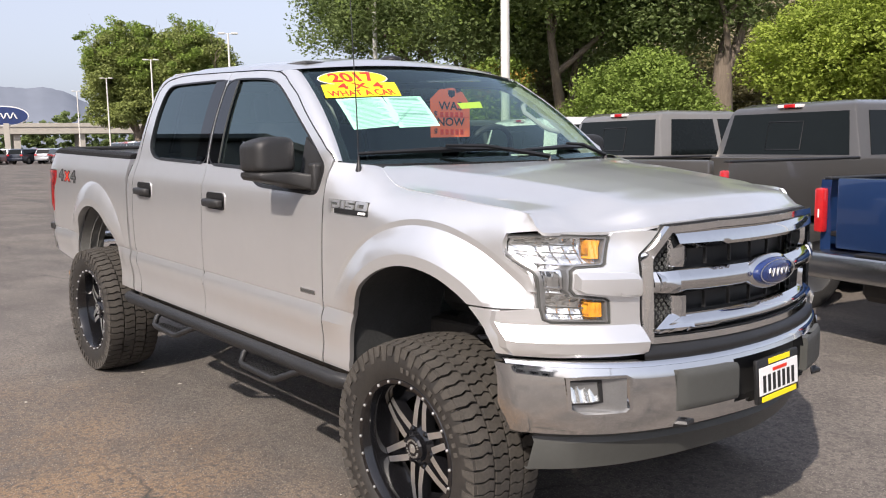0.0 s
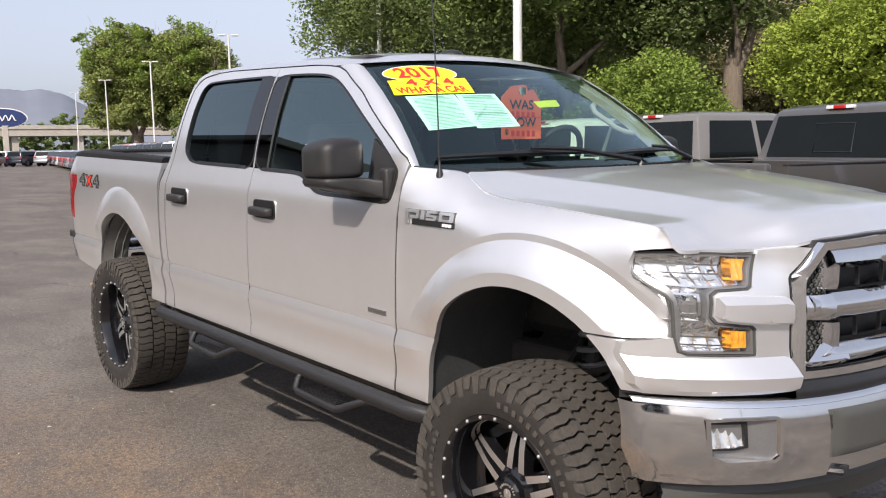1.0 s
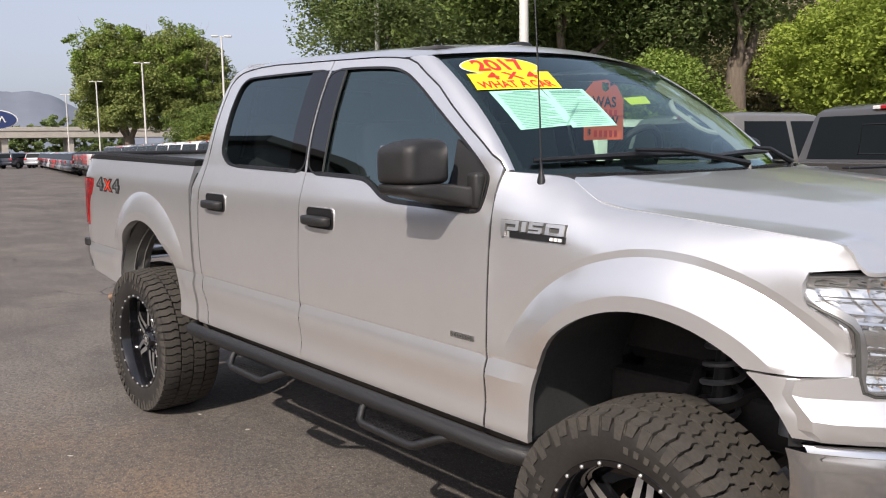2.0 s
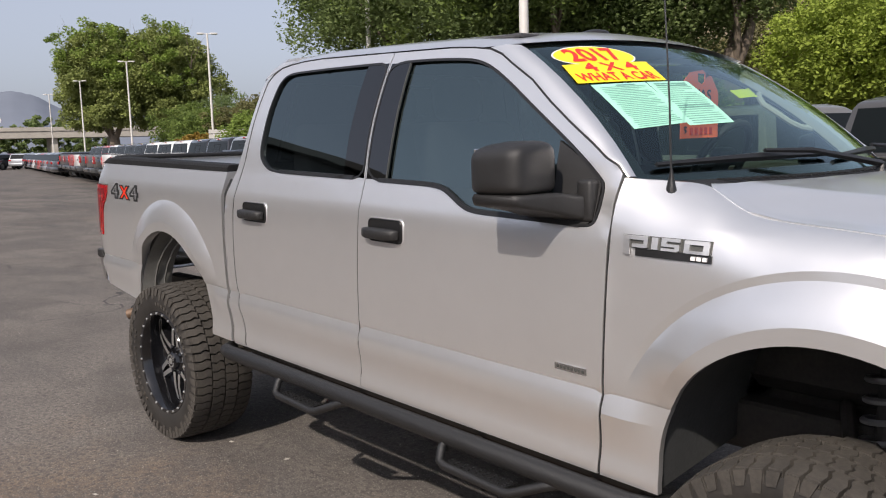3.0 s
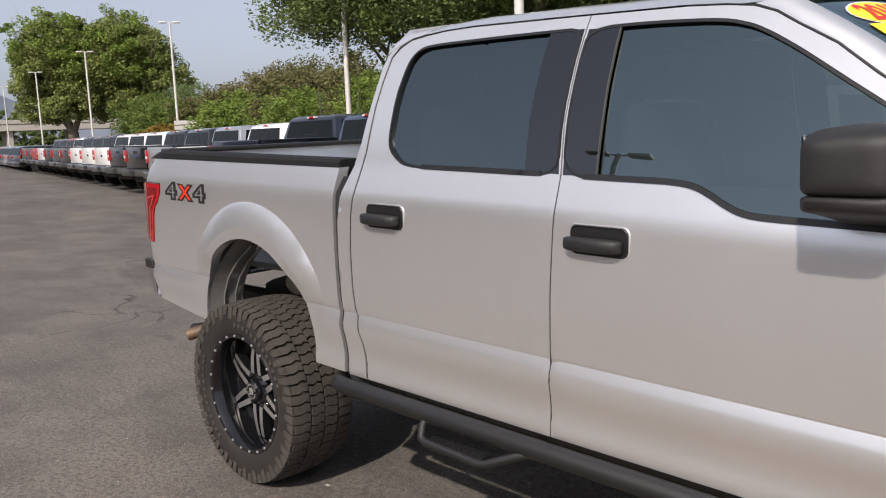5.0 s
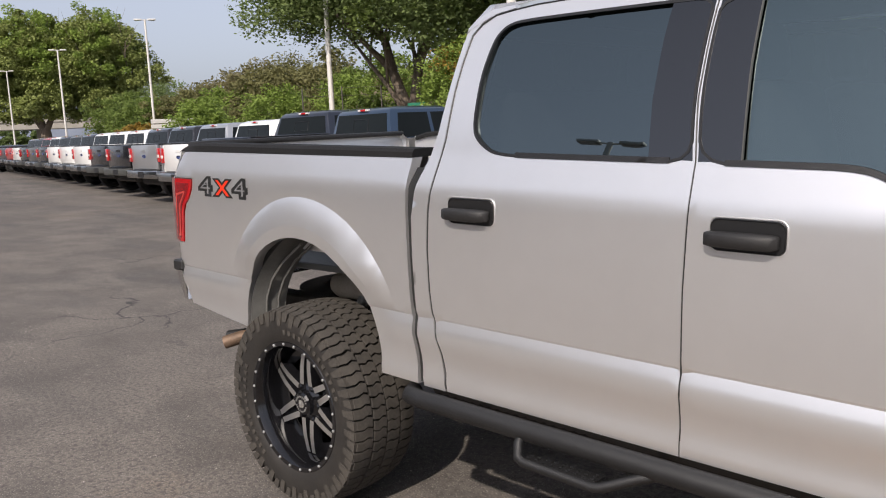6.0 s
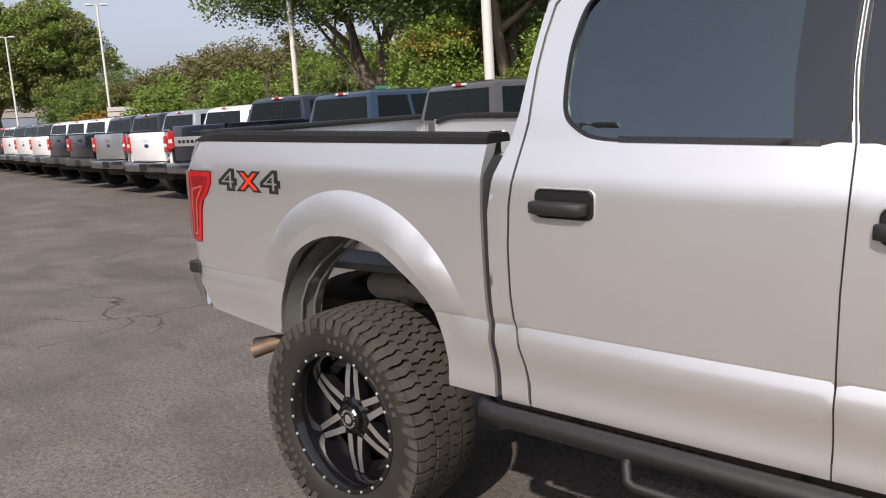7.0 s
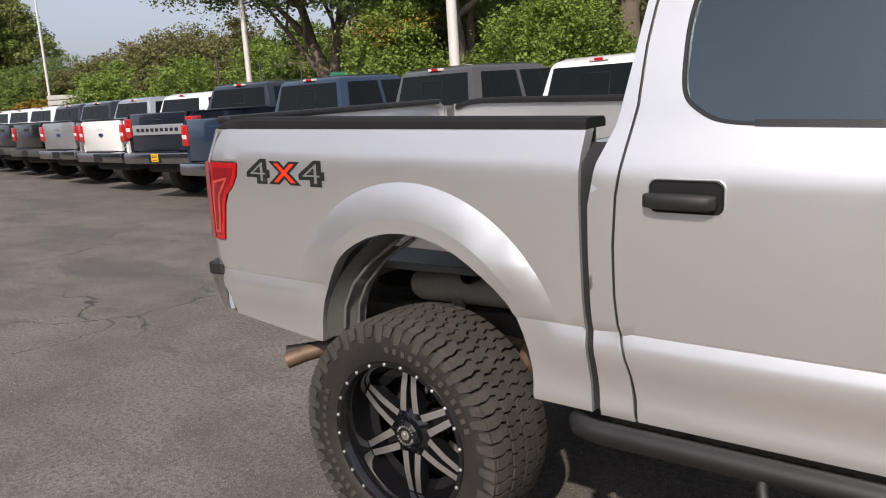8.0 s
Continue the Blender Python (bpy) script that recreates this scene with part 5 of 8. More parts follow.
            for A, B in zip(rows_, rows_[1:]):
                for i in range(5):
                    bm.faces.new((A[i], A[i + 1], B[i + 1], B[i])).material_index = 1 if i == 2 else 0
            bm.faces.new(rows_[0])
            bm.faces.new(rows_[-1][::-1])
            sp = part("spoke", bm, [GLOSS_BLACK, MILLED], wheel, "milled silver spoke face" if k == 0 and sg < 0 else "", angle=25)
            sp.rotation_euler = (0, -a, 0)
        bm = bmesh.new()
        box(bm, (0.05, -0.050, -0.026), (0.14, -0.03, 0.026))
        box(bm, (0.139, -0.048, -0.018), (0.236, -0.03, 0.018))
        sp = part("spoke_web", bm, GLOSS_BLACK, wheel)
        sp.rotation_euler = (0, -a, 0)
        # lug nut in its pocket between two points
        sp = part("lug_nut", lathe([(-0.05, 0.014), (-0.078, 0.012), (-0.084, 0.008), (-0.085, 0.001)], 6), GLOSS_BLACK, wheel, angle=20)
        sp.location = (0.078 * math.cos(a + math.pi / 6), 0, 0.078 * math.sin(a + math.pi / 6))
    hub = part("hub_cap", lathe([(-0.035, 0.092), (-0.064, 0.088), (-0.074, 0.072), (-0.080, 0.060), (-0.098, 0.052), (-0.106, 0.044), (-0.107, 0.018)], 12), GLOSS_BLACK, wheel, angle=20)
    bm = lathe([(-0.107, 0.0185), (-0.1075, 0.001)], 12)
    box(bm, (-0.012, -0.1105, -0.015), (-0.004, -0.107, 0.015))
    box(bm, (0.004, -0.1105, -0.015), (0.012, -0.107, 0.015))
    box(bm, (-0.006, -0.1105, -0.004), (0.006, -0.107, 0.004))
    for k in range(20):
        if k in (0, 10):
            continue
        m = Matrix.Rotation(2 * math.pi * k / 20, 4, "Y") @ Matrix.Translation((0.034, -0.107, 0))
        box(bm, (-0.0035, -0.002, -0.0028), (0.0035, 0.001, 0.0028), m)
    part("cap_mark", bm, MILLED, hub)
    # rivets round the lip
    bm = lathe([(0.0, 0.0068), (-0.004, 0.0062), (-0.0065, 0.003), (-0.007, 0.0005)], 8)
    first = part("rivet", bm, MILLED, wheel, "bright rivet")
    for k in range(24):
        ob = first if k == 0 else new("rivet", first.data)
        ob.parent = wheel
        a = 2 * math.pi * (k + 0.5) / 24
        ob.location = (0.281 * math.cos(a), -0.157, 0.281 * math.sin(a))
    # brake disc and drum behind
    part("brake_disc", lathe([(0.03, 0.05), (0.03, 0.165), (0.05, 0.165), (0.05, 0.05)], 32, closed=True), SATIN_CHROME, wheel)
    part("wheel_back", lathe([(0.118, 0.268), (0.118, 0.02)], 40), UNDERBODY, wheel)
    return wheel


wheel = make_wheel()
Y_WHEEL, Z_WHEEL = 0.866, 0.437
X_FRONT, X_REAR = -0.030, -3.628
spots = [(X_FRONT, -1, 6), (X_REAR, -1, 2), (X_FRONT, 1, 31), (X_REAR, 1, 18)]
for n, (x, sg, turn) in enumerate(spots):
    m = Matrix.Translation((x, sg * Y_WHEEL, Z_WHEEL + lot(x, sg * Y_WHEEL))) @ (Matrix.Rotation(math.pi, 4, "Z") if sg > 0 else Matrix()) @ Matrix.Rotation(radians(turn), 4, "Y")
    if n == 0:
        wheel.matrix_basis = m
    else:
        copy_thing(wheel, m)

# ---- step bars ----
for sg in (-1, 1):
    z0 = 0.567
    pts = [(-2.93, sg * 0.955, zz(-2.9, z0)), (-2.90, sg * 1.0, zz(-2.9, z0)), (-2.84, sg * 1.012, zz(-2.84, z0)), (-0.52, sg * 1.012, zz(-0.52, z0)), (-0.44, sg * 0.99, zz(-0.44, z0)), (-0.41, sg * 0.90, zz(-0.41, z0))]
    bar = part("step_bar", tube(pts, 0.035, 16), POWDER, truck, "black powder-coated tube step bar with drop steps", angle=40)
    for x0, x1 in ((-2.365, -1.86), (-1.285, -0.755)):
        a, b = x0, x1
        hoop = [(a, sg * 1.012, zz(a, 0.555)), (a + 0.005, sg * 1.045, zz(a, 0.53)), (a + 0.02, sg * 1.068, zz(a, 0.494)), (a + 0.045, sg * 1.072, zz(a, 0.484)), (b - 0.20, sg * 1.072, zz(b, 0.484)), (b - 0.17, sg * 1.068, zz(b, 0.489)), (b - 0.06, sg * 1.035, zz(b, 0.535)), (b, sg * 1.012, zz(b, 0.552))]
        hp = part("drop_step", tube(hoop, 0.0165, 10), POWDER, bar, angle=50)
        bm = bmesh.new()
        box(bm, (a + 0.03, min(sg * 1.015, sg * 1.07), zz(a, 0.490) - 0.004), (b - 0.19, max(sg * 1.015, sg * 1.07), zz(a, 0.490) + 0.002))
        for i in range(9):
            for j in range(3):
                x = a + 0.045 + i * (b - a - 0.25) / 8
                y = sg * (1.025 + j * 0.017)
                box(bm, (x - 0.006, y - 0.004, zz(a, 0.490) + 0.002), (x + 0.006, y + 0.004, zz(a, 0.490) + 0.006))
        part("tread_plate", bm, POWDER, hp)
    for x in (-2.6, -1.9, -1.2, -0.7):
        part("bracket", tube([(x, sg * 0.985, zz(x, 0.562)), (x + 0.01, sg * 0.92, zz(x, 0.56)), (x + 0.02, sg * 0.86, zz(x, 0.62))], 0.014, 8), UNDERBODY, bar)

# ---- underbody ----
for sg in (-1, 1):
    bm = soft_box((-4.62, min(sg * 0.42, sg * 0.52), 0.62), (0.70, max(sg * 0.42, sg * 0.52), 0.78), 0.01, 1)
    part("frame_rail", bm, UNDERBODY, truck)
    # rear leaf pack and shock
    part("leaf_spring", tube([(-4.30, sg * 0.56, 0.70), (-4.0, sg * 0.56, 0.60), (-3.683, sg * 0.56, 0.56), (-3.3, sg * 0.56, 0.60), (-2.98, sg * 0.56, 0.66)], 0.028, 6), UNDERBODY, truck)
    part("shock_absorber", tube([(-3.80, sg * 0.60, 0.50), (-3.60, sg * 0.50, 0.98)], 0.032, 10), WELL_METAL, truck)
    # front coil strut and knuckle
    strut = part("strut", tube([(0.02, sg * 0.60, 0.55), (0.02, sg * 0.52, 1.02)], 0.03, 10), UNDERBODY, truck)
    coil = [(0.02 + 0.062 * math.cos(k * 0.5), sg * (0.60 - 0.08 * (k / 80)) + 0.062 * math.sin(k * 0.5), 0.62 + 0.36 * k / 80) for k in range(81)]
    part("coil_spring", tube(coil, 0.010, 6), SPRING, strut)
    part("control_arm", tube([(0.12, sg * 0.42, 0.80), (0.05, sg * 0.60, 0.76), (0.0, sg * 0.72, 0.72), (-0.06, sg * 0.60, 0.76), (-0.14, sg * 0.42, 0.80)], 0.022, 8), UNDERBODY, truck)
    part("knuckle", soft_box((-0.06, min(sg * 0.66, sg * 0.76), 0.36), (0.06, max(sg * 0.66, sg * 0.76), 0.80), 0.02, 1), UNDERBODY, truck)
    part("reservoir", tube([(0.30, sg * 0.66, 0.74), (0.30, sg * 0.62, 0.98)], 0.035, 12), SPRING, truck)
    part("fender_brace", soft_box((0.22, min(sg * 0.60, sg * 0.72), 0.965), (0.40, max(sg * 0.60, sg * 0.72), 0.985), 0.004, 1), WELL_METAL, truck)

    # wheel wells: a curved liner inside each arch
    def liner(arch, mat, near, depth, name, to=1.0):
        """A curved lining from the arch's edge inwards to a depth; to: how far round the arch it goes, from the front leg."""
        cx, cz, a, b = arch[:4]
        bm = bmesh.new()
        rings = []
        for k in range(25):
            t = math.pi * k / 24 * to
            x, s = cx + (a + 0.012) * math.cos(t), cz + (b + 0.012) * max(0, math.sin(t))
            if t in (0, math.pi):
                s = 0.62
            w = near or half_width(max(-4.4, min(0.5, x)), max(0.7, s)) - 0.02
            rings.append([bm.verts.new((x, sg * w * f + sg * (1 - f) * depth, zz(x, s + (0.05 if depth < 0.7 else 0.012) * (1 - f)))) for f in (1, 0.8, 0.5, 0.0)])
        for A, B in zip(rings, rings[1:]):
            for i in range(3):
                bm.faces.new((A[i], A[i + 1], B[i + 1], B[i]))
        part(name, bm, mat, truck, angle=60)
    liner(FRONT_ARCH, LINER, 0, 0.46, "wheel_liner")
    liner(REAR_ARCH, WELL_METAL, 0, 0.835, "inner_fender")
    liner(REAR_ARCH, UNDERBODY, 0.833, 0.50, "wheel_liner", 0.60)
    part("bed_side_rail", soft_box((-4.5, min(sg * 0.40, sg * 0.44), zz(-3.5, 0.84)), (-2.95, max(sg * 0.40, sg * 0.44), zz(-3.5, 1.06)), 0.01, 1), FRAME_STEEL, truck)
    part("bump_stop", lathe([(-0.03, 0.03), (0.0, 0.034), (0.03, 0.03), (0.034, 0.005)], 14, "y"), BLACK_TRIM, truck).matrix_local = pose(-3.56, sg * 0.60, 0.95)
    # bare metal bed corner seen behind the rear tyre
    bm = bmesh.new()
    rows_ = []
    for k in range(9):
        t = k / 8
        s = 0.66 + 0.44 * t
        x = -4.005 + 0.33 * t ** 2.2
        rows_.append([bm.verts.new((x + dx, sg * y, zz(x, s))) for dx, y in ((0.0, 0.945), (0.02, 0.90), (0.05, 0.84), (0.07, 0.80))])
    for A, B in zip(rows_, rows_[1:]):
        for i in range(3):
            bm.faces.new((A[i], A[i + 1], B[i + 1], B[i]))
    part("inner_quarter", bm, WELL_METAL, truck, angle=60)
    for k in range(2):
        pts = [(-3.965 + 0.30 * t ** 2.2 + 0.03 * k, sg * (0.885 - 0.045 * k), zz(-3.9, 0.69 + 0.36 * t)) for t in (0, 0.25, 0.5, 0.75, 1.0)]
        part("pressed_rib", tube(pts, 0.007, 6), WELL_METAL, truck)
    # bracket under the bed, damper and the holes in the frame rail
    part("bed_bracket", soft_box((-3.52, sg * 0.80 - 0.012, zz(-3.5, 1.005)), (-3.455, sg * 0.80 + 0.012, zz(-3.5, 1.06)), 0.006, 1), WELL_METAL, truck)
    damper = part("damper", tube([(-3.14, sg * 0.64, 0.99), (-3.22, sg * 0.66, 0.80)], 0.030, 14), RUST, truck, "tan dusty rear damper")
    part("damper_sleeve", tube([(-3.20, sg * 0.655, 0.86), (-3.36, sg * 0.68, 0.50)], 0.040, 14), RUST, damper)
    part("pipe_hanger", tube([(-3.33, sg * 0.615, 0.97), (-3.30, sg * 0.64, 0.93), (-3.31, sg * 0.65, 0.87), (-3.35, sg * 0.64, 0.84), (-3.38, sg * 0.62, 0.88)], 0.014, 8), BLACK_TRIM, truck)
    # the holes are black discs, their inner shade given as colour
    for x, z, r in ((-3.72, 1.0, 0.014), (-3.42, 0.985, 0.016), (-3.24, 0.99, 0.024), (-3.12, 0.94, 0.018)):
        hole_ = part("rail_hole", lathe([(0.0, r), (0.004, r * 0.9), (0.004, 0.001)], 14, "y"), INK_AND_SHADE_BLACK, truck)
        hole_.location = (x, sg * 0.4405, zz(-3.5, z))
part("rear_axle", tube([(-3.683, -0.72, 0.44), (-3.683, 0.72, 0.44)], 0.045, 12), UNDERBODY, truck)
bm = bmesh.new()
bmesh.ops.create_uvsphere(bm, u_segments=16, v_segments=10, radius=0.15)
bm.transform(pose(-3.683, 0, 0.44))
part("differential", bm, UNDERBODY, truck)
part("front_axle", tube([(0, -0.70, 0.44), (0, 0.70, 0.44)], 0.035, 10), UNDERBODY, truck)
part("drive_shaft", tube([(-3.6, 0, 0.46), (-1.2, 0, 0.62)], 0.045, 10), UNDERBODY, truck)
part("floor_pan", soft_box((-2.80, -0.88, 0.66), (-0.45, 0.88, 0.70), 0.01, 1), UNDERBODY, truck)
part("engine_pan", soft_box((-0.45, -0.40, 0.58), (0.72, 0.40, 0.80), 0.05, 1), UNDERBODY, truck)
part("engine_bay", soft_box((-0.48, -0.44, 0.80), (0.60, 0.44, 1.30), 0.05, 1), UNDERBODY, truck)
part("fuel_tank", soft_box((-2.75, 0.45, 0.52), (-1.9, 0.85, 0.66), 0.04, 2), UNDERBODY, truck)
part("muffler", tube([(-3.05, -0.30, 0.66), (-2.3, -0.30, 0.66)], 0.10, 14), RUST, truck)
part("tailpipe", tube([(-3.05, -0.35, 0.66), (-3.40, -0.50, 0.67), (-3.75, -0.58, 0.68), (-4.0, -0.74, 0.675), (-4.12, -0.83, 0.658), (-4.19, -0.89, 0.638), (-4.245, -0.95, 0.616)], 0.032, 14, caps=False), RUST, truck, "tan rusty exhaust tailpipe")
part("pipe_throat", tube([(-4.10, -0.80, 0.66), (-4.29, -0.895, 0.632)], 0.028, 12), INK_AND_SHADE_BLACK, truck)
part("heat_shield", tube([(-3.90, -0.50, 0.865), (-3.86, -0.50, 0.87), (-3.42, -0.50, 0.87), (-3.36, -0.50, 0.865)], [0.05, 0.068, 0.064, 0.04], 16), SHIELD, truck)
part("spare_tyre", lathe([(-0.1, 0.24), (-0.1, 0.38), (0.1, 0.38), (0.1, 0.24)], 28, "z", True), RUBBER, truck).location = (-4.25, 0, 0.66)

# ---- bed, tailgate, rear bumper ----
bm = soft_box((-4.62, -0.80, 1.0), (-2.90, 0.80, 1.03), 0.005, 1)
part("bed_floor", bm, GREY_PLASTIC, truck)
for sg in (-1, 1):
    n = 20
    bm = bmesh.new()
    rows_ = []
    for k in range(n + 1):
        x = -2.879 - 1.701 * k / n
        w = half_width(x, 1.455)
        h = lerp(x, (-4.58, -4.5, -4.40, -2.86), (1.462, 1.485, 1.494, 1.484))
        rows_.append([bm.verts.new((x, sg * y, zz(x, s))) for y, s in ((w + 0.003, 1.452), (w + 0.001, h - 0.012), (w - 0.012, h), (w - 0.115, h), (w - 0.125, h - 0.01), (w - 0.125, h - 0.03))])
    for A, B in zip(rows_, rows_[1:]):
        for i in range(5):
            bm.faces.new((A[i], A[i + 1], B[i + 1], B[i]))
    bm.faces.new(rows_[0])
    bm.faces.new(rows_[-1][::-1])
    part("bed_rail_cap", bm, CAP_PLASTIC, truck, "black plastic bed rail cap", angle=40)
    bm = bmesh.new()
    rows_ = [[bm.verts.new((x, sg * (half_width(x, 1.40) - 0.12), zz(x, s))) for s in (1.02, 1.20, 1.462)] for x in np.linspace(-2.9, -4.6, 12)]
    for A, B in zip(rows_, rows_[1:]):
        for i in range(2):
            bm.faces.new((A[i], A[i + 1], B[i + 1], B[i]))
    part("bed_inner_wall", bm, SILVER, truck)
    part("tie_down", soft_box((-4.2, sg * 0.83 - 0.03, zz(-4.2, 1.33)), (-4.1, sg * 0.83 + 0.03, zz(-4.2, 1.39)), 0.008, 1), SATIN_CHROME, truck)
part("bed_front_wall", soft_box((-2.92, -0.86, 1.02), (-2.885, 0.86, 1.47), 0.008, 1), SILVER, truck)
gate = sheet([(-0.76, 0.90), (0.76, 0.90), (0.78, 1.2), (0.78, 1.44), (0.74, 1.475), (-0.74, 1.475), (-0.78, 1.44), (-0.78, 1.2)], lambda u, v: (-4.735 + 0.10 * abs(u) ** 3 - 0.02 * smooth(1.3, 1.45, v), u, zz(-4.7, v)), 0.06, (), 0.06, inward=(1, 0, 0))
gt = part("tailgate", gate, SILVER, truck, "closed silver tailgate")
part("gate_cap", soft_box((-4.76, -0.76, zz(-4.7, 1.465)), (-4.66, 0.76, zz(-4.7, 1.495)), 0.012, 2), TEXTURED, gt)
for sg in (-1, 1):
    # body corner between the lamp and the tailgate
    bm = bmesh.new()
    rows_ = []
    for s in (0.90, 1.0, 1.15, 1.32, 1.45):
        x0, w0 = -4.60 + (0.03 if s > 1.4 else 0), half_width(-4.60, s)
        rows_.append([bm.verts.new((x0 - dx, sg * (w0 - dy), zz(-4.65, s))) for dx, dy in ((0, 0), (0.035, 0.015), (0.06, 0.05), (0.075, 0.11), (0.07, 0.15))])
    for A, B in zip(rows_, rows_[1:]):
        for i in range(4):
            bm.faces.new((A[i], A[i + 1], B[i + 1], B[i]))
    part("corner_post", bm, SILVER, truck, angle=60)
    bm = bmesh.new()
    rows_ = []
    for s in (1.005, 1.1, 1.2, 1.318):
        w0 = half_width(-4.60, s) + 0.008
        rows_.append([bm.verts.new((-4.602 - dx, sg * (w0 - dy), zz(-4.65, s))) for dx, dy in ((0, 0), (0.040, 0.012), (0.068, 0.05), (0.082, 0.10))])
    for A, B in zip(rows_, rows_[1:]):
        for i in range(3):
            bm.faces.new((A[i], A[i + 1], B[i + 1], B[i]))
    part("tail_lamp_wrap", bm, RED_LENS, truck, angle=60)
bm = bmesh.new()
rows_ = []
for y in list(np.linspace(-0.935, 0.935, 31)):
    e = abs(y) / 0.935
    x = -4.86 + 0.20 * e ** 4
    rows_.append([bm.verts.new((x + dx, y, zz(-4.7, s))) for dx, s in ((0.10, 0.895), (0.0, 0.895), (-0.012, 0.885), (-0.01, 0.835), (0.0, 0.80), (0.045, 0.70), (0.12, 0.69))])
for A, B in zip(rows_, rows_[1:]):
    for i in range(6):
        bm.faces.new((A[i], A[i + 1], B[i + 1], B[i])).material_index = 0 if i < 3 else 1
bm.faces.new(rows_[0]).material_index = 1
bm.faces.new(rows_[-1][::-1]).material_index = 1
rb = part("rear_bumper", bm, [TEXTURED, SATIN_CHROME], truck, "chrome rear bumper with a black step pad")
for sg in (-1, 1):
    bm = sheet([(-4.675, 0.888), (-4.60, 0.895), (-4.585, 0.80), (-4.56, 0.70), (-4.60, 0.71), (-4.655, 0.80)], lambda u, v: (u, sg * (0.945 - 0.3 * max(0, -4.60 - u)), zz(-4.6, v)), 0.05, (), 0.03, inward=(0, -sg, 0))
    cap = part("bumper_end", bm, SATIN_CHROME, rb)
    bm = soft_box((-4.672, min(sg * 0.90, sg * 0.952), zz(-4.6, 0.845)), (-4.585, max(sg * 0.90, sg * 0.952), zz(-4.6, 0.90)), 0.008, 1)
    part("end_pad", bm, TEXTURED, rb)
part("hitch", soft_box((-4.80, -0.05, 0.60), (-4.60, 0.05, 0.70), 0.006, 1), UNDERBODY, truck)

# ---- cabin ----
def seat(x, y, w, z):
    st = part("seat_cushion", soft_box((x - 0.05, y - w / 2, z), (x + 0.50, y + w / 2, z + 0.18), 0.05, 3), SEAT, truck)
    bm = soft_box((-0.07, -w / 2, 0), (0.07, w / 2, 0.62), 0.05, 3, pose(x - 0.02, y, z + 0.12, 0, -14, 0))
    part("seat_back", bm, SEAT, st)
    for k in ((-0.0,) if w < 0.8 else (-0.45, 0, 0.45)):
        part("headrest", soft_box((-0.045, -0.13, 0), (0.045, 0.13, 0.18), 0.04, 3, pose(x - 0.19, y + k, z + 0.74, 0, -8, 0)), SEAT, st)


seat(-1.62, -0.40, 0.54, 0.98)
seat(-1.62, 0.40, 0.54, 0.98)
seat(-2.52, 0.0, 1.40, 1.0)
bm = bmesh.new()
rows_ = []
for y in np.linspace(-0.80, 0.80, 21):
    k = (y / 0.8) ** 2
    rows_.append([bm.verts.new((x - 0.10 * k, y, z)) for x, z in ((-0.42, 1.475), (-0.62, 1.485), (-0.80, 1.47), (-0.88, 1.42), (-0.88, 1.1))])
for A, B in zip(rows_, rows_[1:]):
    for i in range(4):
        bm.faces.new((A[i], A[i + 1], B[i + 1], B[i]))
part("dashboard", bm, DASH, truck)
ringp = [(0.19 * math.cos(a), 0.19 * math.sin(a), 0) for a in (2 * math.pi * k / 32 for k in range(33))]
bm = tube(ringp, 0.017, 8, caps=False)
merge(bm, tube([(-0.18, 0, 0), (0.18, 0, 0)], 0.018, 6))
merge(bm, tube([(0, -0.18, 0), (0, 0, 0)], 0.018, 6))
merge(bm, soft_box((-0.075, -0.07, -0.02), (0.075, 0.07, 0.03), 0.02, 2))
sw = part("steering_wheel", bm, DASH, truck)
sw.matrix_basis = pose(-1.02, 0.40, 1.50, 0, 0, 90) @ pose(0, 0, 0, 62, 0, 180)
part("headliner", soft_box((-2.65, -0.66, 1.99), (-1.22, 0.66, 2.005), 0.004, 1), SEAT, truck)
part("cabin_floor", soft_box((-2.75, -0.85, 0.72), (-0.55, 0.85, 0.76), 0.01, 1), DASH, truck)
part("rear_view_mirror", soft_box((-0.015, -0.125, -0.035), (0.015, 0.125, 0.035), 0.012, 2, pose(-1.06, 0.02, 1.84)), BLACK_TRIM, truck)
for sg in (-1, 1):
    bm = tube([(-1.02, sg * 0.745, 1.80), (-1.00, sg * 0.70, 1.785), (-0.97, sg * 0.685, 1.75), (-0.86, sg * 0.725, 1.665), (-0.83, sg * 0.755, 1.645), (-0.80, sg * 0.80, 1.635)], 0.014, 8)
    part("grab_handle", bm, PALE_TRIM, truck)
    bm = bmesh.new()
    rows_ = []
    for k in range(9):
        v = k / 8
        o = wind(sg * 0.985, v)
        rows_.append([bm.verts.new(o + Vector((dx, -sg * dy, dz))) for dx, dy, dz in ((-0.004, 0.0, -0.012), (-0.02, 0.045, -0.022), (-0.07, 0.05, -0.03), (-0.10, 0.012, -0.03))])
    for A, B in zip(rows_, rows_[1:]):
        for i in range(3):
            bm.faces.new((A[i], A[i + 1], B[i + 1], B[i]))
    part("pillar_trim", bm, PALE_TRIM, truck, angle=60)

# ---- antenna, roof fin, badges ----
bx, by, bz = -0.455, -0.893, zz(-0.455, 1.470)
ant = part("antenna", tube([(bx, by, bz + 0.02), (bx - 0.01, by + 0.004, bz + 0.25), (bx - 0.045, by + 0.012, bz + 0.74)], [0.0035, 0.0028, 0.002], 6), BLACK_TRIM, truck, "thin black whip antenna")
bm = lathe([(-0.040, 0.004), (-0.034, 0.019), (-0.005, 0.020), (0.02, 0.013), (0.045, 0.007), (0.065, 0.004)], 12, "z")
bm.transform(Matrix.Diagonal((1.0, 0.8, 1.0, 1)))
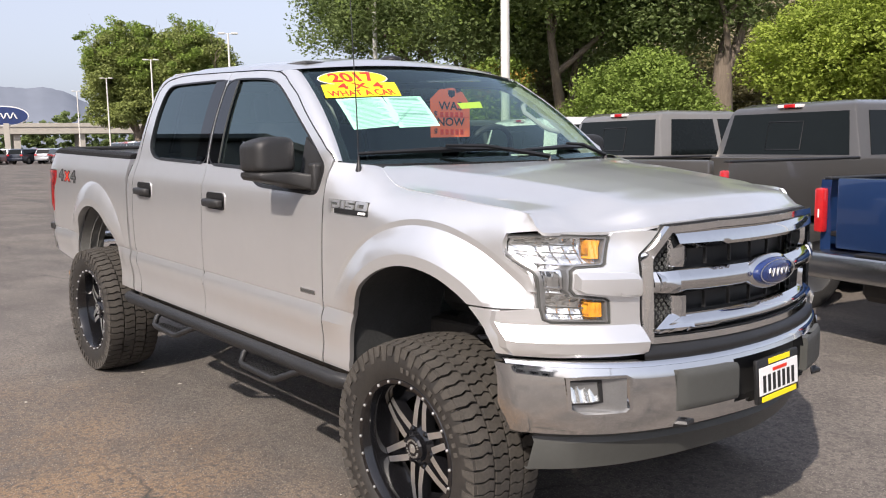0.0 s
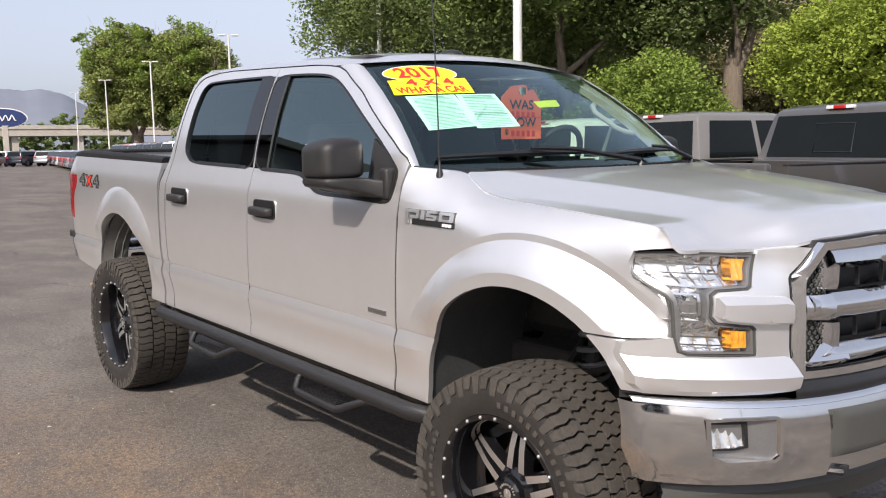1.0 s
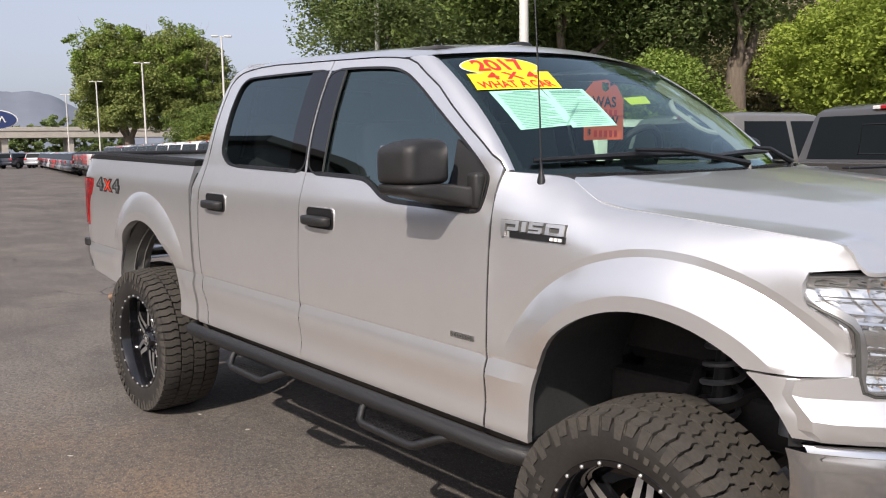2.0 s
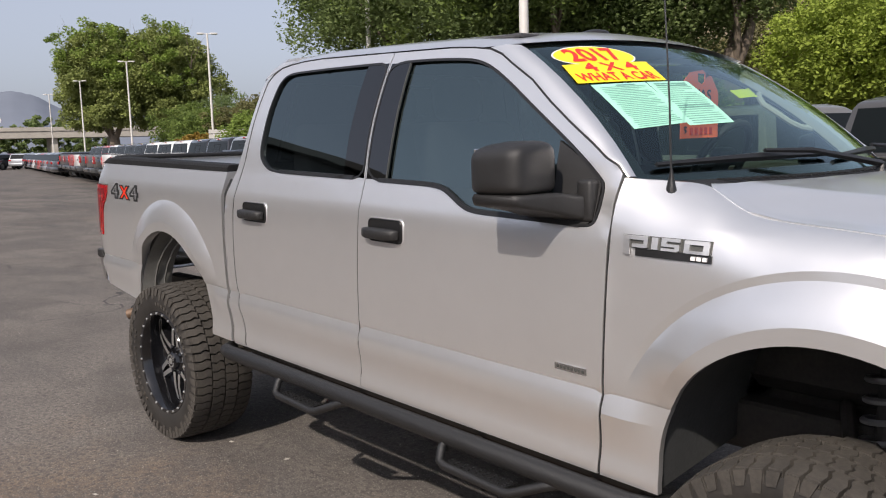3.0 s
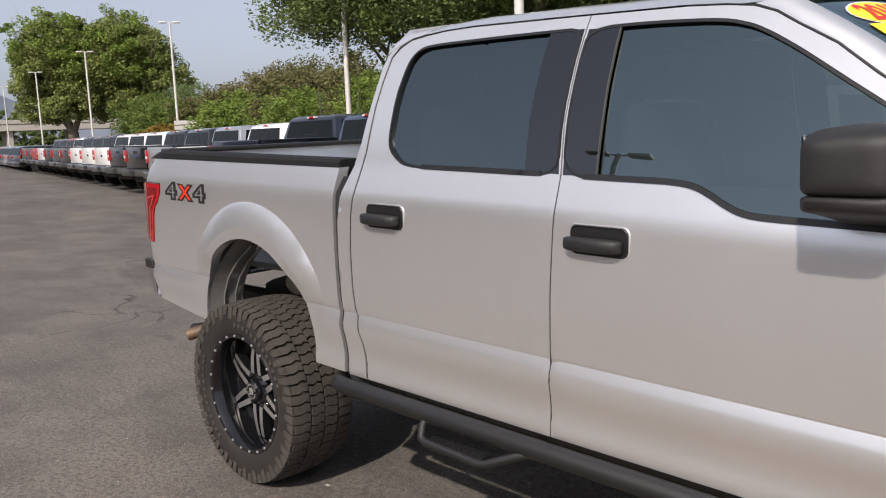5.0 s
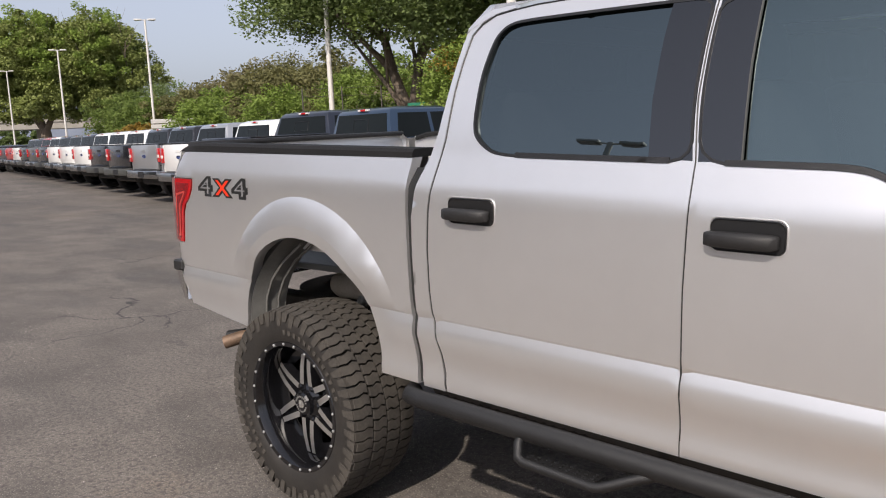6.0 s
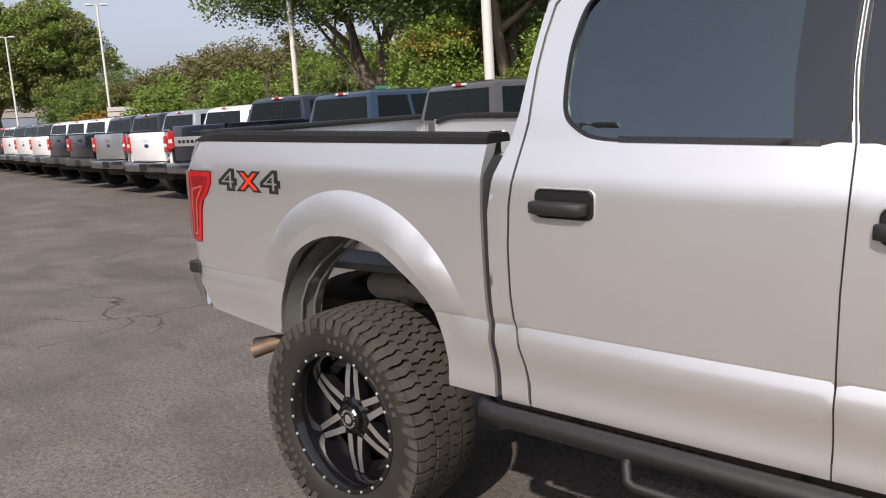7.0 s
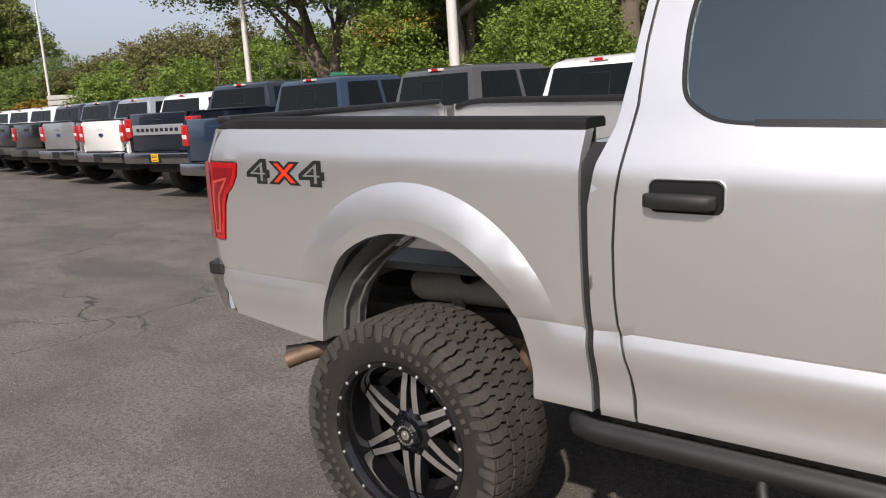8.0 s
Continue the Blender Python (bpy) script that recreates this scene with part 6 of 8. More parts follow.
part("antenna_base", bm, BLACK_TRIM, ant).location = (bx, by, bz)
bm = bmesh.new()
bmesh.ops.create_uvsphere(bm, u_segments=14, v_segments=8, radius=1)
bm.transform(Matrix.Translation(Vector(roof_point(-1.42, 0.05)) + Vector((0, 0, 0.006))) @ Matrix.Diagonal((0.075, 0.055, 0.022, 1)))
part("roof_antenna", bm, BLACK_TRIM, truck)


def letters(text, size, extrude=0.0, bold=0.0):
    """The text as a flat mesh, centred on the origin."""
    cu = bpy.data.curves.new("text", "FONT")
    cu.body, cu.size, cu.extrude, cu.offset = text, size, extrude, bold
    cu.align_x, cu.align_y = "CENTER", "CENTER"
    tmp = bpy.data.objects.new("text", cu)
    scene.collection.objects.link(tmp)
    dg = bpy.context.evaluated_depsgraph_get()
    me = bpy.data.meshes.new_from_object(tmp.evaluated_get(dg))
    bpy.data.objects.remove(tmp)
    bm = bmesh.new()
    bm.from_mesh(me)
    bpy.data.meshes.remove(me)
    bpy.data.curves.remove(cu)
    return bm


def side_text(name, text, size, x, s, mat, out, bold=0.0, stretch=1.0, shear=0.0):
    """Letters laid on the right-hand side of the body."""
    bm = letters(text, size, 0.0, bold)
    bmesh.ops.subdivide_edges(bm, edges=[e for e in bm.edges if e.calc_length() > 0.05], cuts=1)
    for v in bm.verts:
        px, ps = x + v.co.x * stretch + shear * v.co.y, s + v.co.y
        v.co = (px, -(half_width(px, ps) + out), zz(px, ps))
    return part(name, bm, mat, truck)


# bedside decal: dark outline, grey figures, red cross between them
for k, (ch, x) in enumerate((("4", -4.288), ("4", -3.990))):
    side_text("decal_figure", ch, 0.108, x, 1.287, INK_AND_SHADE_BLACK, 0.0012, 0.011, 1.9)
    side_text("decal_figure", ch, 0.108, x, 1.287, DECAL_GREY, 0.0022, -0.0015, 1.9)
side_text("decal_cross", "X", 0.10, -4.138, 1.285, INK_AND_SHADE_BLACK, 0.0014, 0.010, 1.6)
side_text("decal_cross", "X", 0.10, -4.138, 1.285, DECAL_RED, 0.0024, 0.0015, 1.6)


def side_bar(name, x0, x1, s0, s1, out, mat, parent, slant=0.0):
    o = [(x0, s0), (x1, s0), (x1 + slant, s1), (x0 + slant, s1)]
    return side_panel(name, o, -1, mat, (), 0.006, out, 0.05, parent=parent, gap=0, rows=[(s0 + s1) / 2])


# fender nameplate: plain chrome strokes on a dark plate
np_ = side_bar("nameplate", -0.508, -0.278, 1.296, 1.316, 0.005, BLACK_TRIM, truck)
side_bar("plate_shadow", -0.549, -0.281, 1.317, 1.353, 0.003, GREY_PLASTIC, np_)
for x0, x1, s0, s1 in ((-0.546, -0.526, 1.299, 1.350), (-0.546, -0.468, 1.341, 1.352), (-0.518, -0.476, 1.320, 1.330), (-0.481, -0.468, 1.322, 1.345), (-0.456, -0.436, 1.319, 1.351),
                       (-0.426, -0.370, 1.344, 1.352), (-0.426, -0.410, 1.334, 1.346), (-0.426, -0.372, 1.330, 1.337), (-0.385, -0.371, 1.321, 1.333), (-0.426, -0.376, 1.318, 1.325),
                       (-0.358, -0.342, 1.319, 1.351), (-0.355, -0.288, 1.342, 1.352), (-0.302, -0.285, 1.319, 1.349), (-0.355, -0.288, 1.318, 1.326)):
    side_bar("silver_stroke", x0, x1, s0, s1, 0.009, MILLED, np_)
for k in range(3):
    side_bar("white_bar", -0.335 + k * 0.017, -0.323 + k * 0.017, 1.301, 1.311, 0.0095, WHITE_PAPER, np_)
eb = side_bar("door_nameplate", -0.800, -0.678, 0.912, 0.932, 0.004, SATIN_CHROME, truck)
for k in range(8):
    side_bar("dark_bar", -0.792 + k * 0.0138, -0.784 + k * 0.0138, 0.917, 0.927, 0.0055, GREY_PLASTIC, eb)

# ---- stickers on and behind the windscreen ----
def on_glass(bm, mat, name, parent, off=0.002, label=""):
    """Carries a flat mesh in (u, v) onto the outside of the windscreen; u in the wide measure."""
    for v in bm.verts:
        u, w = v.co.x / 1.11, v.co.y
        v.co = wind(u, w) + wind_normal(u, w) * off
    return part(name, bm, mat, parent, label, smooth=False)


def quad_grid(c, nu=8, nv=4):
    """A fine grid between four (u, v) corners: bottom left, bottom right, top right, top left."""
    bm = bmesh.new()
    g = []
    for j in range(nv + 1):
        a, b = Vector(c[0]).lerp(Vector(c[3]), j / nv), Vector(c[1]).lerp(Vector(c[2]), j / nv)
        g.append([bm.verts.new((*a.lerp(b, i / nu), 0)) for i in range(nu + 1)])
    for A, B in zip(g, g[1:]):
        for i in range(nu):
            bm.faces.new((A[i], A[i + 1], B[i + 1], B[i]))
    return bm


def glass_text(text, u, v, height, stretch, mat, parent, name="sticker_text", bold=0.0, off=0.0034):
    bm = letters(text, 1.0, 0, bold)
    for w in bm.verts:
        w.co = (u + w.co.x * height * stretch, v + w.co.y * height, 0)
    return on_glass(bm, mat, name, parent, off)


ell = bmesh.new()
ring = [ell.verts.new((-0.765 + 0.272 * math.cos(a), 0.866 + 0.090 * math.sin(a), 0)) for a in (2 * math.pi * k / 48 for k in range(48))]
ell.faces.new(ring)
bmesh.ops.poke(ell, faces=ell.faces)
st = on_glass(ell, WHITE_PAPER, "year_sticker", ws, 0.0016, "yellow oval year sticker with red figures")
ell = bmesh.new()
ring = [ell.verts.new((-0.765 + 0.262 * math.cos(a), 0.866 + 0.083 * math.sin(a), 0)) for a in (2 * math.pi * k / 48 for k in range(48))]
ell.faces.new(ring)
bmesh.ops.poke(ell, faces=ell.faces)
on_glass(ell, YELLOW, "sticker_face", st, 0.0024)
glass_text("2017", -0.775, 0.868, 0.150, 1.15, SIGN_RED, st, "sticker_text", 0.03)
slg = on_glass(quad_grid([(-1.060, 0.645), (-0.525, 0.645), (-0.475, 0.803), (-1.040, 0.797)]), YELLOW, "slogan_sticker", ws, 0.0028, "yellow slogan sticker with red letters")
glass_text("4 X 4", -0.765, 0.762, 0.092, 1.6, SIGN_RED, slg, "sticker_text", 0.028, 0.0042)
glass_text("WHAT A CAR", -0.79, 0.684, 0.086, 0.88, SIGN_RED, slg, "sticker_text", 0.026, 0.0042)
for name, c in (("buyers_guide", [(-0.988, 0.316), (-0.692, 0.343), (-0.678, 0.636), (-1.002, 0.632)]), ("price_sheet", [(-0.710, 0.322), (-0.428, 0.332), (-0.381, 0.638), (-0.671, 0.636)])):
    sheet_ = on_glass(quad_grid(c), MINT, name, ws, 0.0012, "mint green printed sheet taped inside the windscreen")
    rng = random.Random(len(name))
    rowsn = 24 if name == "buyers_guide" else 20
    for k in range(rowsn):
        t = (k + 0.8) / (rowsn + 1)
        a, b = Vector(c[0]).lerp(Vector(c[3]), t), Vector(c[1]).lerp(Vector(c[2]), t)
        heavy = (name == "price_sheet" and k in (7, 8, 18, 19)) or k == 23
        h = 0.0042 if heavy else 0.0018
        l, r = 0.08 + rng.uniform(0, 0.04), 0.92 - (rng.uniform(0, 0.45) if k % 5 == 0 else rng.uniform(0, 0.05))
        if k == 23:
            l, r = 0.4, 0.75
        p, q = a.lerp(b, l), a.lerp(b, r)
        on_glass(quad_grid([(p.x, p.y - h), (q.x, q.y - h), (q.x, q.y + h), (p.x, p.y + h)], 4, 1), INK, "print_line", sheet_, 0.0022)
on_glass(quad_grid([(-0.125, 0.512), (0.090, 0.530), (0.135, 0.600), (-0.112, 0.574)]), LIME, "lime_card", ws, -0.004, "lime yellow card behind the windscreen")
# price tag hanging from the inside mirror
bm = sheet([(-0.095, 1.610), (0.185, 1.612), (0.185, 1.79), (0.135, 1.85), (0.06, 1.874), (-0.03, 1.862), (-0.095, 1.81)], lambda u, v: (-0.914, u, v), 0.002, [[(0.03, 1.83), (0.055, 1.82), (0.08, 1.83), (0.08, 1.86), (0.03, 1.86)]], 0.05, inward=(-1, 0, 0))
tag = part("price_tag", bm, RED_CARD, truck, "fluorescent red price tag hanging from the inside mirror")
for text, z, size in (("WAS", 1.775, 0.062), ("NOW", 1.690, 0.060)):
    bm = letters(text, size, 0, 0.001)
    for v in bm.verts:
        v.co = (-0.912, 0.045 + v.co.x * 1.25, z + v.co.y)
    part("tag_text", bm, INK_AND_SHADE_BLACK, tag)
for z in (1.732, 1.640):
    bm = letters("$", 0.045, 0, 0.0006)
    for v in bm.verts:
        v.co = (-0.912, -0.062 + v.co.x * 1.2, z + v.co.y)
    part("tag_text", bm, INK_AND_SHADE_BLACK, tag)
    for k in range(5):
        part("price_bar", soft_box((-0.9128, -0.03 + k * 0.036, z - 0.016), (-0.912, -0.008 + k * 0.036, z + 0.012), 0.0003, 1), DECAL_RED, tag)
part("tag_rule", soft_box((-0.9128, -0.09, 1.716), (-0.912, 0.18, 1.7185), 0.0003, 1), DECAL_RED, tag)

# ---- ground ----
def asphalt():
    """Worn asphalt: light grit in a grey binder, brown wash stains, dark patches and fine cracks."""
    m = bpy.data.materials.new("asphalt")
    m.use_nodes = True
    n, l = m.node_tree.nodes, m.node_tree.links
    b = n["Principled BSDF"]
    co = n.new("ShaderNodeTexCoord").outputs["Object"]

    def noise_at(s, detail=5.0, rough=0.55, stretch=None):
        t = n.new("ShaderNodeTexNoise")
        t.inputs["Scale"].default_value, t.inputs["Detail"].default_value, t.inputs["Roughness"].default_value = s, detail, rough
        src = co
        if stretch:
            mp = n.new("ShaderNodeMapping")
            mp.inputs["Scale"].default_value = stretch
            mp.inputs["Rotation"].default_value = (0, 0, 0.5)
            l.new(co, mp.inputs[0])
            src = mp.outputs[0]
        l.new(src, t.inputs["Vector"])
        return t.outputs[0]

    def ramp(src, lo, hi):
        r = n.new("ShaderNodeMapRange")
        r.inputs[1].default_value, r.inputs[2].default_value = lo, hi
        l.new(src, r.inputs[0])
        return r.outputs[0]

    def mixed(a, c, fac):
        mx = n.new("ShaderNodeMix")
        mx.data_type = "RGBA"
        l.new(fac, mx.inputs[0])
        for k, v in ((6, a), (7, c)):
            if isinstance(v, tuple):
                mx.inputs[k].default_value = (*v, 1)
            else:
                l.new(v, mx.inputs[k])
        return mx.outputs[2]

    base = mixed((0.130, 0.115, 0.103), (0.205, 0.180, 0.157), ramp(noise_at(0.45), 0.38, 0.62))
    base = mixed(base, (0.185, 0.148, 0.115), ramp(noise_at(0.33, 4, 0.6, (1.0, 0.55, 1)), 0.52, 0.76))
    base = mixed(base, (0.085, 0.080, 0.076), ramp(noise_at(0.6, 6, 0.65, (0.35, 1.3, 1)), 0.50, 0.64))
    # a brown wash dried on the ground along the truck's side, with a ragged edge
    off = n.new("ShaderNodeVectorMath")
    off.operation = "SUBTRACT"
    l.new(co, off.inputs[0])
    off.inputs[1].default_value = (-1.2, -1.9, 0)
    sq = n.new("ShaderNodeVectorMath")
    sq.operation = "MULTIPLY"
    l.new(off.outputs[0], sq.inputs[0])
    sq.inputs[1].default_value = (0.36, 0.95, 0)
    far = n.new("ShaderNodeVectorMath")
    far.operation = "LENGTH"
    l.new(sq.outputs[0], far.inputs[0])
    rag = n.new("ShaderNodeMath")
    rag.operation = "MULTIPLY_ADD"
    l.new(noise_at(1.1, 6, 0.65), rag.inputs[0])
    rag.inputs[1].default_value = -1.6
    l.new(far.outputs["Value"], rag.inputs[2])
    wash = n.new("ShaderNodeMath")
    wash.operation = "MULTIPLY"
    l.new(ramp(rag.outputs[0], 0.35, -0.45), wash.inputs[0])
    wash.inputs[1].default_value = 0.92
    base = mixed(base, (0.215, 0.142, 0.084), wash.outputs[0])
    base = mixed(base, (0.100, 0.088, 0.078), ramp(noise_at(1.3, 7, 0.7), 0.47, 0.68))
    base = mixed(base, (0.072, 0.065, 0.060), ramp(noise_at(38, 3), 0.44, 0.70))
    base = mixed(base, (0.060, 0.055, 0.051), ramp(noise_at(130, 2), 0.50, 0.70))
    grit = n.new("ShaderNodeTexVoronoi")
    grit.inputs["Scale"].default_value = 85
    l.new(co, grit.inputs["Vector"])
    base = mixed(base, (0.36, 0.335, 0.30), ramp(grit.outputs[0], 0.26, 0.08))
    grit2 = n.new("ShaderNodeTexVoronoi")
    grit2.inputs["Scale"].default_value = 16
    l.new(co, grit2.inputs["Vector"])
    base = mixed(base, (0.36, 0.34, 0.31), ramp(grit2.outputs[0], 0.045, 0.03))
    crack = n.new("ShaderNodeTexVoronoi")
    crack.feature = "DISTANCE_TO_EDGE"
    crack.inputs["Scale"].default_value = 0.42
    wob = n.new("ShaderNodeMix")
    wob.data_type = "VECTOR"
    wob.inputs[0].default_value = 0.12
    l.new(co, wob.inputs[4])
    nz = n.new("ShaderNodeTexNoise")
    nz.inputs["Scale"].default_value = 1.6
    nz.inputs["Detail"].default_value = 6
    l.new(co, nz.inputs["Vector"])
    sc = n.new("ShaderNodeVectorMath")
    sc.operation = "MULTIPLY_ADD"
    l.new(nz.outputs["Color"], sc.inputs[0])
    sc.inputs[1].default_value = (8, 8, 0)
    l.new(co, sc.inputs[2])
    l.new(sc.outputs[0], wob.inputs[5])
    l.new(wob.outputs[1], crack.inputs["Vector"])
    gate_ = n.new("ShaderNodeMath")
    gate_.operation = "MULTIPLY"
    l.new(ramp(crack.outputs[0], 0.007, 0.002), gate_.inputs[0])
    l.new(ramp(noise_at(0.3, 3), 0.48, 0.60), gate_.inputs[1])
    base = mixed(base, (0.045, 0.043, 0.041), gate_.outputs[0])
    l.new(base, b.inputs["Base Color"])
    b.inputs["Roughness"].default_value = 0.88
    b.inputs["Specular IOR Level"].default_value = 0.35
    bp = n.new("ShaderNodeBump")
    bp.inputs["Distance"].default_value = 0.002
    l.new(grit.outputs[0], bp.inputs["Height"])
    l.new(bp.outputs[0], b.inputs["Normal"])
    return m


ASPHALT = asphalt()
xs = sorted(set([round(v, 3) for v in np.concatenate([np.arange(-14, 8.01, 0.5), -14 - np.geomspace(1, 1800, 26), 8 + np.geomspace(1, 1800, 22)])]))
ys = sorted(set([round(v, 3) for v in np.concatenate([np.arange(-6, 7.01, 0.5), -6 - np.geomspace(1, 1800, 22), 7 + np.geomspace(1, 1800, 24)])]))
gv = [(x, y, lot(x, y)) for x in xs for y in ys]
gf = [(i * len(ys) + j, (i + 1) * len(ys) + j, (i + 1) * len(ys) + j + 1, i * len(ys) + j + 1) for i in range(len(xs) - 1) for j in range(len(ys) - 1)]
tagged(new("ground", mesh_from("ground", gv, gf, ASPHALT)), "worn grey asphalt lot with brown stains and cracks", "ground", kind="structure")

# loose grit and chips lying about
rng = random.Random(11)
pv, pf = [], []
for k in range(260):
    x, y = rng.uniform(-9, 1.5), rng.uniform(-2.9, 0.4)
    r = rng.choice((0.003, 0.0035, 0.004, 0.005)) * (1.6 if rng.random() < 0.03 else 1)
    b0 = len(pv)
    a = rng.uniform(0, 6.28)
    for i in range(4):
        pv.append((x + r * rng.uniform(0.7, 1.3) * math.cos(a + i * 1.57), y + r * rng.uniform(0.7, 1.3) * math.sin(a + i * 1.57), lot(x, y)))
    pv.append((x, y, lot(x, y) + r * 0.8))
    pf += [(b0, b0 + 1, b0 + 4), (b0 + 1, b0 + 2, b0 + 4), (b0 + 2, b0 + 3, b0 + 4), (b0 + 3, b0, b0 + 4)]
GRIT = shader("pale_grit", (0.38, 0.35, 0.31), 0.8, vary=0.4, scale=50, island=1.0)
tagged(new("loose_grit", mesh_from("loose_grit", pv, pf, GRIT, False)), "scattered pale grit on the asphalt", "grit", kind="stuff")
for x, y, a in ((-3.144, -1.611, 20), (-2.86, -0.72, 60), (-3.30, -0.80, 10), (-14.08, 3.15, 30)):
    bm = bmesh.new()
    v = [bm.verts.new(p) for p in ((-0.05, -0.02, 0.0), (0.04, -0.03, 0.0), (0.06, 0.02, 0.0), (-0.03, 0.025, 0.0), (0.0, 0.0, 0.016))]
    for f in ((0, 1, 4), (1, 2, 4), (2, 3, 4), (3, 0, 4)):
        bm.faces.new([v[i] for i in f])
    leaf = part("dry_leaf", bm, GRIT, smooth=False)
    leaf.matrix_basis = pose(x, y, lot(x, y) + 0.001, 0, 0, a) @ Matrix.Scale(0.32, 4)
    tagged(leaf, "small pale dry leaf lying on the asphalt", "leaf", "litter")


# ---- parked pickups ----
def paint(name, color, metal=0.3, rough=0.3):
    return shader(name, color, rough, metal, coat=0.9, vary=0.06, scale=2)


PAINTS = {
    "white": paint("white_paint", (0.78, 0.78, 0.77), 0.0), "black": paint("black_paint", (0.012, 0.012, 0.014), 0.0, 0.2), "silver": paint("silver_paint", (0.42, 0.43, 0.45), 0.6),
    "grey": paint("dark_grey_paint", (0.078, 0.074, 0.070), 0.3), "blue": paint("dark_blue_paint", (0.010, 0.030, 0.095), 0.2), "red": paint("red_paint", (0.42, 0.02, 0.015), 0.1),
    "stone": paint("stone_grey_paint", (0.19, 0.18, 0.165), 0.4), "navy": paint("navy_paint", (0.012, 0.016, 0.028), 0.2), "lightblue": paint("slate_blue_paint", (0.022, 0.045, 0.085), 0.4),
}
DARK_PANE = shader("dark_parked_glass", (0.006, 0.008, 0.008), 0.05, spec=0.18, vary=0.2, scale=2)
GATE_AMBER = shader("amber_card", (0.72, 0.40, 0.02), 0.5, vary=0.1, scale=12)
GATE_TRIM = shader("satin_grey_gate_trim", (0.30, 0.31, 0.33), 0.45, 0.2, vary=0.1, scale=6)
STEEL = shader("grey_bumper_chrome", (0.50, 0.50, 0.49), 0.22, 1.0, vary=0.1, scale=4)
ALLOY = shader("cast_alloy", (0.35, 0.35, 0.35), 0.35, 0.9, vary=0.15, scale=12)
FAR_TYRE = shader("parked_tyre_rubber", (0.028, 0.027, 0.026), 0.8, vary=0.3, scale=14)
LAMP_RED = shader("parked_lamp_red", (0.42, 0.014, 0.016), 0.2, coat=1.0, vary=0.2, scale=20)
LAMP_WHITE = shader("parked_lamp_clear", (0.68, 0.64, 0.62), 0.2, coat=1.0, vary=0.1)


def loft(sections, mat, name, parent, bevel=0.0, angle=40, caps=True):
    """Skins rings of equal length, each ring closed."""
    bm = bmesh.new()
    rings = [[bm.verts.new(p) for p in s] for s in sections]
    for A, B in zip(rings, rings[1:]):
        for i in range(len(A)):
            bm.faces.new((A[i], A[(i + 1) % len(A)], B[(i + 1) % len(B)], B[i]))
    if caps:
        bm.faces.new(rings[0][::-1])
        bm.faces.new(rings[-1])
    if bevel:
        bmesh.ops.recalc_face_normals(bm, faces=bm.faces)
        bmesh.ops.bevel(bm, geom=[e for e in bm.edges if e.calc_face_angle(0) > radians(25)], offset=bevel, segments=2, affect="EDGES", profile=0.5)
    return part(name, bm, mat, parent, angle=angle)


def arch_profile(z_low, z_top, x0, x1, wheels, r, n=12):
    """A side outline with round wheel openings, from the rear foot along the bottom and back over the top."""
    pts = [(x0, z_top), (x0, z_low + 0.12)]
    for wx, wz in wheels:
        half = math.sqrt(max(0.0, r * r - (z_low - wz) ** 2))
        pts.append((wx - half, z_low))
        a0 = math.atan2(z_low - wz, -half)
        a1 = math.atan2(z_low - wz, half)
        if a0 < 0:
            a0 += 2 * math.pi
        for k in range(1, n):
            a = a0 + (a1 - a0) * k / n
            pts.append((wx + r * math.cos(a), wz + r * math.sin(a)))
        pts.append((wx + half, z_low))
    pts += [(x1, z_low + 0.10), (x1, z_top)]
    return pts


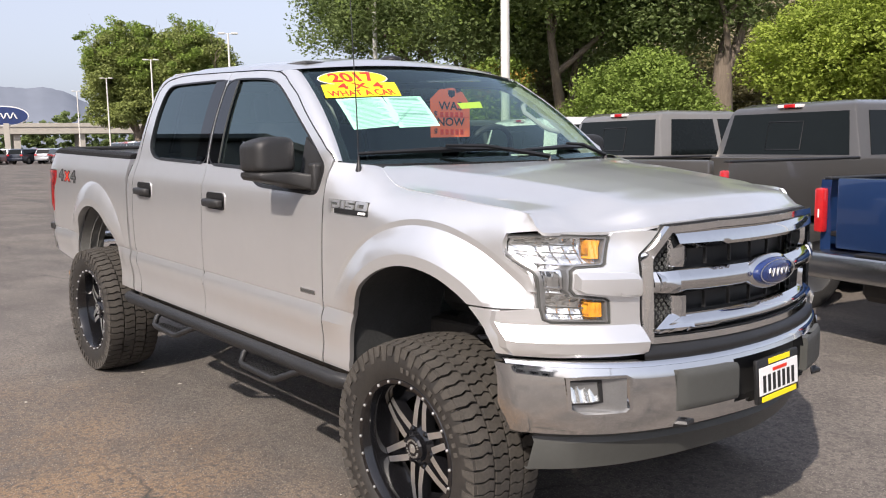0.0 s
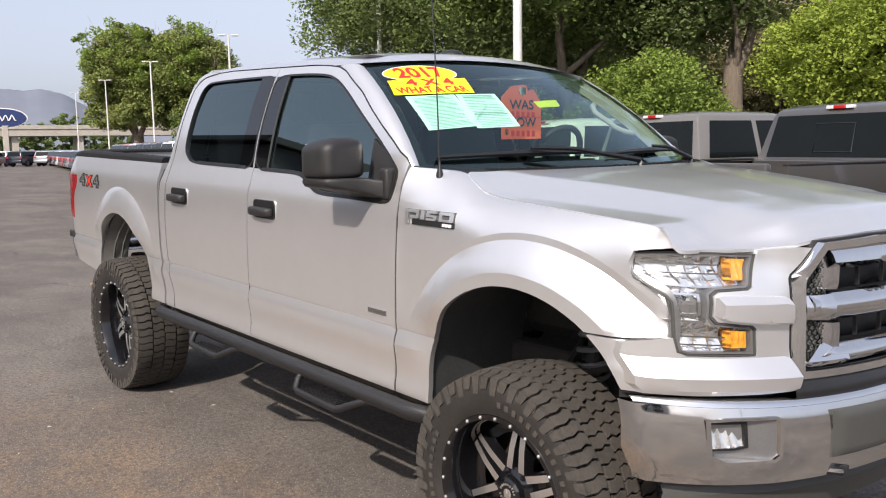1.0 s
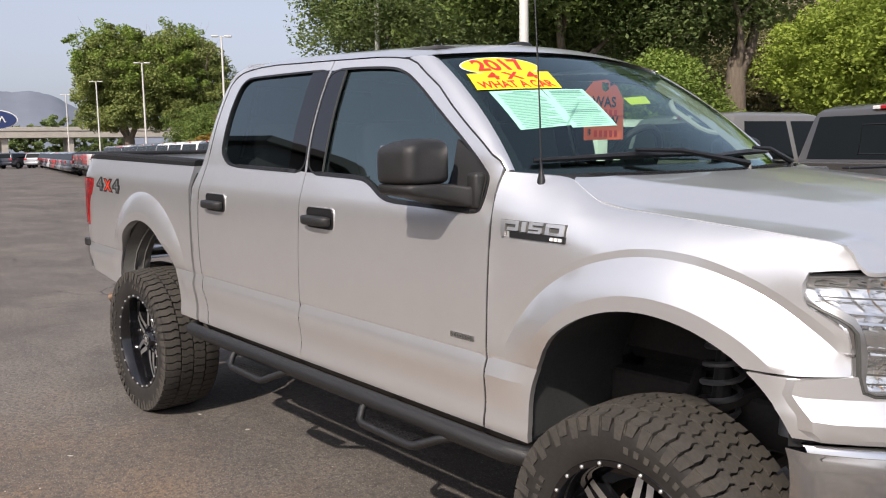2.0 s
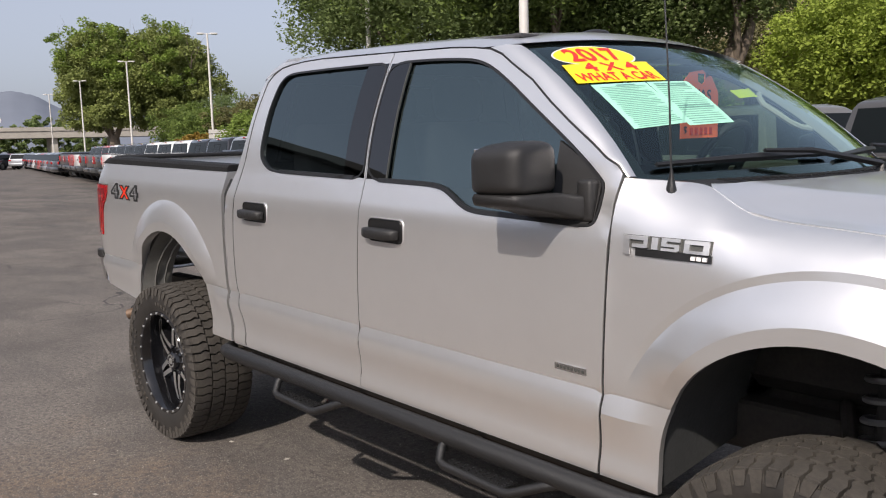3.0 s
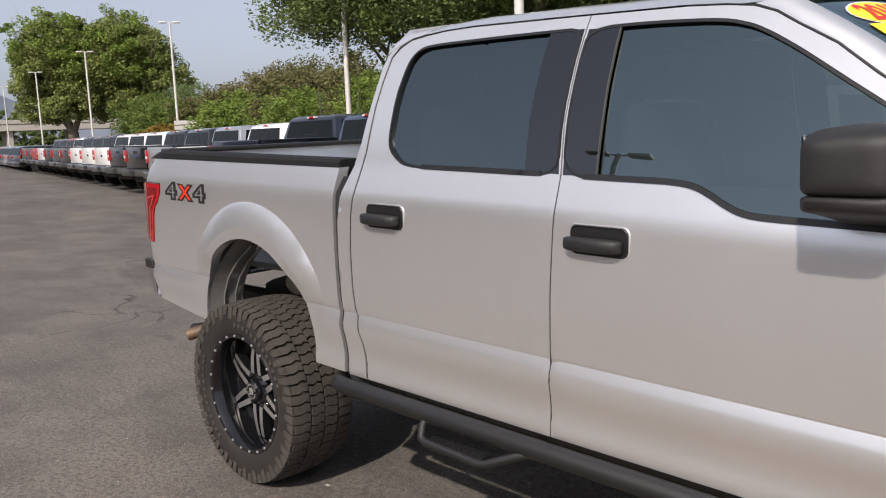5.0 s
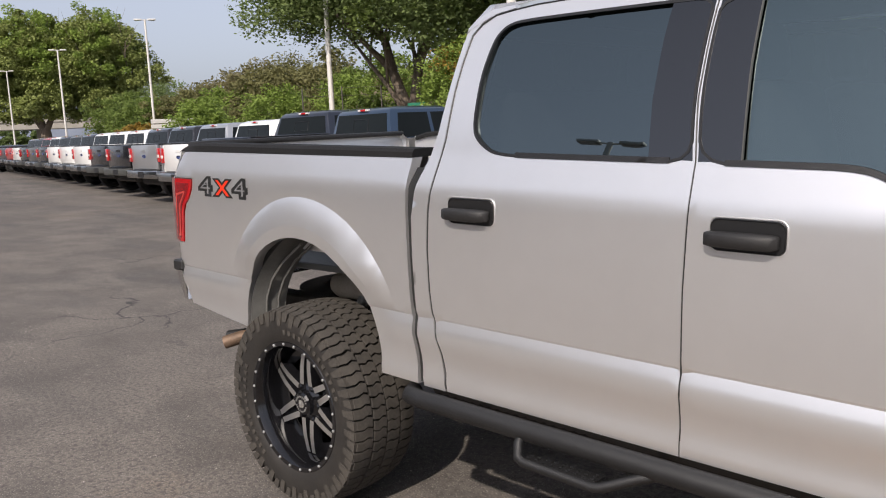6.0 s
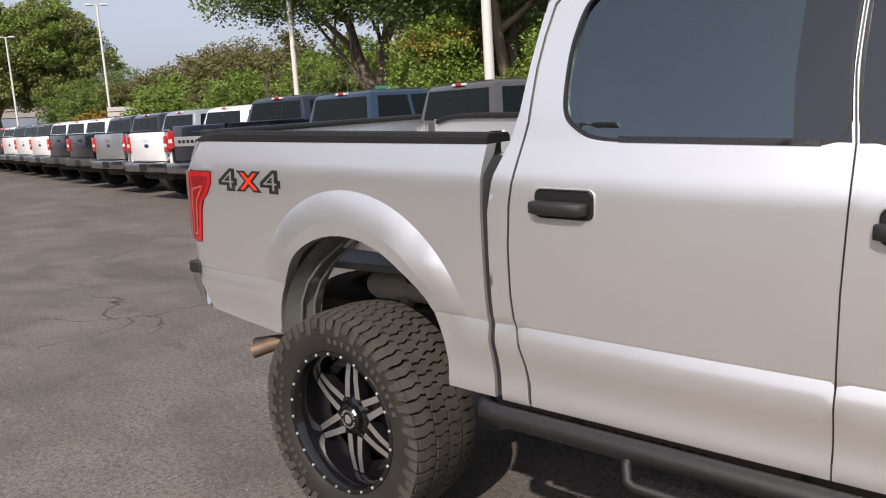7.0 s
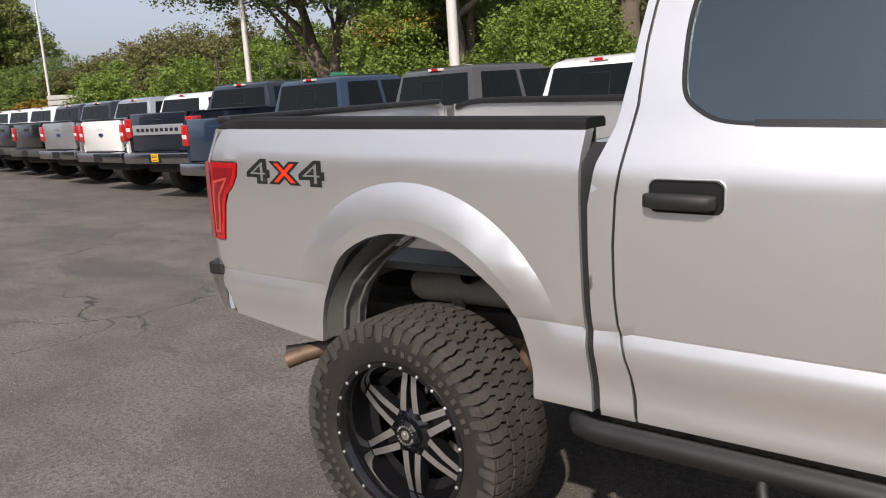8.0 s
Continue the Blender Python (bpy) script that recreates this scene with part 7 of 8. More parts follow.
def parked_pickup(color, lift=0.0, chrome=True, badge=False, tall=0.0, lamp_in=0.80, up=0.0, wrap=0.19):
    """A crew-cab pickup: its tail at x = 0, its nose towards +x."""
    mat = PAINTS[color]
    p = new("parked_pickup")
    R = 0.40 + lift * 0.3 + up * 0.3
    lift += up
    wheels = [(1.20, R), (4.85, R)]
    zl, rail = 0.50 + lift, 1.36 + lift + tall
    for sg in (-1, 1):
        prof = arch_profile(zl, rail, 0.05, 5.62, wheels, R + 0.09)
        top = [(5.60, 1.10 + lift), (5.45, 1.20 + lift + tall), (4.25, 1.30 + lift + tall), (4.15, rail - 0.02)]
        prof = prof[:-1] + top
        bm = sheet(prof, lambda u, v: (u, sg * (0.985 - 0.05 * smooth(5.0, 5.6, u) - 0.03 * smooth(1.15, 1.4, v) - 0.02 * smooth(0.75, 0.5, v) + 0.012 * math.sin(6 * v)), v), 0.09, (), 0.14, None, (0, -sg, 0))
        part("body_side", bm, mat, p)
        lamp_ = part("tail_lamp", soft_box((-0.02, min(sg * lamp_in, sg * 0.992), rail - 0.40), (wrap, max(sg * lamp_in, sg * 0.992), rail - 0.06), 0.02, 2), LAMP_RED, p)
        part("reverse_lamp", soft_box((-0.026, min(sg * (lamp_in + 0.03), sg * 0.955), rail - 0.29), (-0.005, max(sg * (lamp_in + 0.03), sg * 0.955), rail - 0.22), 0.006, 1), LAMP_WHITE, lamp_)
        part("rail_cap", soft_box((0.06, min(sg * 0.90, sg * 0.97), rail - 0.005), (1.74, max(sg * 0.90, sg * 0.97), rail + 0.02), 0.008, 1), BLACK_TRIM, p)
        part("side_mirror", soft_box((3.55, min(sg * 1.0, sg * 1.20), 1.32 + lift + tall), (3.70, max(sg * 1.0, sg * 1.20), 1.52 + lift + tall), 0.03, 2), BLACK_TRIM, p)
        part("headlamp", soft_box((5.50, min(sg * 0.70, sg * 0.93), 0.95 + lift), (5.63, max(sg * 0.70, sg * 0.93), 1.12 + lift), 0.02, 1), LAMP_WHITE, p)
    part("tailgate", soft_box((-0.01, -0.80, 0.78 + lift), (0.06, 0.80, rail + 0.02), 0.018, 2), mat, p)
    part("gate_handle", soft_box((-0.022, -0.14, rail - 0.16), (0.0, 0.14, rail - 0.09), 0.008, 1), BLACK_TRIM if not chrome else mat, p)
    part("gate_badge", lathe([(-0.014, 0.002), (-0.016, 0.045), (0.0, 0.05)], 16, "x"), BLUE_ENAMEL, p).matrix_basis = pose(-0.01, 0, rail - 0.26) @ Matrix.Diagonal((1, 2.0, 0.85, 1))
    if badge:
        part("gate_bar", soft_box((-0.03, -0.74, rail - 0.36), (-0.005, 0.74, rail - 0.18), 0.008, 1), GATE_TRIM, p)
        for k in range(9):
            part("gate_mark", soft_box((-0.034, -0.60 + k * 0.14, rail - 0.30), (-0.028, -0.51 + k * 0.14, rail - 0.24), 0.002, 1), BLACK_TRIM, p)
        dp = part("dealer_plate", soft_box((-0.16, -0.11, 0.60 + lift), (-0.145, 0.09, 0.74 + lift), 0.004, 1), GATE_AMBER, p)
        for z in (0.625, 0.67, 0.70):
            part("plate_bar", soft_box((-0.163, -0.09, z + lift), (-0.158, 0.07, z + 0.014 + lift), 0.002, 1), BLACK_TRIM, dp)
    rb = part("rear_bumper", soft_box((-0.14, -0.96, 0.56 + lift), (0.08, 0.96, 0.76 + lift), 0.035, 2), STEEL if chrome else GREY_PLASTIC, p)
    part("step_pad", soft_box((-0.13, -0.55, 0.755 + lift), (0.04, 0.55, 0.775 + lift), 0.006, 1), BLACK_TRIM, rb)
    part("plate_pocket", soft_box((-0.147, -0.18, 0.58 + lift), (-0.13, 0.18, 0.73 + lift), 0.004, 1), BLACK_TRIM, rb)
    part("bed_floor", soft_box((0.05, -0.90, 0.86 + lift), (1.75, 0.90, 0.90 + lift), 0.01, 1), BLACK_TRIM, p)
    part("bed_bulkhead", soft_box((1.70, -0.92, 0.88 + lift), (1.76, 0.92, rail), 0.01, 1), mat, p)
    part("underbody", soft_box((0.15, -0.70, 0.38 + lift), (5.4, 0.70, 0.60 + lift), 0.05, 1), UNDERBODY, p)
    zh = 1.30 + lift + tall
    # lower cab block and hood
    loft([[(1.77, -0.94, 0.6 + lift), (1.77, 0.94, 0.6 + lift), (1.77, 0.95, zh + 0.02), (1.77, -0.95, zh + 0.02)], [(4.2, -0.94, 0.6 + lift), (4.2, 0.94, 0.6 + lift), (4.2, 0.93, zh), (4.2, -0.93, zh)]], mat, "lower_cab", p, 0.02)
    loft([[(4.18, -0.90, 0.9 + lift), (4.18, 0.90, 0.9 + lift), (4.18, 0.90, zh + 0.01), (4.18, 0.5, zh + 0.05), (4.18, -0.5, zh + 0.05), (4.18, -0.90, zh + 0.01)],
          [(5.1, -0.90, 0.8 + lift), (5.1, 0.90, 0.8 + lift), (5.1, 0.88, zh - 0.07), (5.1, 0.5, zh - 0.02), (5.1, -0.5, zh - 0.02), (5.1, -0.88, zh - 0.07)],
          [(5.66, -0.82, 0.75 + lift), (5.66, 0.82, 0.75 + lift), (5.66, 0.78, zh - 0.17), (5.66, 0.5, zh - 0.13), (5.66, -0.5, zh - 0.13), (5.66, -0.78, zh - 0.17)]], mat, "hood", p, 0.02)
    part("grille", soft_box((5.60, -0.60, 0.78 + lift), (5.72, 0.60, 1.12 + lift), 0.03, 2), BLACK_TRIM, p)
    part("front_bumper", soft_box((5.50, -0.96, 0.50 + lift), (5.78, 0.96, 0.74 + lift), 0.05, 2), STEEL if chrome else GREY_PLASTIC, p)

    # upper cab: pillars and roof as one shell, glass set into it
    zr = 1.92 + lift + tall - up
    def ring(x_r, x_f, w, z):
        pts = []
        for sx, sy in ((x_r, -w), (x_r, w), (x_f, w), (x_f, -w)):
            pts.append((sx, sy, z))
        return pts
    loft([ring(1.78, 4.14, 0.945, zh), ring(1.80, 3.98, 0.915, zh + 0.10), ring(1.88, 3.42, 0.79, zr - 0.10), ring(1.93, 3.28, 0.76, zr - 0.035), ring(2.05, 3.12, 0.66, zr + 0.005), ring(2.3, 2.9, 0.4, zr + 0.02)], mat, "upper_cab", p, 0.025)

    def pane(name, corners, out, nm=DARK_PANE):
        bm = bmesh.new()
        v = [Vector(c) for c in corners]
        nrm = (v[1] - v[0]).cross(v[3] - v[0]).normalized()
        a = [bm.verts.new(q + nrm * out) for q in v]
        b_ = [bm.verts.new(q - nrm * 0.02) for q in v]
        bm.faces.new(a)
        for i in range(4):
            bm.faces.new((a[i], a[(i + 1) % 4], b_[(i + 1) % 4], b_[i]))
        return part(name, bm, nm, p)
    lo, hi = zh + 0.09, zr - 0.105
    def wall_y(z):
        t = (z - zh - 0.10) / (zr - 0.10 - zh - 0.10)
        return 0.915 + (0.79 - 0.915) * t
    def back_x(z):
        t = (z - zh - 0.10) / (zr - 0.10 - zh - 0.10)
        return 1.80 + 0.08 * t
    pane("rear_window", [(back_x(lo), 0.80, lo), (back_x(lo), -0.80, lo), (back_x(hi), -0.72, hi), (back_x(hi), 0.72, hi)], 0.006)
    za, zb = lo + 0.05, hi - 0.09
    part("slider_frame", tube([(back_x(za) - 0.006, -0.22, za), (back_x(zb) - 0.006, -0.22, zb), (back_x(zb) - 0.006, 0.22, zb), (back_x(za) - 0.006, 0.22, za), (back_x(za) - 0.006, -0.22, za)], 0.008, 5), BLACK_TRIM, p)
    for sg in (-1, 1):
        def sp(x, z):
            return (x, sg * wall_y(z), z)
        c = [sp(1.95, lo), sp(2.72, lo), sp(2.72, hi), sp(2.06, hi)]
        pane("side_window", c if sg < 0 else c[::-1], 0.006)
        c = [sp(2.80, lo), sp(3.90, lo), sp(3.46, hi), sp(2.80, hi)]
        pane("side_window", c if sg < 0 else c[::-1], 0.006)
        part("grip", soft_box((2.0, sg * 0.975 - 0.02, 1.10 + lift), (2.2, sg * 0.975 + 0.02, 1.15 + lift), 0.01, 1), BLACK_TRIM if color not in ("white",) else mat, p)
    pane("windscreen", [(4.06, -0.84, zh + 0.04), (4.06, 0.84, zh + 0.04), (3.46, 0.72, hi), (3.46, -0.72, hi)], 0.02)
    bl = part("brake_lamp", soft_box((1.885, -0.07, zr - 0.055), (1.96, 0.07, zr - 0.015), 0.008, 1), LAMP_RED, p)
    for sg in (-1, 1):
        part("cargo_lamp", soft_box((1.886, min(sg * 0.072, sg * 0.15), zr - 0.053), (1.95, max(sg * 0.072, sg * 0.15), zr - 0.017), 0.006, 1), LAMP_WHITE, bl)
    # wheels
    for wx, wz in wheels:
        for sg in (-1, 1):
            tyre_ = lathe([(-0.13, 0.24), (-0.135, R - 0.06), (-0.11, R - 0.01), (-0.05, R), (0.05, R), (0.11, R - 0.01), (0.135, R - 0.06), (0.13, 0.24)], 28, "y", True)
            w = part("wheel", tyre_, FAR_TYRE, p)
            w.location = (wx, sg * 0.84, wz)
            rimm = lathe([(-sg * -0.06, 0.02), (-sg * -0.07, 0.10), (-sg * -0.10, 0.20), (-sg * -0.125, 0.245)], 20, "y")
            part("rim", rimm, ALLOY, w)
    return p


# the row of parked pickups: where the back of each cab stands, its colour and build
HEAD = 88
ROW = [(0.95, 4.95, "blue", 0.0, -0.07), (-1.77, 5.49, "grey", 0.0, 0.02), (-4.15, 5.75, "stone", 0.0, 0), (-6.42, 6.3, "white", 0.0, 0), (-9.1, 6.55, "grey", 0.0, 0.04), (-12.1, 7.0, "lightblue", 0.0, 0.06), (-14.6, 7.6, "navy", 0.04, 0.06),
       (-17.3, 8.25, "white", 0.0, 0), (-20.2, 8.95, "silver", 0.0, 0), (-22.9, 9.6, "black", 0.0, 0), (-25.6, 10.3, "black", 0.0, 0), (-28.3, 10.95, "white", 0.0, 0), (-31.0, 11.6, "white", 0.0, 0), (-33.7, 12.25, "white", 0.0, 0), (-36.4, 12.9, "black", 0.0, 0), (-39.1, 13.55, "grey", 0.0, 0),
       (-41.8, 14.2, "black", 0.0, 0), (-44.5, 14.85, "white", 0.0, 0), (-47.2, 15.5, "red", 0.0, 0), (-50.0, 16.2, "navy", 0.0, 0), (-52.8, 16.9, "grey", 0.0, 0)]
PHRASE = {"white": "white crew-cab pickup parked in the row", "black": "black crew-cab pickup parked in the row", "silver": "silver crew-cab pickup parked in the row", "grey": "dark grey crew-cab pickup with tinted rear glass parked in the row", "blue": "dark blue crew-cab pickup with chrome bumper parked in the row",
          "red": "red crew-cab pickup parked far down the row", "stone": "stone grey crew-cab pickup parked in the row", "navy": "navy heavy-duty pickup with a silver tailgate bar", "lightblue": "slate blue metallic crew-cab pickup parked in the row"}
made = {}
for x, y, color, lift, tall in ROW:
    head = lerp(x, (-17.3, -14.6, -12, -9), (84, 90, 84, 76))
    tail = Vector((x, y)) - 1.86 * Vector((math.cos(radians(head)), math.sin(radians(head))))
    m = pose(tail.x, tail.y, lot(tail.x, tail.y), 0, 0, head)
    key = (color, lift, tall, x < -13)
    if key not in made:
        made[key] = parked_pickup(color, lift, color not in ("black",), color == "navy" and x > -20, tall, {"blue": 0.91, "grey": 0.93}.get(color, 0.80), 0.09 if x < -13 else 0.0, 0.05 if color == "blue" or color == "grey" and x > -13 else 0.19)
        made[key].matrix_basis = m
        tagged(made[key], PHRASE[color], "pickup truck", "row of parked pickups")
    else:
        copy_thing(made[key], m)


def parked_suv(color):
    """A five-door wagon seen from behind: tail at x = 0."""
    mat = PAINTS[color]
    p = new("parked_suv")
    R = 0.36
    wheels = [(0.95, R), (3.65, R)]
    for sg in (-1, 1):
        prof = arch_profile(0.35, 1.02, 0.04, 4.55, wheels, R + 0.06, 8)[:-1] + [(4.5, 0.85), (3.6, 1.0)]
        part("body_side", sheet(prof, lambda u, v: (u, sg * (0.92 - 0.06 * smooth(3.8, 4.5, u) - 0.03 * smooth(0.9, 1.05, v)), v), 0.2, (), 0.2, None, (0, -sg, 0)), mat, p)
        part("tail_lamp", soft_box((-0.02, min(sg * 0.60, sg * 0.90), 0.86), (0.08, max(sg * 0.60, sg * 0.90), 1.02), 0.02, 1), LAMP_RED, p)
    loft([[(0.0, -0.86, 0.35), (0.0, 0.86, 0.35), (0.0, 0.88, 1.02), (0.0, -0.88, 1.02)], [(3.4, -0.86, 0.35), (3.4, 0.86, 0.35), (3.4, 0.87, 1.02), (3.4, -0.87, 1.02)], [(4.5, -0.78, 0.4), (4.5, 0.78, 0.4), (4.5, 0.72, 0.85), (4.5, -0.72, 0.85)]], mat, "body", p, 0.03)
    loft([[(0.02, -0.87, 1.0), (0.02, 0.87, 1.0), (3.5, 0.86, 1.0), (3.5, -0.86, 1.0)], [(0.22, -0.70, 1.52), (0.22, 0.70, 1.52), (2.5, 0.68, 1.55), (2.5, -0.68, 1.55)], [(0.45, -0.55, 1.60), (0.45, 0.55, 1.60), (2.2, 0.52, 1.61), (2.2, -0.52, 1.61)]], mat, "upper_body", p, 0.03)
    bm = bmesh.new()
    v = [bm.verts.new(q) for q in ((0.03, 0.72, 1.08), (0.03, -0.72, 1.08), (0.185, -0.62, 1.48), (0.185, 0.62, 1.48))]
    bm.faces.new(v)
    bmesh.ops.extrude_face_region(bm, geom=list(bm.faces))
    for q in v:
        q.co.x -= 0.012
    part("rear_window", bm, DARK_PANE, p)
    for sg in (-1, 1):
        bm = bmesh.new()
        v = [bm.verts.new(q) for q in ((0.35, sg * 0.85, 1.08), (2.95, sg * 0.84, 1.08), (2.45, sg * 0.715, 1.48), (0.42, sg * 0.73, 1.48))]
        bm.faces.new(v)
        bmesh.ops.extrude_face_region(bm, geom=list(bm.faces))
        for q in v:
            q.co.y += sg * 0.012
        part("side_window", bm, DARK_PANE, p)
    part("rear_bumper", soft_box((-0.08, -0.88, 0.40), (0.1, 0.88, 0.66), 0.05, 2), mat, p)
    for wx, wz in wheels:
        for sg in (-1, 1):
            w = part("wheel", lathe([(-0.11, 0.22), (-0.11, R - 0.04), (-0.06, R), (0.06, R), (0.11, R - 0.04), (0.11, 0.22)], 20, "y", True), FAR_TYRE, p)
            w.location = (wx, sg * 0.80, wz)
            part("rim", lathe([(sg * 0.06, 0.02), (sg * 0.10, 0.22)], 16, "y"), ALLOY, w)
    return p


suvs = {}
for k, color in enumerate(("black", "navy", "silver", "black", "red", "grey", "white", "navy", "silver", "black", "grey", "black")):
    x, y = -55.8 - 2.8 * k, 15.4 + 0.66 * k
    m = pose(x, y, 0, 0, 0, HEAD)
    if color not in suvs:
        suvs[color] = parked_suv(color)
        suvs[color].matrix_basis = m
        tagged(suvs[color], f"{'dark navy' if color == 'navy' else color} five-door car parked far along the row", "car", "far parked cars")
    else:
        copy_thing(suvs[color], m)
for k, color in enumerate(("silver", "black", "grey", "black", "silver", "red", "navy", "white", "grey", "silver")):
    az, d = radians(161.2 + 0.78 * k), 96 + 7 * (k % 2)
    copy_thing(suvs[color], pose(2.5 + d * math.cos(az), -3 + d * math.sin(az), 0, 0, 0, 130 + 9 * (k % 3)))

# ---- lamp posts ----
POST = shader("pale_grey_post", (0.62, 0.60, 0.56), 0.5, 0.1, vary=0.1, scale=3)


def lamp_post(x, y, h=12.9, twin=True, turn=0.0):
    p = new("lamp_post")
    p.matrix_basis = pose(x, y, 0, 0, 0, turn)
    part("post", tube([(0, 0, 0), (0, 0, h * 0.5), (0, 0, h)], [0.13, 0.115, 0.09], 14), POST, p)
    part("footing", lathe([(0.0, 0.33), (0.78, 0.32), (0.82, 0.28), (0.83, 0.01)], 20, "z"), shader("cast_concrete", (0.36, 0.35, 0.33), 0.85, vary=0.15, scale=6) if "cast_concrete" not in bpy.data.materials else bpy.data.materials["cast_concrete"], p)
    for sg in (-1, 1) if twin else (1,):
        part("arm", tube([(0, 0, h - 0.08), (sg * 0.35, 0, h - 0.02)], 0.04, 8), POST, p)
        hd = part("lamp_head", soft_box((min(sg * 0.3, sg * 1.0), -0.22, h - 0.09), (max(sg * 0.3, sg * 1.0), 0.22, h + 0.05), 0.04, 2), POST, p)
        part("diffuser", soft_box((min(sg * 0.38, sg * 0.92), -0.17, h - 0.11), (max(sg * 0.38, sg * 0.92), 0.17, h - 0.085), 0.01, 1), LAMP_WHITE, hd)
    return p


first = tagged(lamp_post(-30.95, 21.96, turn=60), "tall pale steel lamp post with a twin head", "lamp post", "lot lamp posts")
for x, y in ((-13.58, 13.34), (-77.0, 37.8), (-106.2, 41.6), (-138.5, 47.2), (-173.0, 53.5), (28.0, -12.0), (6.5, 19.0)):
    copy_thing(first, pose(x, y, 0, 0, 0, 60 if y > 0 else 5))

# ---- trees and shrubs ----
BARK = shader("grey_brown_bark", (0.15, 0.12, 0.092), 0.9, vary=0.4, scale=5, stretch=(3, 3, 0.6), bump=0.03, bump_scale=14)


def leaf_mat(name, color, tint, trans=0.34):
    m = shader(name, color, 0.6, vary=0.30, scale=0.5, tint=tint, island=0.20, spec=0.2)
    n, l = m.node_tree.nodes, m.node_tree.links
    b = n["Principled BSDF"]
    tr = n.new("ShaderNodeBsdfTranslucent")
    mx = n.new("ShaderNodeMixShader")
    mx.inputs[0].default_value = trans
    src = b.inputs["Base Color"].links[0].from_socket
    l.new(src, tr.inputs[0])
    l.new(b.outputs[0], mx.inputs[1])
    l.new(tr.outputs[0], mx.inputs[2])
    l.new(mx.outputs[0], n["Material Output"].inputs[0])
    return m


# paler than real leaves: part of the crowns' brightness is put into the colour
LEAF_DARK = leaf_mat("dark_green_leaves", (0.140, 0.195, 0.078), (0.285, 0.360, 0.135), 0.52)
LEAF_MID = leaf_mat("mid_green_leaves", (0.110, 0.165, 0.045), (0.235, 0.310, 0.075), 0.42)
LEAF_LIME = leaf_mat("yellow_green_leaves", (0.22, 0.30, 0.05), (0.44, 0.53, 0.10), 0.42)
LEAF_OLIVE = leaf_mat("olive_leaves", (0.135, 0.138, 0.055), (0.225, 0.215, 0.090))
LEAF_BROWN = leaf_mat("dry_brown_leaves", (0.165, 0.150, 0.072), (0.265, 0.240, 0.115))
LEAF_FRESH = leaf_mat("fresh_green_leaves", (0.16, 0.235, 0.055), (0.30, 0.40, 0.085))
# the haze over the far trees is put into this paler colour
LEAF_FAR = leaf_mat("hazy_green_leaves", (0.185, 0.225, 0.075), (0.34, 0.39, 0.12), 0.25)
LEAF_ORANGE = leaf_mat("orange_leaves", (0.28, 0.19, 0.045), (0.42, 0.28, 0.06))


def leaves(name, blobs, count, size, mat, parent=None, seed=1, per=52, spread=0.5, fill=0.35):
    """A crown of small folded leaves in uneven clumps. blobs: (centre, radii) ellipsoids; fill: how many clumps lie inside rather than on the skin."""
    r = np.random.RandomState(seed)
    vol = np.array([b[1][0] * b[1][1] * b[1][2] for b in blobs]) ** 0.67
    pick = r.choice(len(blobs), size=max(1, count // per), p=vol / vol.sum())
    c, s = np.array([b[0] for b in blobs], float)[pick], np.array([b[1] for b in blobs], float)[pick]
    d = r.normal(size=(len(pick), 3))
    d /= np.linalg.norm(d, axis=1)[:, None]
    rad = np.where(r.rand(len(pick)) < fill, r.rand(len(pick)) ** 0.5, r.uniform(0.82, 1.10, len(pick)))
    wob = 1 + 0.16 * np.sin(d[:, 0] * 5 + pick) * np.cos(d[:, 2] * 6 + 2 * pick)
    centre = c + d * s * (rad * wob)[:, None]
    n = len(pick) * per
    off = r.normal(size=(n, 3))
    off *= np.minimum(1, 1.6 / np.linalg.norm(off, axis=1))[:, None]
    pos = np.repeat(centre, per, 0) + off * spread * np.array([1, 1, 0.7]) * np.repeat(r.uniform(0.6, 1.3, len(pick)), per)[:, None]
    sz = size * r.uniform(0.6, 1.4, n)[:, None]
    ax = r.normal(size=(n, 3)) * np.array([1, 1, 0.5])
    ax /= np.linalg.norm(ax, axis=1)[:, None]
    up = r.normal(size=(n, 3)) * 0.8 + np.array([0, 0, 1.0])
    bx = np.cross(ax, up)
    bx /= np.linalg.norm(bx, axis=1)[:, None] + 1e-9
    nz = np.cross(ax, bx)
    a, b, cc, dd = pos - ax * sz * 0.6, pos + bx * sz * 0.38 + nz * sz * 0.12, pos + ax * sz * 0.6, pos - bx * sz * 0.38 + nz * sz * 0.12
    v = np.stack([a, b, cc, dd], 1).reshape(-1, 3)
    me = bpy.data.meshes.new(name)
    me.vertices.add(len(v))
    me.vertices.foreach_set("co", v.ravel())
    tri = (np.arange(n)[:, None] * 4 + np.array([0, 1, 2, 0, 2, 3])).ravel()
    me.loops.add(len(tri))
    me.loops.foreach_set("vertex_index", tri)
    me.polygons.add(2 * n)
    me.polygons.foreach_set("loop_start", np.arange(0, 6 * n, 3))
    me.update(calc_edges=True)
    me.materials.append(mat)
    ob = new(name, me)
    if parent is not None:
        ob.parent = parent
    return ob


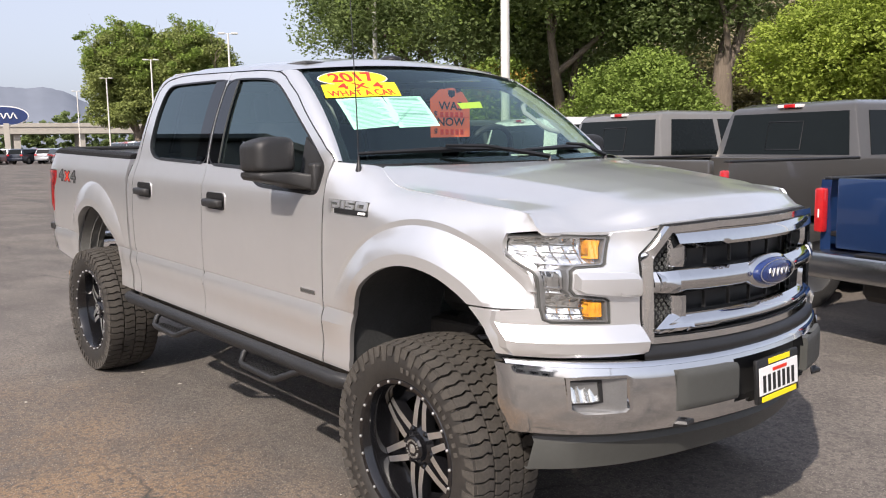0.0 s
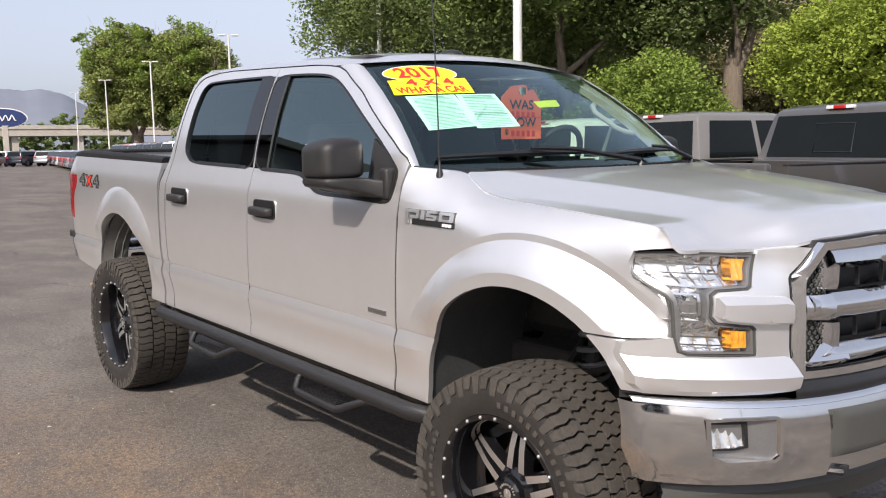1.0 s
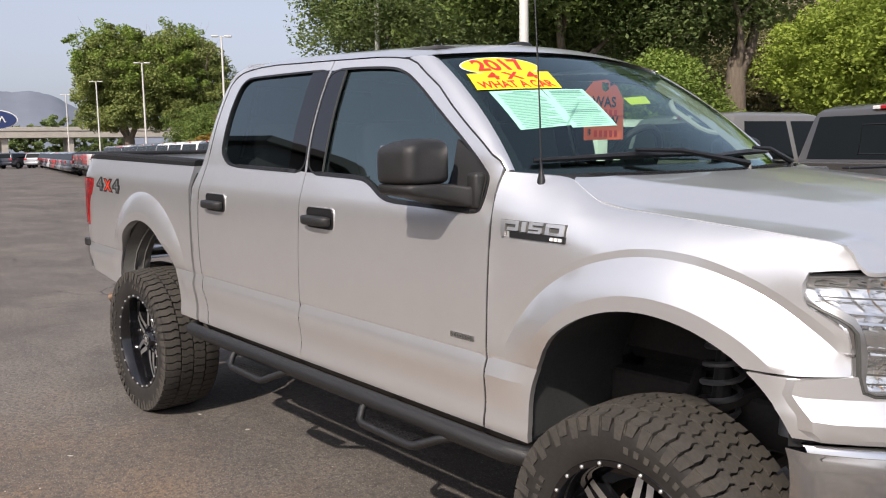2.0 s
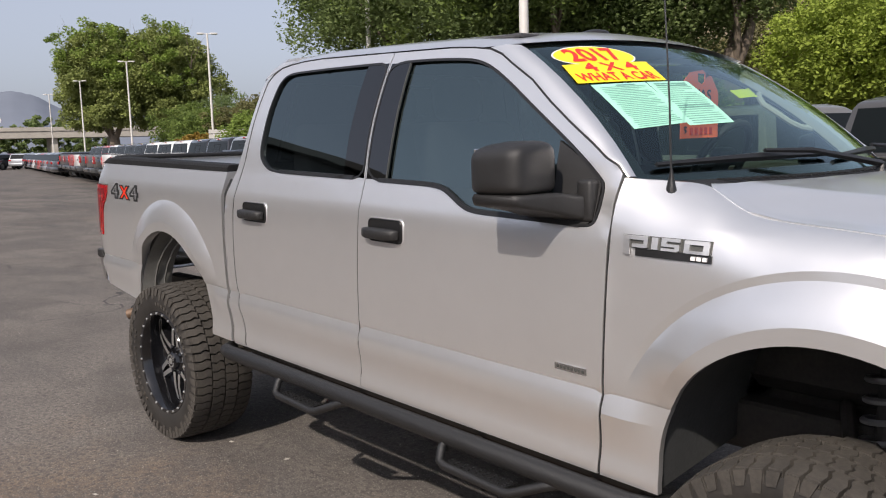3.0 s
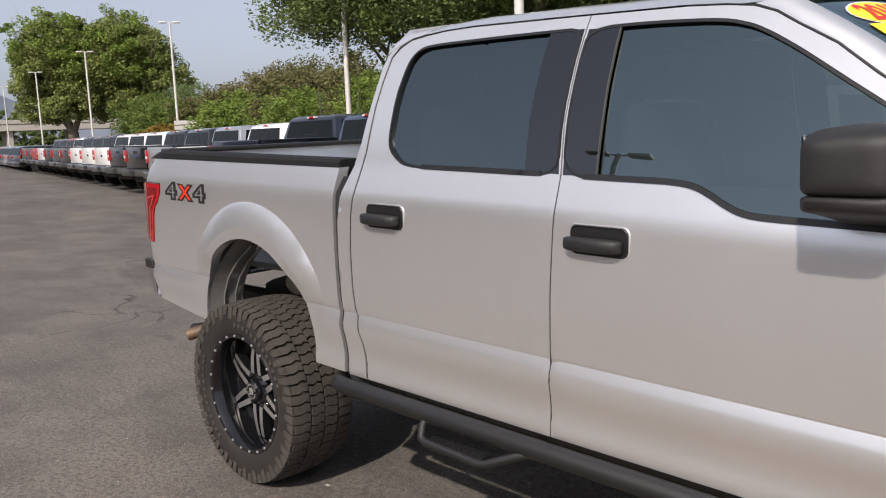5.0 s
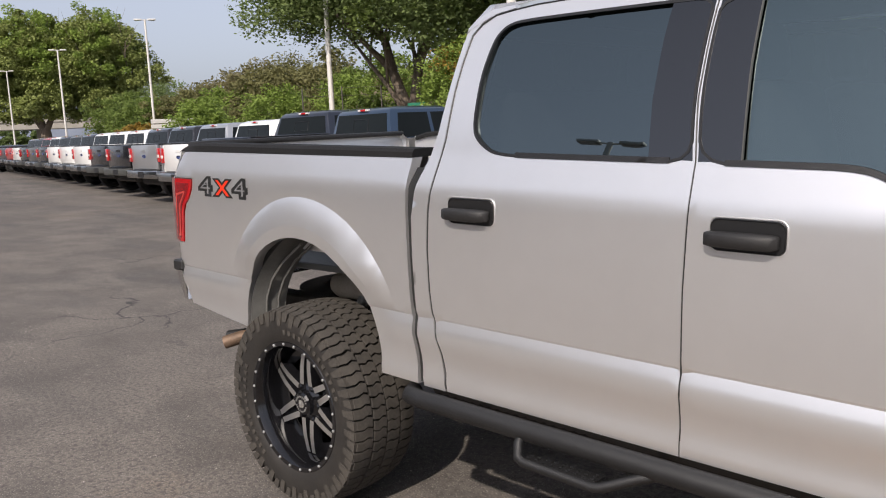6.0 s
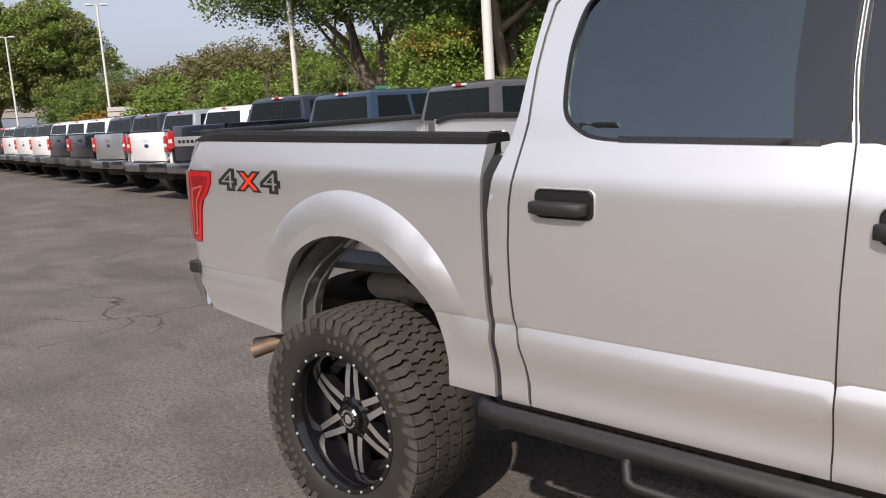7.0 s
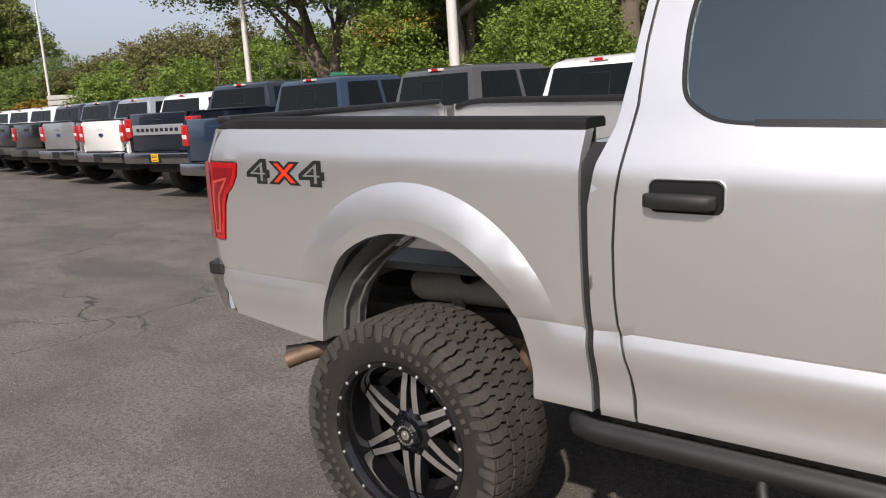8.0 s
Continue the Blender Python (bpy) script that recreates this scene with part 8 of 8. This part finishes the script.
def limb(bm, p, d, length, r, rng, depth, bend=0.25):
    """A tapering limb that wanders, with smaller ones springing from it."""
    pts, rad = [Vector(p)], [r]
    d = Vector(d).normalized()
    n = 5
    for k in range(n):
        d = (d + Vector((rng.uniform(-bend, bend), rng.uniform(-bend, bend), rng.uniform(-0.05, bend * 0.7)))).normalized()
        pts.append(pts[-1] + d * length / n)
        rad.append(r * (1 - 0.72 * (k + 1) / n))
    tube(pts, rad, 9 if depth > 1 else 6, bm)
    if depth > 0:
        for k in (2, 3, 4, 5):
            e = (d + Vector((rng.uniform(-1, 1), rng.uniform(-1, 1), rng.uniform(-0.1, 0.6)))).normalized()
            limb(bm, pts[k], e, length * 0.62, rad[k] * 0.75, rng, depth - 1, bend)


def tree(x, y, stems, blobs, count, size, mat, label, seed, r0=0.3, fork=2.0, spread=0.5, kind="tree", limbs=2, extra=(), z=0.0, fill=0.35, per=52):
    """stems: directions of the main limbs from the fork; blobs are placed relative to the foot."""
    t = tagged(new("tree" if kind == "tree" else "shrub"), label, kind, "trees round the lot" if kind == "tree" else "shrubs behind the lot")
    t.location = (x, y, z)
    rng = random.Random(seed)
    bm = bmesh.new()
    tube([(0, 0, -0.1), (0.02, 0.03, fork * 0.35), (-0.03, 0.02, fork * 0.8), (0, 0, fork * 1.05)], [r0 * 1.35, r0 * 1.05, r0 * 0.95, r0 * 0.8], 14, bm)
    for d, length, r in stems:
        limb(bm, (0, 0, fork * 0.85), d, length, r, rng, limbs)
    part("trunk", bm, BARK, t, angle=80)
    leaves("crown", blobs, count, size, mat, t, seed, per, spread, fill)
    for b, cnt, mt in extra:
        leaves("crown", b, cnt, size, mt, t, seed + 7, per, spread, fill)
    return t


def shrub(x, y, w, h, mat, count, size, seed, label, extra=(), z=0.0):
    return tree(x, y, [((0.4, 0.2, 1), h * 0.5, 0.06), ((-0.4, 0.1, 1), h * 0.5, 0.06), ((0.1, -0.4, 1), h * 0.45, 0.05)], [((0, 0, h * 0.55), (w * 0.8, w * 0.8, h * 0.45)), ((w * 0.45, 0.2, h * 0.42), (w * 0.55, w * 0.55, h * 0.36)), ((-w * 0.5, -0.1, h * 0.45), (w * 0.5, w * 0.55, h * 0.38)), ((0.1 * w, 0, h * 0.78), (w * 0.45, w * 0.45, h * 0.24))],
                count, size, mat, label, seed, 0.09, h * 0.22, 0.05 * h + 0.05, "shrub", 1, extra, z)


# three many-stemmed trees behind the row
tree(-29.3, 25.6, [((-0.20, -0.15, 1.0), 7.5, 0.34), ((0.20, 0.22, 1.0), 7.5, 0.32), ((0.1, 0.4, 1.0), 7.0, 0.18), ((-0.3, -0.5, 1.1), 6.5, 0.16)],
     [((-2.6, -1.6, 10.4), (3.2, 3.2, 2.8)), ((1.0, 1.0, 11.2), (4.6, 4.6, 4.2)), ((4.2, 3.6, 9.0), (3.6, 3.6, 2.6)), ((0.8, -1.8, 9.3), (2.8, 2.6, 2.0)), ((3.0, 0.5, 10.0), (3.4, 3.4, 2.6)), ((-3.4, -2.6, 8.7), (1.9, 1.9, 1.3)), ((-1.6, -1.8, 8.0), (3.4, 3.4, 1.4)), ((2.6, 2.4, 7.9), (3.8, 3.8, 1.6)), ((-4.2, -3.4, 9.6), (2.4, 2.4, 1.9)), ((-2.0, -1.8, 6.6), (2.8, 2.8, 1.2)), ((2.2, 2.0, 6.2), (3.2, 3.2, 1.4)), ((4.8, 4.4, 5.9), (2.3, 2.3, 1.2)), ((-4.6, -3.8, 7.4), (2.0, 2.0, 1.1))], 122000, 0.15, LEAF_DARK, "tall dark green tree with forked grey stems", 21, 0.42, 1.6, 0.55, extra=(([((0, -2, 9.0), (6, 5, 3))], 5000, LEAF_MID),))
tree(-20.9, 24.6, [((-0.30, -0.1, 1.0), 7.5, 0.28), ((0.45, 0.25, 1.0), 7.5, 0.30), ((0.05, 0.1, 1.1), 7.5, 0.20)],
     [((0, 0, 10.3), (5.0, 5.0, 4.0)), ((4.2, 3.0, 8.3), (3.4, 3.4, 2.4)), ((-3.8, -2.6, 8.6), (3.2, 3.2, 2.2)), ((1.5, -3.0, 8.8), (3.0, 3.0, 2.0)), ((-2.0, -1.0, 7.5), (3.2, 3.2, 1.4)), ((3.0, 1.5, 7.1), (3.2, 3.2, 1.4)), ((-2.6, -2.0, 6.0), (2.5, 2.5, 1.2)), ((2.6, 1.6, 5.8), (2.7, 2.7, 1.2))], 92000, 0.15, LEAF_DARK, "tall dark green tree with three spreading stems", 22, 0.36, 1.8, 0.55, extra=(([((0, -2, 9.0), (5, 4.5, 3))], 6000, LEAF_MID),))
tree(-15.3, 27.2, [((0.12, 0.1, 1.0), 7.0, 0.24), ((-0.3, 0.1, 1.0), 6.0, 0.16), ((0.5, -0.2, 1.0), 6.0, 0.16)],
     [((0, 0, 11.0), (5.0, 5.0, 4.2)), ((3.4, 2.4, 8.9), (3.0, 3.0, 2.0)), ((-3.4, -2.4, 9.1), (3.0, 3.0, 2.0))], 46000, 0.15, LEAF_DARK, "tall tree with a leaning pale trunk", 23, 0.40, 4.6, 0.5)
# bright trees to the side
tree(-8.6, 25.6, [((0.3, 0.1, 1.0), 3.2, 0.12), ((-0.3, 0.2, 1.0), 3.2, 0.12), ((0.0, -0.3, 1.0), 3.0, 0.10)],
     [((0, 0, 4.4), (3.6, 3.3, 1.9)), ((2.8, 1.0, 4.2), (2.5, 2.3, 1.7)), ((-2.2, -0.6, 4.2), (1.9, 2.1, 1.5)), ((0.6, -0.6, 5.4), (2.0, 1.9, 1.0)), ((-0.6, 0.2, 3.0), (2.3, 2.1, 1.0))], 76000, 0.115, LEAF_LIME, "bright yellow-green tree in full leaf", 31, 0.16, 1.6, 0.30, per=70, fill=0.2, extra=(([((1.5, 0.5, 3.6), (3.2, 2.6, 1.4))], 5000, LEAF_MID),))
tree(-2.5, 27.0, [((0.3, 0.1, 1.0), 3.2, 0.12), ((-0.3, 0.2, 1.0), 3.2, 0.12)],
     [((0, 0, 4.4), (4.0, 3.6, 2.0)), ((-2.8, -0.6, 4.0), (2.1, 2.1, 1.6)), ((2.4, -0.6, 4.3), (2.5, 2.3, 1.7))], 46000, 0.12, LEAF_LIME, "bright yellow-green tree beside the lot", 32, 0.16, 1.6, 0.30, per=70, fill=0.2)
shrub(-16.6, 23.6, 3.0, 4.6, LEAF_FRESH, 52000, 0.105, 41, "rounded fresh green shrub behind the pickups")
shrub(-22.2, 21.6, 2.1, 4.8, LEAF_FRESH, 17000, 0.115, 42, "shrub turning orange at its top", extra=(([((0.1, 0, 3.9), (1.1, 1.1, 0.7))], 1800, LEAF_ORANGE),))
shrub(-32.0, 25.8, 2.6, 3.0, LEAF_MID, 6000, 0.16, 43, "low green shrub behind the pickups")
# background thickets, brown and olive
rng = random.Random(5)
for k in range(19):
    az = 100 + k * 2.05 + rng.uniform(-0.6, 0.6)
    d = rng.uniform(47, 62)
    h = rng.uniform(5.0, 7.8) * (0.92 if az > 131 else 1)
    x, y = d * math.cos(radians(az)), -3 + d * math.sin(radians(az))
    mt = (LEAF_OLIVE, LEAF_BROWN, LEAF_OLIVE, LEAF_MID, LEAF_BROWN)[k % 5]
    shrub(x, y, rng.uniform(3.2, 4.6), h, mt, 13500, 0.19, 60 + k, "dry olive thicket on the bank" if mt in (LEAF_OLIVE, LEAF_BROWN) else "green thicket on the bank", z=1.2)
for k, (az, d, h, w, mt) in enumerate(((152.2, 92, 6.2, 4.5, LEAF_MID), (150.0, 88, 7.0, 5.0, LEAF_OLIVE), (148.0, 84, 6.6, 4.6, LEAF_FRESH), (146.2, 80, 6.2, 4.6, LEAF_FRESH), (144.6, 78, 8.4, 5.2, LEAF_OLIVE), (142.8, 76, 6.0, 4.2, LEAF_FRESH), (141.2, 74, 8.6, 5.0, LEAF_OLIVE), (147.2, 98, 9.6, 5.5, LEAF_BROWN), (143.4, 96, 11.0, 6.0, LEAF_OLIVE), (139.6, 72, 6.6, 4.4, LEAF_MID), (149.4, 104, 8.6, 5.5, LEAF_OLIVE), (145.4, 100, 10.8, 6.0, LEAF_BROWN),
                                       (153.2, 80, 3.2, 2.2, LEAF_ORANGE), (153.8, 120, 8.5, 6.0, LEAF_MID), (151.4, 130, 11.0, 7.0, LEAF_DARK))):
    shrub(d * math.cos(radians(az)), -3 + d * math.sin(radians(az)), w, h * (0.86 if az > 142 else 0.95), mt, 17000, 0.235, 100 + k, "broad hedge-like thicket beyond the lot")
for k in range(10):
    az = 134.8 + 1.65 * k
    d, h = 54 + 6 * (k % 3), lerp(az, (135, 142, 150), (5.4, 4.6, 3.5))
    mt = (LEAF_FRESH, LEAF_OLIVE, LEAF_MID)[k % 3]
    shrub(d * math.cos(radians(az)), -3 + d * math.sin(radians(az)), 2.6, h, mt, 11000, 0.15, 140 + k, "low leafy shrub along the bank")
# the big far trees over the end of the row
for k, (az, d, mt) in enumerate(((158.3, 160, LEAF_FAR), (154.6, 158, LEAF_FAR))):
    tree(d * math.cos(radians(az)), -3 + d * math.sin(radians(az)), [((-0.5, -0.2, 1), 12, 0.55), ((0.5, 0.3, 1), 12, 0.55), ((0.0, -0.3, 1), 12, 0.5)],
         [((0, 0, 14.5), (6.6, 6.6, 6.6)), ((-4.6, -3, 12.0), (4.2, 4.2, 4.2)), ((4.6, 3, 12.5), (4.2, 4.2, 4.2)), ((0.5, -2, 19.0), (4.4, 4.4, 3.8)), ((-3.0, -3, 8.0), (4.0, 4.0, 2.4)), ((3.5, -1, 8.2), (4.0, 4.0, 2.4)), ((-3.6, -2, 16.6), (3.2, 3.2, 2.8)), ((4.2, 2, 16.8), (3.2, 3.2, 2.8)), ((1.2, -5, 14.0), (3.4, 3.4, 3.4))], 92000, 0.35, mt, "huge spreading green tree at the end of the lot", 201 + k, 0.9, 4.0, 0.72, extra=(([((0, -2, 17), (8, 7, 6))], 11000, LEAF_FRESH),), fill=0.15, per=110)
for k, (az, d, h) in enumerate(((161.5, 250, 9), (162.8, 255, 12), (164.2, 250, 9), (165.6, 260, 12), (167.2, 250, 10), (160.0, 240, 8), (169, 255, 12), (171, 250, 10))):
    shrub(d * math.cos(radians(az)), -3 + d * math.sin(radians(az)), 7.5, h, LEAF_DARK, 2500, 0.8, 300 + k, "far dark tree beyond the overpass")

# ---- bank, fence, overpass, hills ----
BANK = shader("dry_grass_bank", (0.16, 0.125, 0.075), 0.95, vary=0.35, scale=0.5, tint=(0.23, 0.19, 0.11), bump=0.12, bump_scale=3)
bv, bf = [], []
azs = np.radians(np.linspace(86, 153, 68))
prof = ((38, -0.02), (41, 0.8), (46, 1.6), (54, 3.4), (62, 4.4), (74, 5.0), (90, 5.2))
for i, a in enumerate(azs):
    fade = smooth(153, 138, math.degrees(a))
    for d, z in prof:
        d2 = d + 40 * (1 - fade)
        z = z + max(0, d - 54) * 0.30 * smooth(137, 128, math.degrees(a))
        bv.append((d2 * math.cos(a), -3 + d2 * math.sin(a), z * (0.15 + 0.85 * fade) + 0.35 * math.sin(i * 0.9 + d) * (z > 0)))
for i in range(len(azs) - 1):
    for j in range(len(prof) - 1):
        k = i * len(prof) + j
        bf.append((k, k + 1, k + 1 + len(prof), k + len(prof)))
tagged(new("bank", mesh_from("bank", bv, bf, BANK)), "dry grass bank rising behind the trees", "bank", kind="structure")
WIRE = shader("dull_fence_steel", (0.10, 0.09, 0.08), 0.6, 0.5, vary=0.2)
fence = tagged(new("fence"), "thin steel fence posts with strained wires on the bank", "fence")
for k in range(16):
    az = radians(104 + 2.6 * k)
    x, y = 40 * math.cos(az), -3 + 40 * math.sin(az)
    part("post", tube([(x, y, 0.2), (x, y, 3.6)], 0.035, 6), WIRE, fence)
for h in (1.6, 2.4, 3.2, 3.55):
    pts = [(40 * math.cos(radians(104 + 2.6 * k)), -3 + 40 * math.sin(radians(104 + 2.6 * k)), h) for k in range(16)]
    part("wire", tube(pts, 0.008, 4), WIRE, fence)
SIGN_GREEN = shader("green_road_sign", (0.01, 0.16, 0.09), 0.4, vary=0.1)
sg_ = new("road_sign")
tagged(sg_, "small green road sign on a thin post", "road sign")
sx, sy = -1.77 + 36 * math.cos(radians(133.4)), -3.1 + 36 * math.sin(radians(133.4))
sg_.location = (sx, sy, 0)
part("post", tube([(0, 0, 0), (0, 0, 2.3)], 0.03, 8), WIRE, sg_)
part("plate", soft_box((-0.42, -0.02, 2.25), (0.42, 0.02, 2.65), 0.01, 1, pose(0, 0, 0, 0, 0, 40)), SIGN_GREEN, sg_)
for k in range(5):
    part("white_bar", soft_box((-0.32 + k * 0.13, -0.026, 2.38), (-0.24 + k * 0.13, 0.026, 2.52), 0.003, 1, pose(0, 0, 0, 0, 0, 40)), WHITE_PAPER, sg_)
CONCRETE = shader("aged_concrete", (0.40, 0.37, 0.32), 0.85, vary=0.18, scale=0.7)
ov = tagged(new("overpass"), "long pale concrete road overpass in the distance", "overpass")
d0 = 225
pts = [(d0 * math.cos(radians(a)), -3 + d0 * math.sin(radians(a))) for a in (157.5, 182)]
(ax_, ay_), (bx_, by_) = pts
dirn = Vector((bx_ - ax_, by_ - ay_, 0))
L = dirn.length
ov.matrix_basis = pose(ax_, ay_, 0, 0, 0, math.degrees(math.atan2(dirn.y, dirn.x)))
part("deck", soft_box((-30, -5, 5.0), (L, 5, 6.6), 0.05, 1), CONCRETE, ov)
for y in (-5.0, 5.0):
    part("parapet", soft_box((-30, y - 0.2, 6.6), (L, y + 0.2, 7.5), 0.03, 1), CONCRETE, ov)
for k in range(9):
    part("pier", soft_box((-25 + k * 14.0, -4, 0), (-23.6 + k * 14.0, 4, 5.0), 0.05, 1), CONCRETE, ov)
# distance haze is mixed into the hills' own blue-grey
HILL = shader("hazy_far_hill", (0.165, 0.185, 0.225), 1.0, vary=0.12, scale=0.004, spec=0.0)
hv, hf = [], []
for i in range(360):
    az = 118 + i * 0.25
    a = math.radians(az)
    top = 62 + 40 * math.exp(-((az - 165.6) / 4.2) ** 4) + 20 * math.exp(-((az - 174) / 5) ** 2) + 1.6 * math.sin(az * 1.7) + 0.8 * math.sin(az * 4.1 + 1) + 0.5 * math.sin(az * 11)
    for d, z in ((1350, -2), (1450, top * 0.55), (1560, top)):
        hv.append((d * math.cos(a), -3 + d * math.sin(a), z))
for i in range(359):
    for j in range(2):
        k = i * 3 + j
        hf.append((k, k + 1, k + 4, k + 3))
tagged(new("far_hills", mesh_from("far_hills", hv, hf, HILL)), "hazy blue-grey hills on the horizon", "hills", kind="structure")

# oval dealer sign on two posts
sgn = tagged(new("oval_sign"), "dark blue oval sign with a white border on a concrete post", "sign")
sgn.matrix_basis = pose(2.47 + 120 * math.cos(radians(166.25)), -2.97 + 120 * math.sin(radians(166.25)), 0, 0, 0, 76)
for nm, r1, r2, off, mt in (("rim", 2.75, 1.25, 0.0, WHITE_PAPER), ("panel", 2.6, 1.12, -0.06, BLUE_ENAMEL)):
    bm = bmesh.new()
    f0 = [bm.verts.new((r1 * math.cos(a), off - 0.12, 5.75 + r2 * math.sin(a))) for a in (2 * math.pi * k / 40 for k in range(40))]
    f1 = [bm.verts.new((r1 * math.cos(a), off + 0.12, 5.75 + r2 * math.sin(a))) for a in (2 * math.pi * k / 40 for k in range(40))]
    bm.faces.new(f0)
    bm.faces.new(f1[::-1])
    for i in range(40):
        bm.faces.new((f0[i], f0[(i + 1) % 40], f1[(i + 1) % 40], f1[i]))
    part(nm, bm, mt, sgn)
part("mark", tube([(-1.4 + 2.8 * k / 20, -0.2, 5.75 + 0.35 * math.sin(k * 1.2)) for k in range(21)], 0.09, 6), WHITE_PAPER, sgn)
for x in (0.1,):
    part("post", soft_box((x - 0.34, -0.25, 0), (x + 0.34, 0.25, 4.8), 0.03, 1), CONCRETE, sgn)
# low board fence far behind the row
bd = tagged(new("board_barrier"), "low weathered board barrier by the hedge", "barrier")
bd.matrix_basis = pose(-66, 34.5, 0, 0, 0, 72)
for k in range(4):
    part("board", soft_box((-2.6, -0.05, 1.6 + k * 0.42), (2.6, 0.05, 1.95 + k * 0.42), 0.02, 1), POST, bd)
for x in (-2.3, 0, 2.3):
    part("post", soft_box((x - 0.08, 0.05, 0), (x + 0.08, 0.18, 3.2), 0.01, 1), WIRE, bd)

# two-storey workshop and a tall tree across the lot, mirrored in the side glass
WORKSHOP = shader("dark_weathered_siding", (0.10, 0.10, 0.10), 0.8, vary=0.25, scale=0.6)
ws_ = tagged(new("workshop"), "long dark two-storey workshop with a flat roof across the lot", "building")
ws_.matrix_basis = pose(-22, -11, 0)
part("wall", soft_box((-42, -7, 0), (0, 0, 7.9), 0.05, 1), WORKSHOP, ws_)
part("roof", soft_box((-42.5, -7.5, 7.9), (0.5, 0.5, 8.4), 0.05, 1), GREY_PLASTIC, ws_)
for k in range(7):
    for z in (1.0, 4.8):
        part("window", soft_box((-39 + k * 5.6, -0.05, z), (-36.4 + k * 5.6, 0.06, z + 1.7), 0.02, 1), DARK_PANE, ws_)
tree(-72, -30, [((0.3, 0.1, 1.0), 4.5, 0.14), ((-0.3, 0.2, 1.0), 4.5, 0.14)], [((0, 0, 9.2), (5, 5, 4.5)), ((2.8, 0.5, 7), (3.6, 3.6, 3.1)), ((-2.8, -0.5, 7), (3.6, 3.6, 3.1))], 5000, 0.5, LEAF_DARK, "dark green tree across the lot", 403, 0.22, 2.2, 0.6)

hall = tagged(new("hall"), "dark hall with a pyramid roof across the lot", "building")
hall.matrix_basis = pose(-24.5, -26, 0)
part("wall", soft_box((-8, -5, 0), (8, 5, 8.6), 0.05, 1), WORKSHOP, hall)
bm = bmesh.new()
eave = [bm.verts.new(p) for p in ((-9, -6, 8.6), (9, -6, 8.6), (9, 6, 8.6), (-9, 6, 8.6))]
top = bm.verts.new((0, 0, 12.4))
bm.faces.new(eave[::-1])
for k in range(4):
    bm.faces.new((eave[k], eave[(k + 1) % 4], top))
part("roof", bm, WORKSHOP, hall, "dark sheet-metal pyramid roof", smooth=False)
tagged(lamp_post(-13.5, -17.9, 10.15, turn=-12), "pale steel lamp post with a twin head across the lot", "lamp post", "lot lamp posts")

# ---- showroom behind the camera, seen only in reflections ----
STUCCO = shader("pale_stucco", (0.42, 0.40, 0.37), 0.85, vary=0.1, scale=0.8)
sh = tagged(new("showroom"), "long low showroom with dark windows across the lot", "building")
sh.matrix_basis = pose(-6, -34, 0)
part("wall", soft_box((-40, -8, 0), (30, 0, 4.6), 0.05, 1), STUCCO, sh)
part("roof", soft_box((-41, -9, 4.6), (31, 0.8, 5.2), 0.05, 1), GREY_PLASTIC, sh)
for k in range(16):
    w = part("window", soft_box((-38 + k * 4.2, -0.04, 0.6), (-35 + k * 4.2, 0.05, 3.4), 0.02, 1), BLACK_TRIM, sh)
    part("pane", soft_box((-37.85 + k * 4.2, 0.04, 0.75), (-35.15 + k * 4.2, 0.07, 3.25), 0.01, 1), DARK_PANE, w)
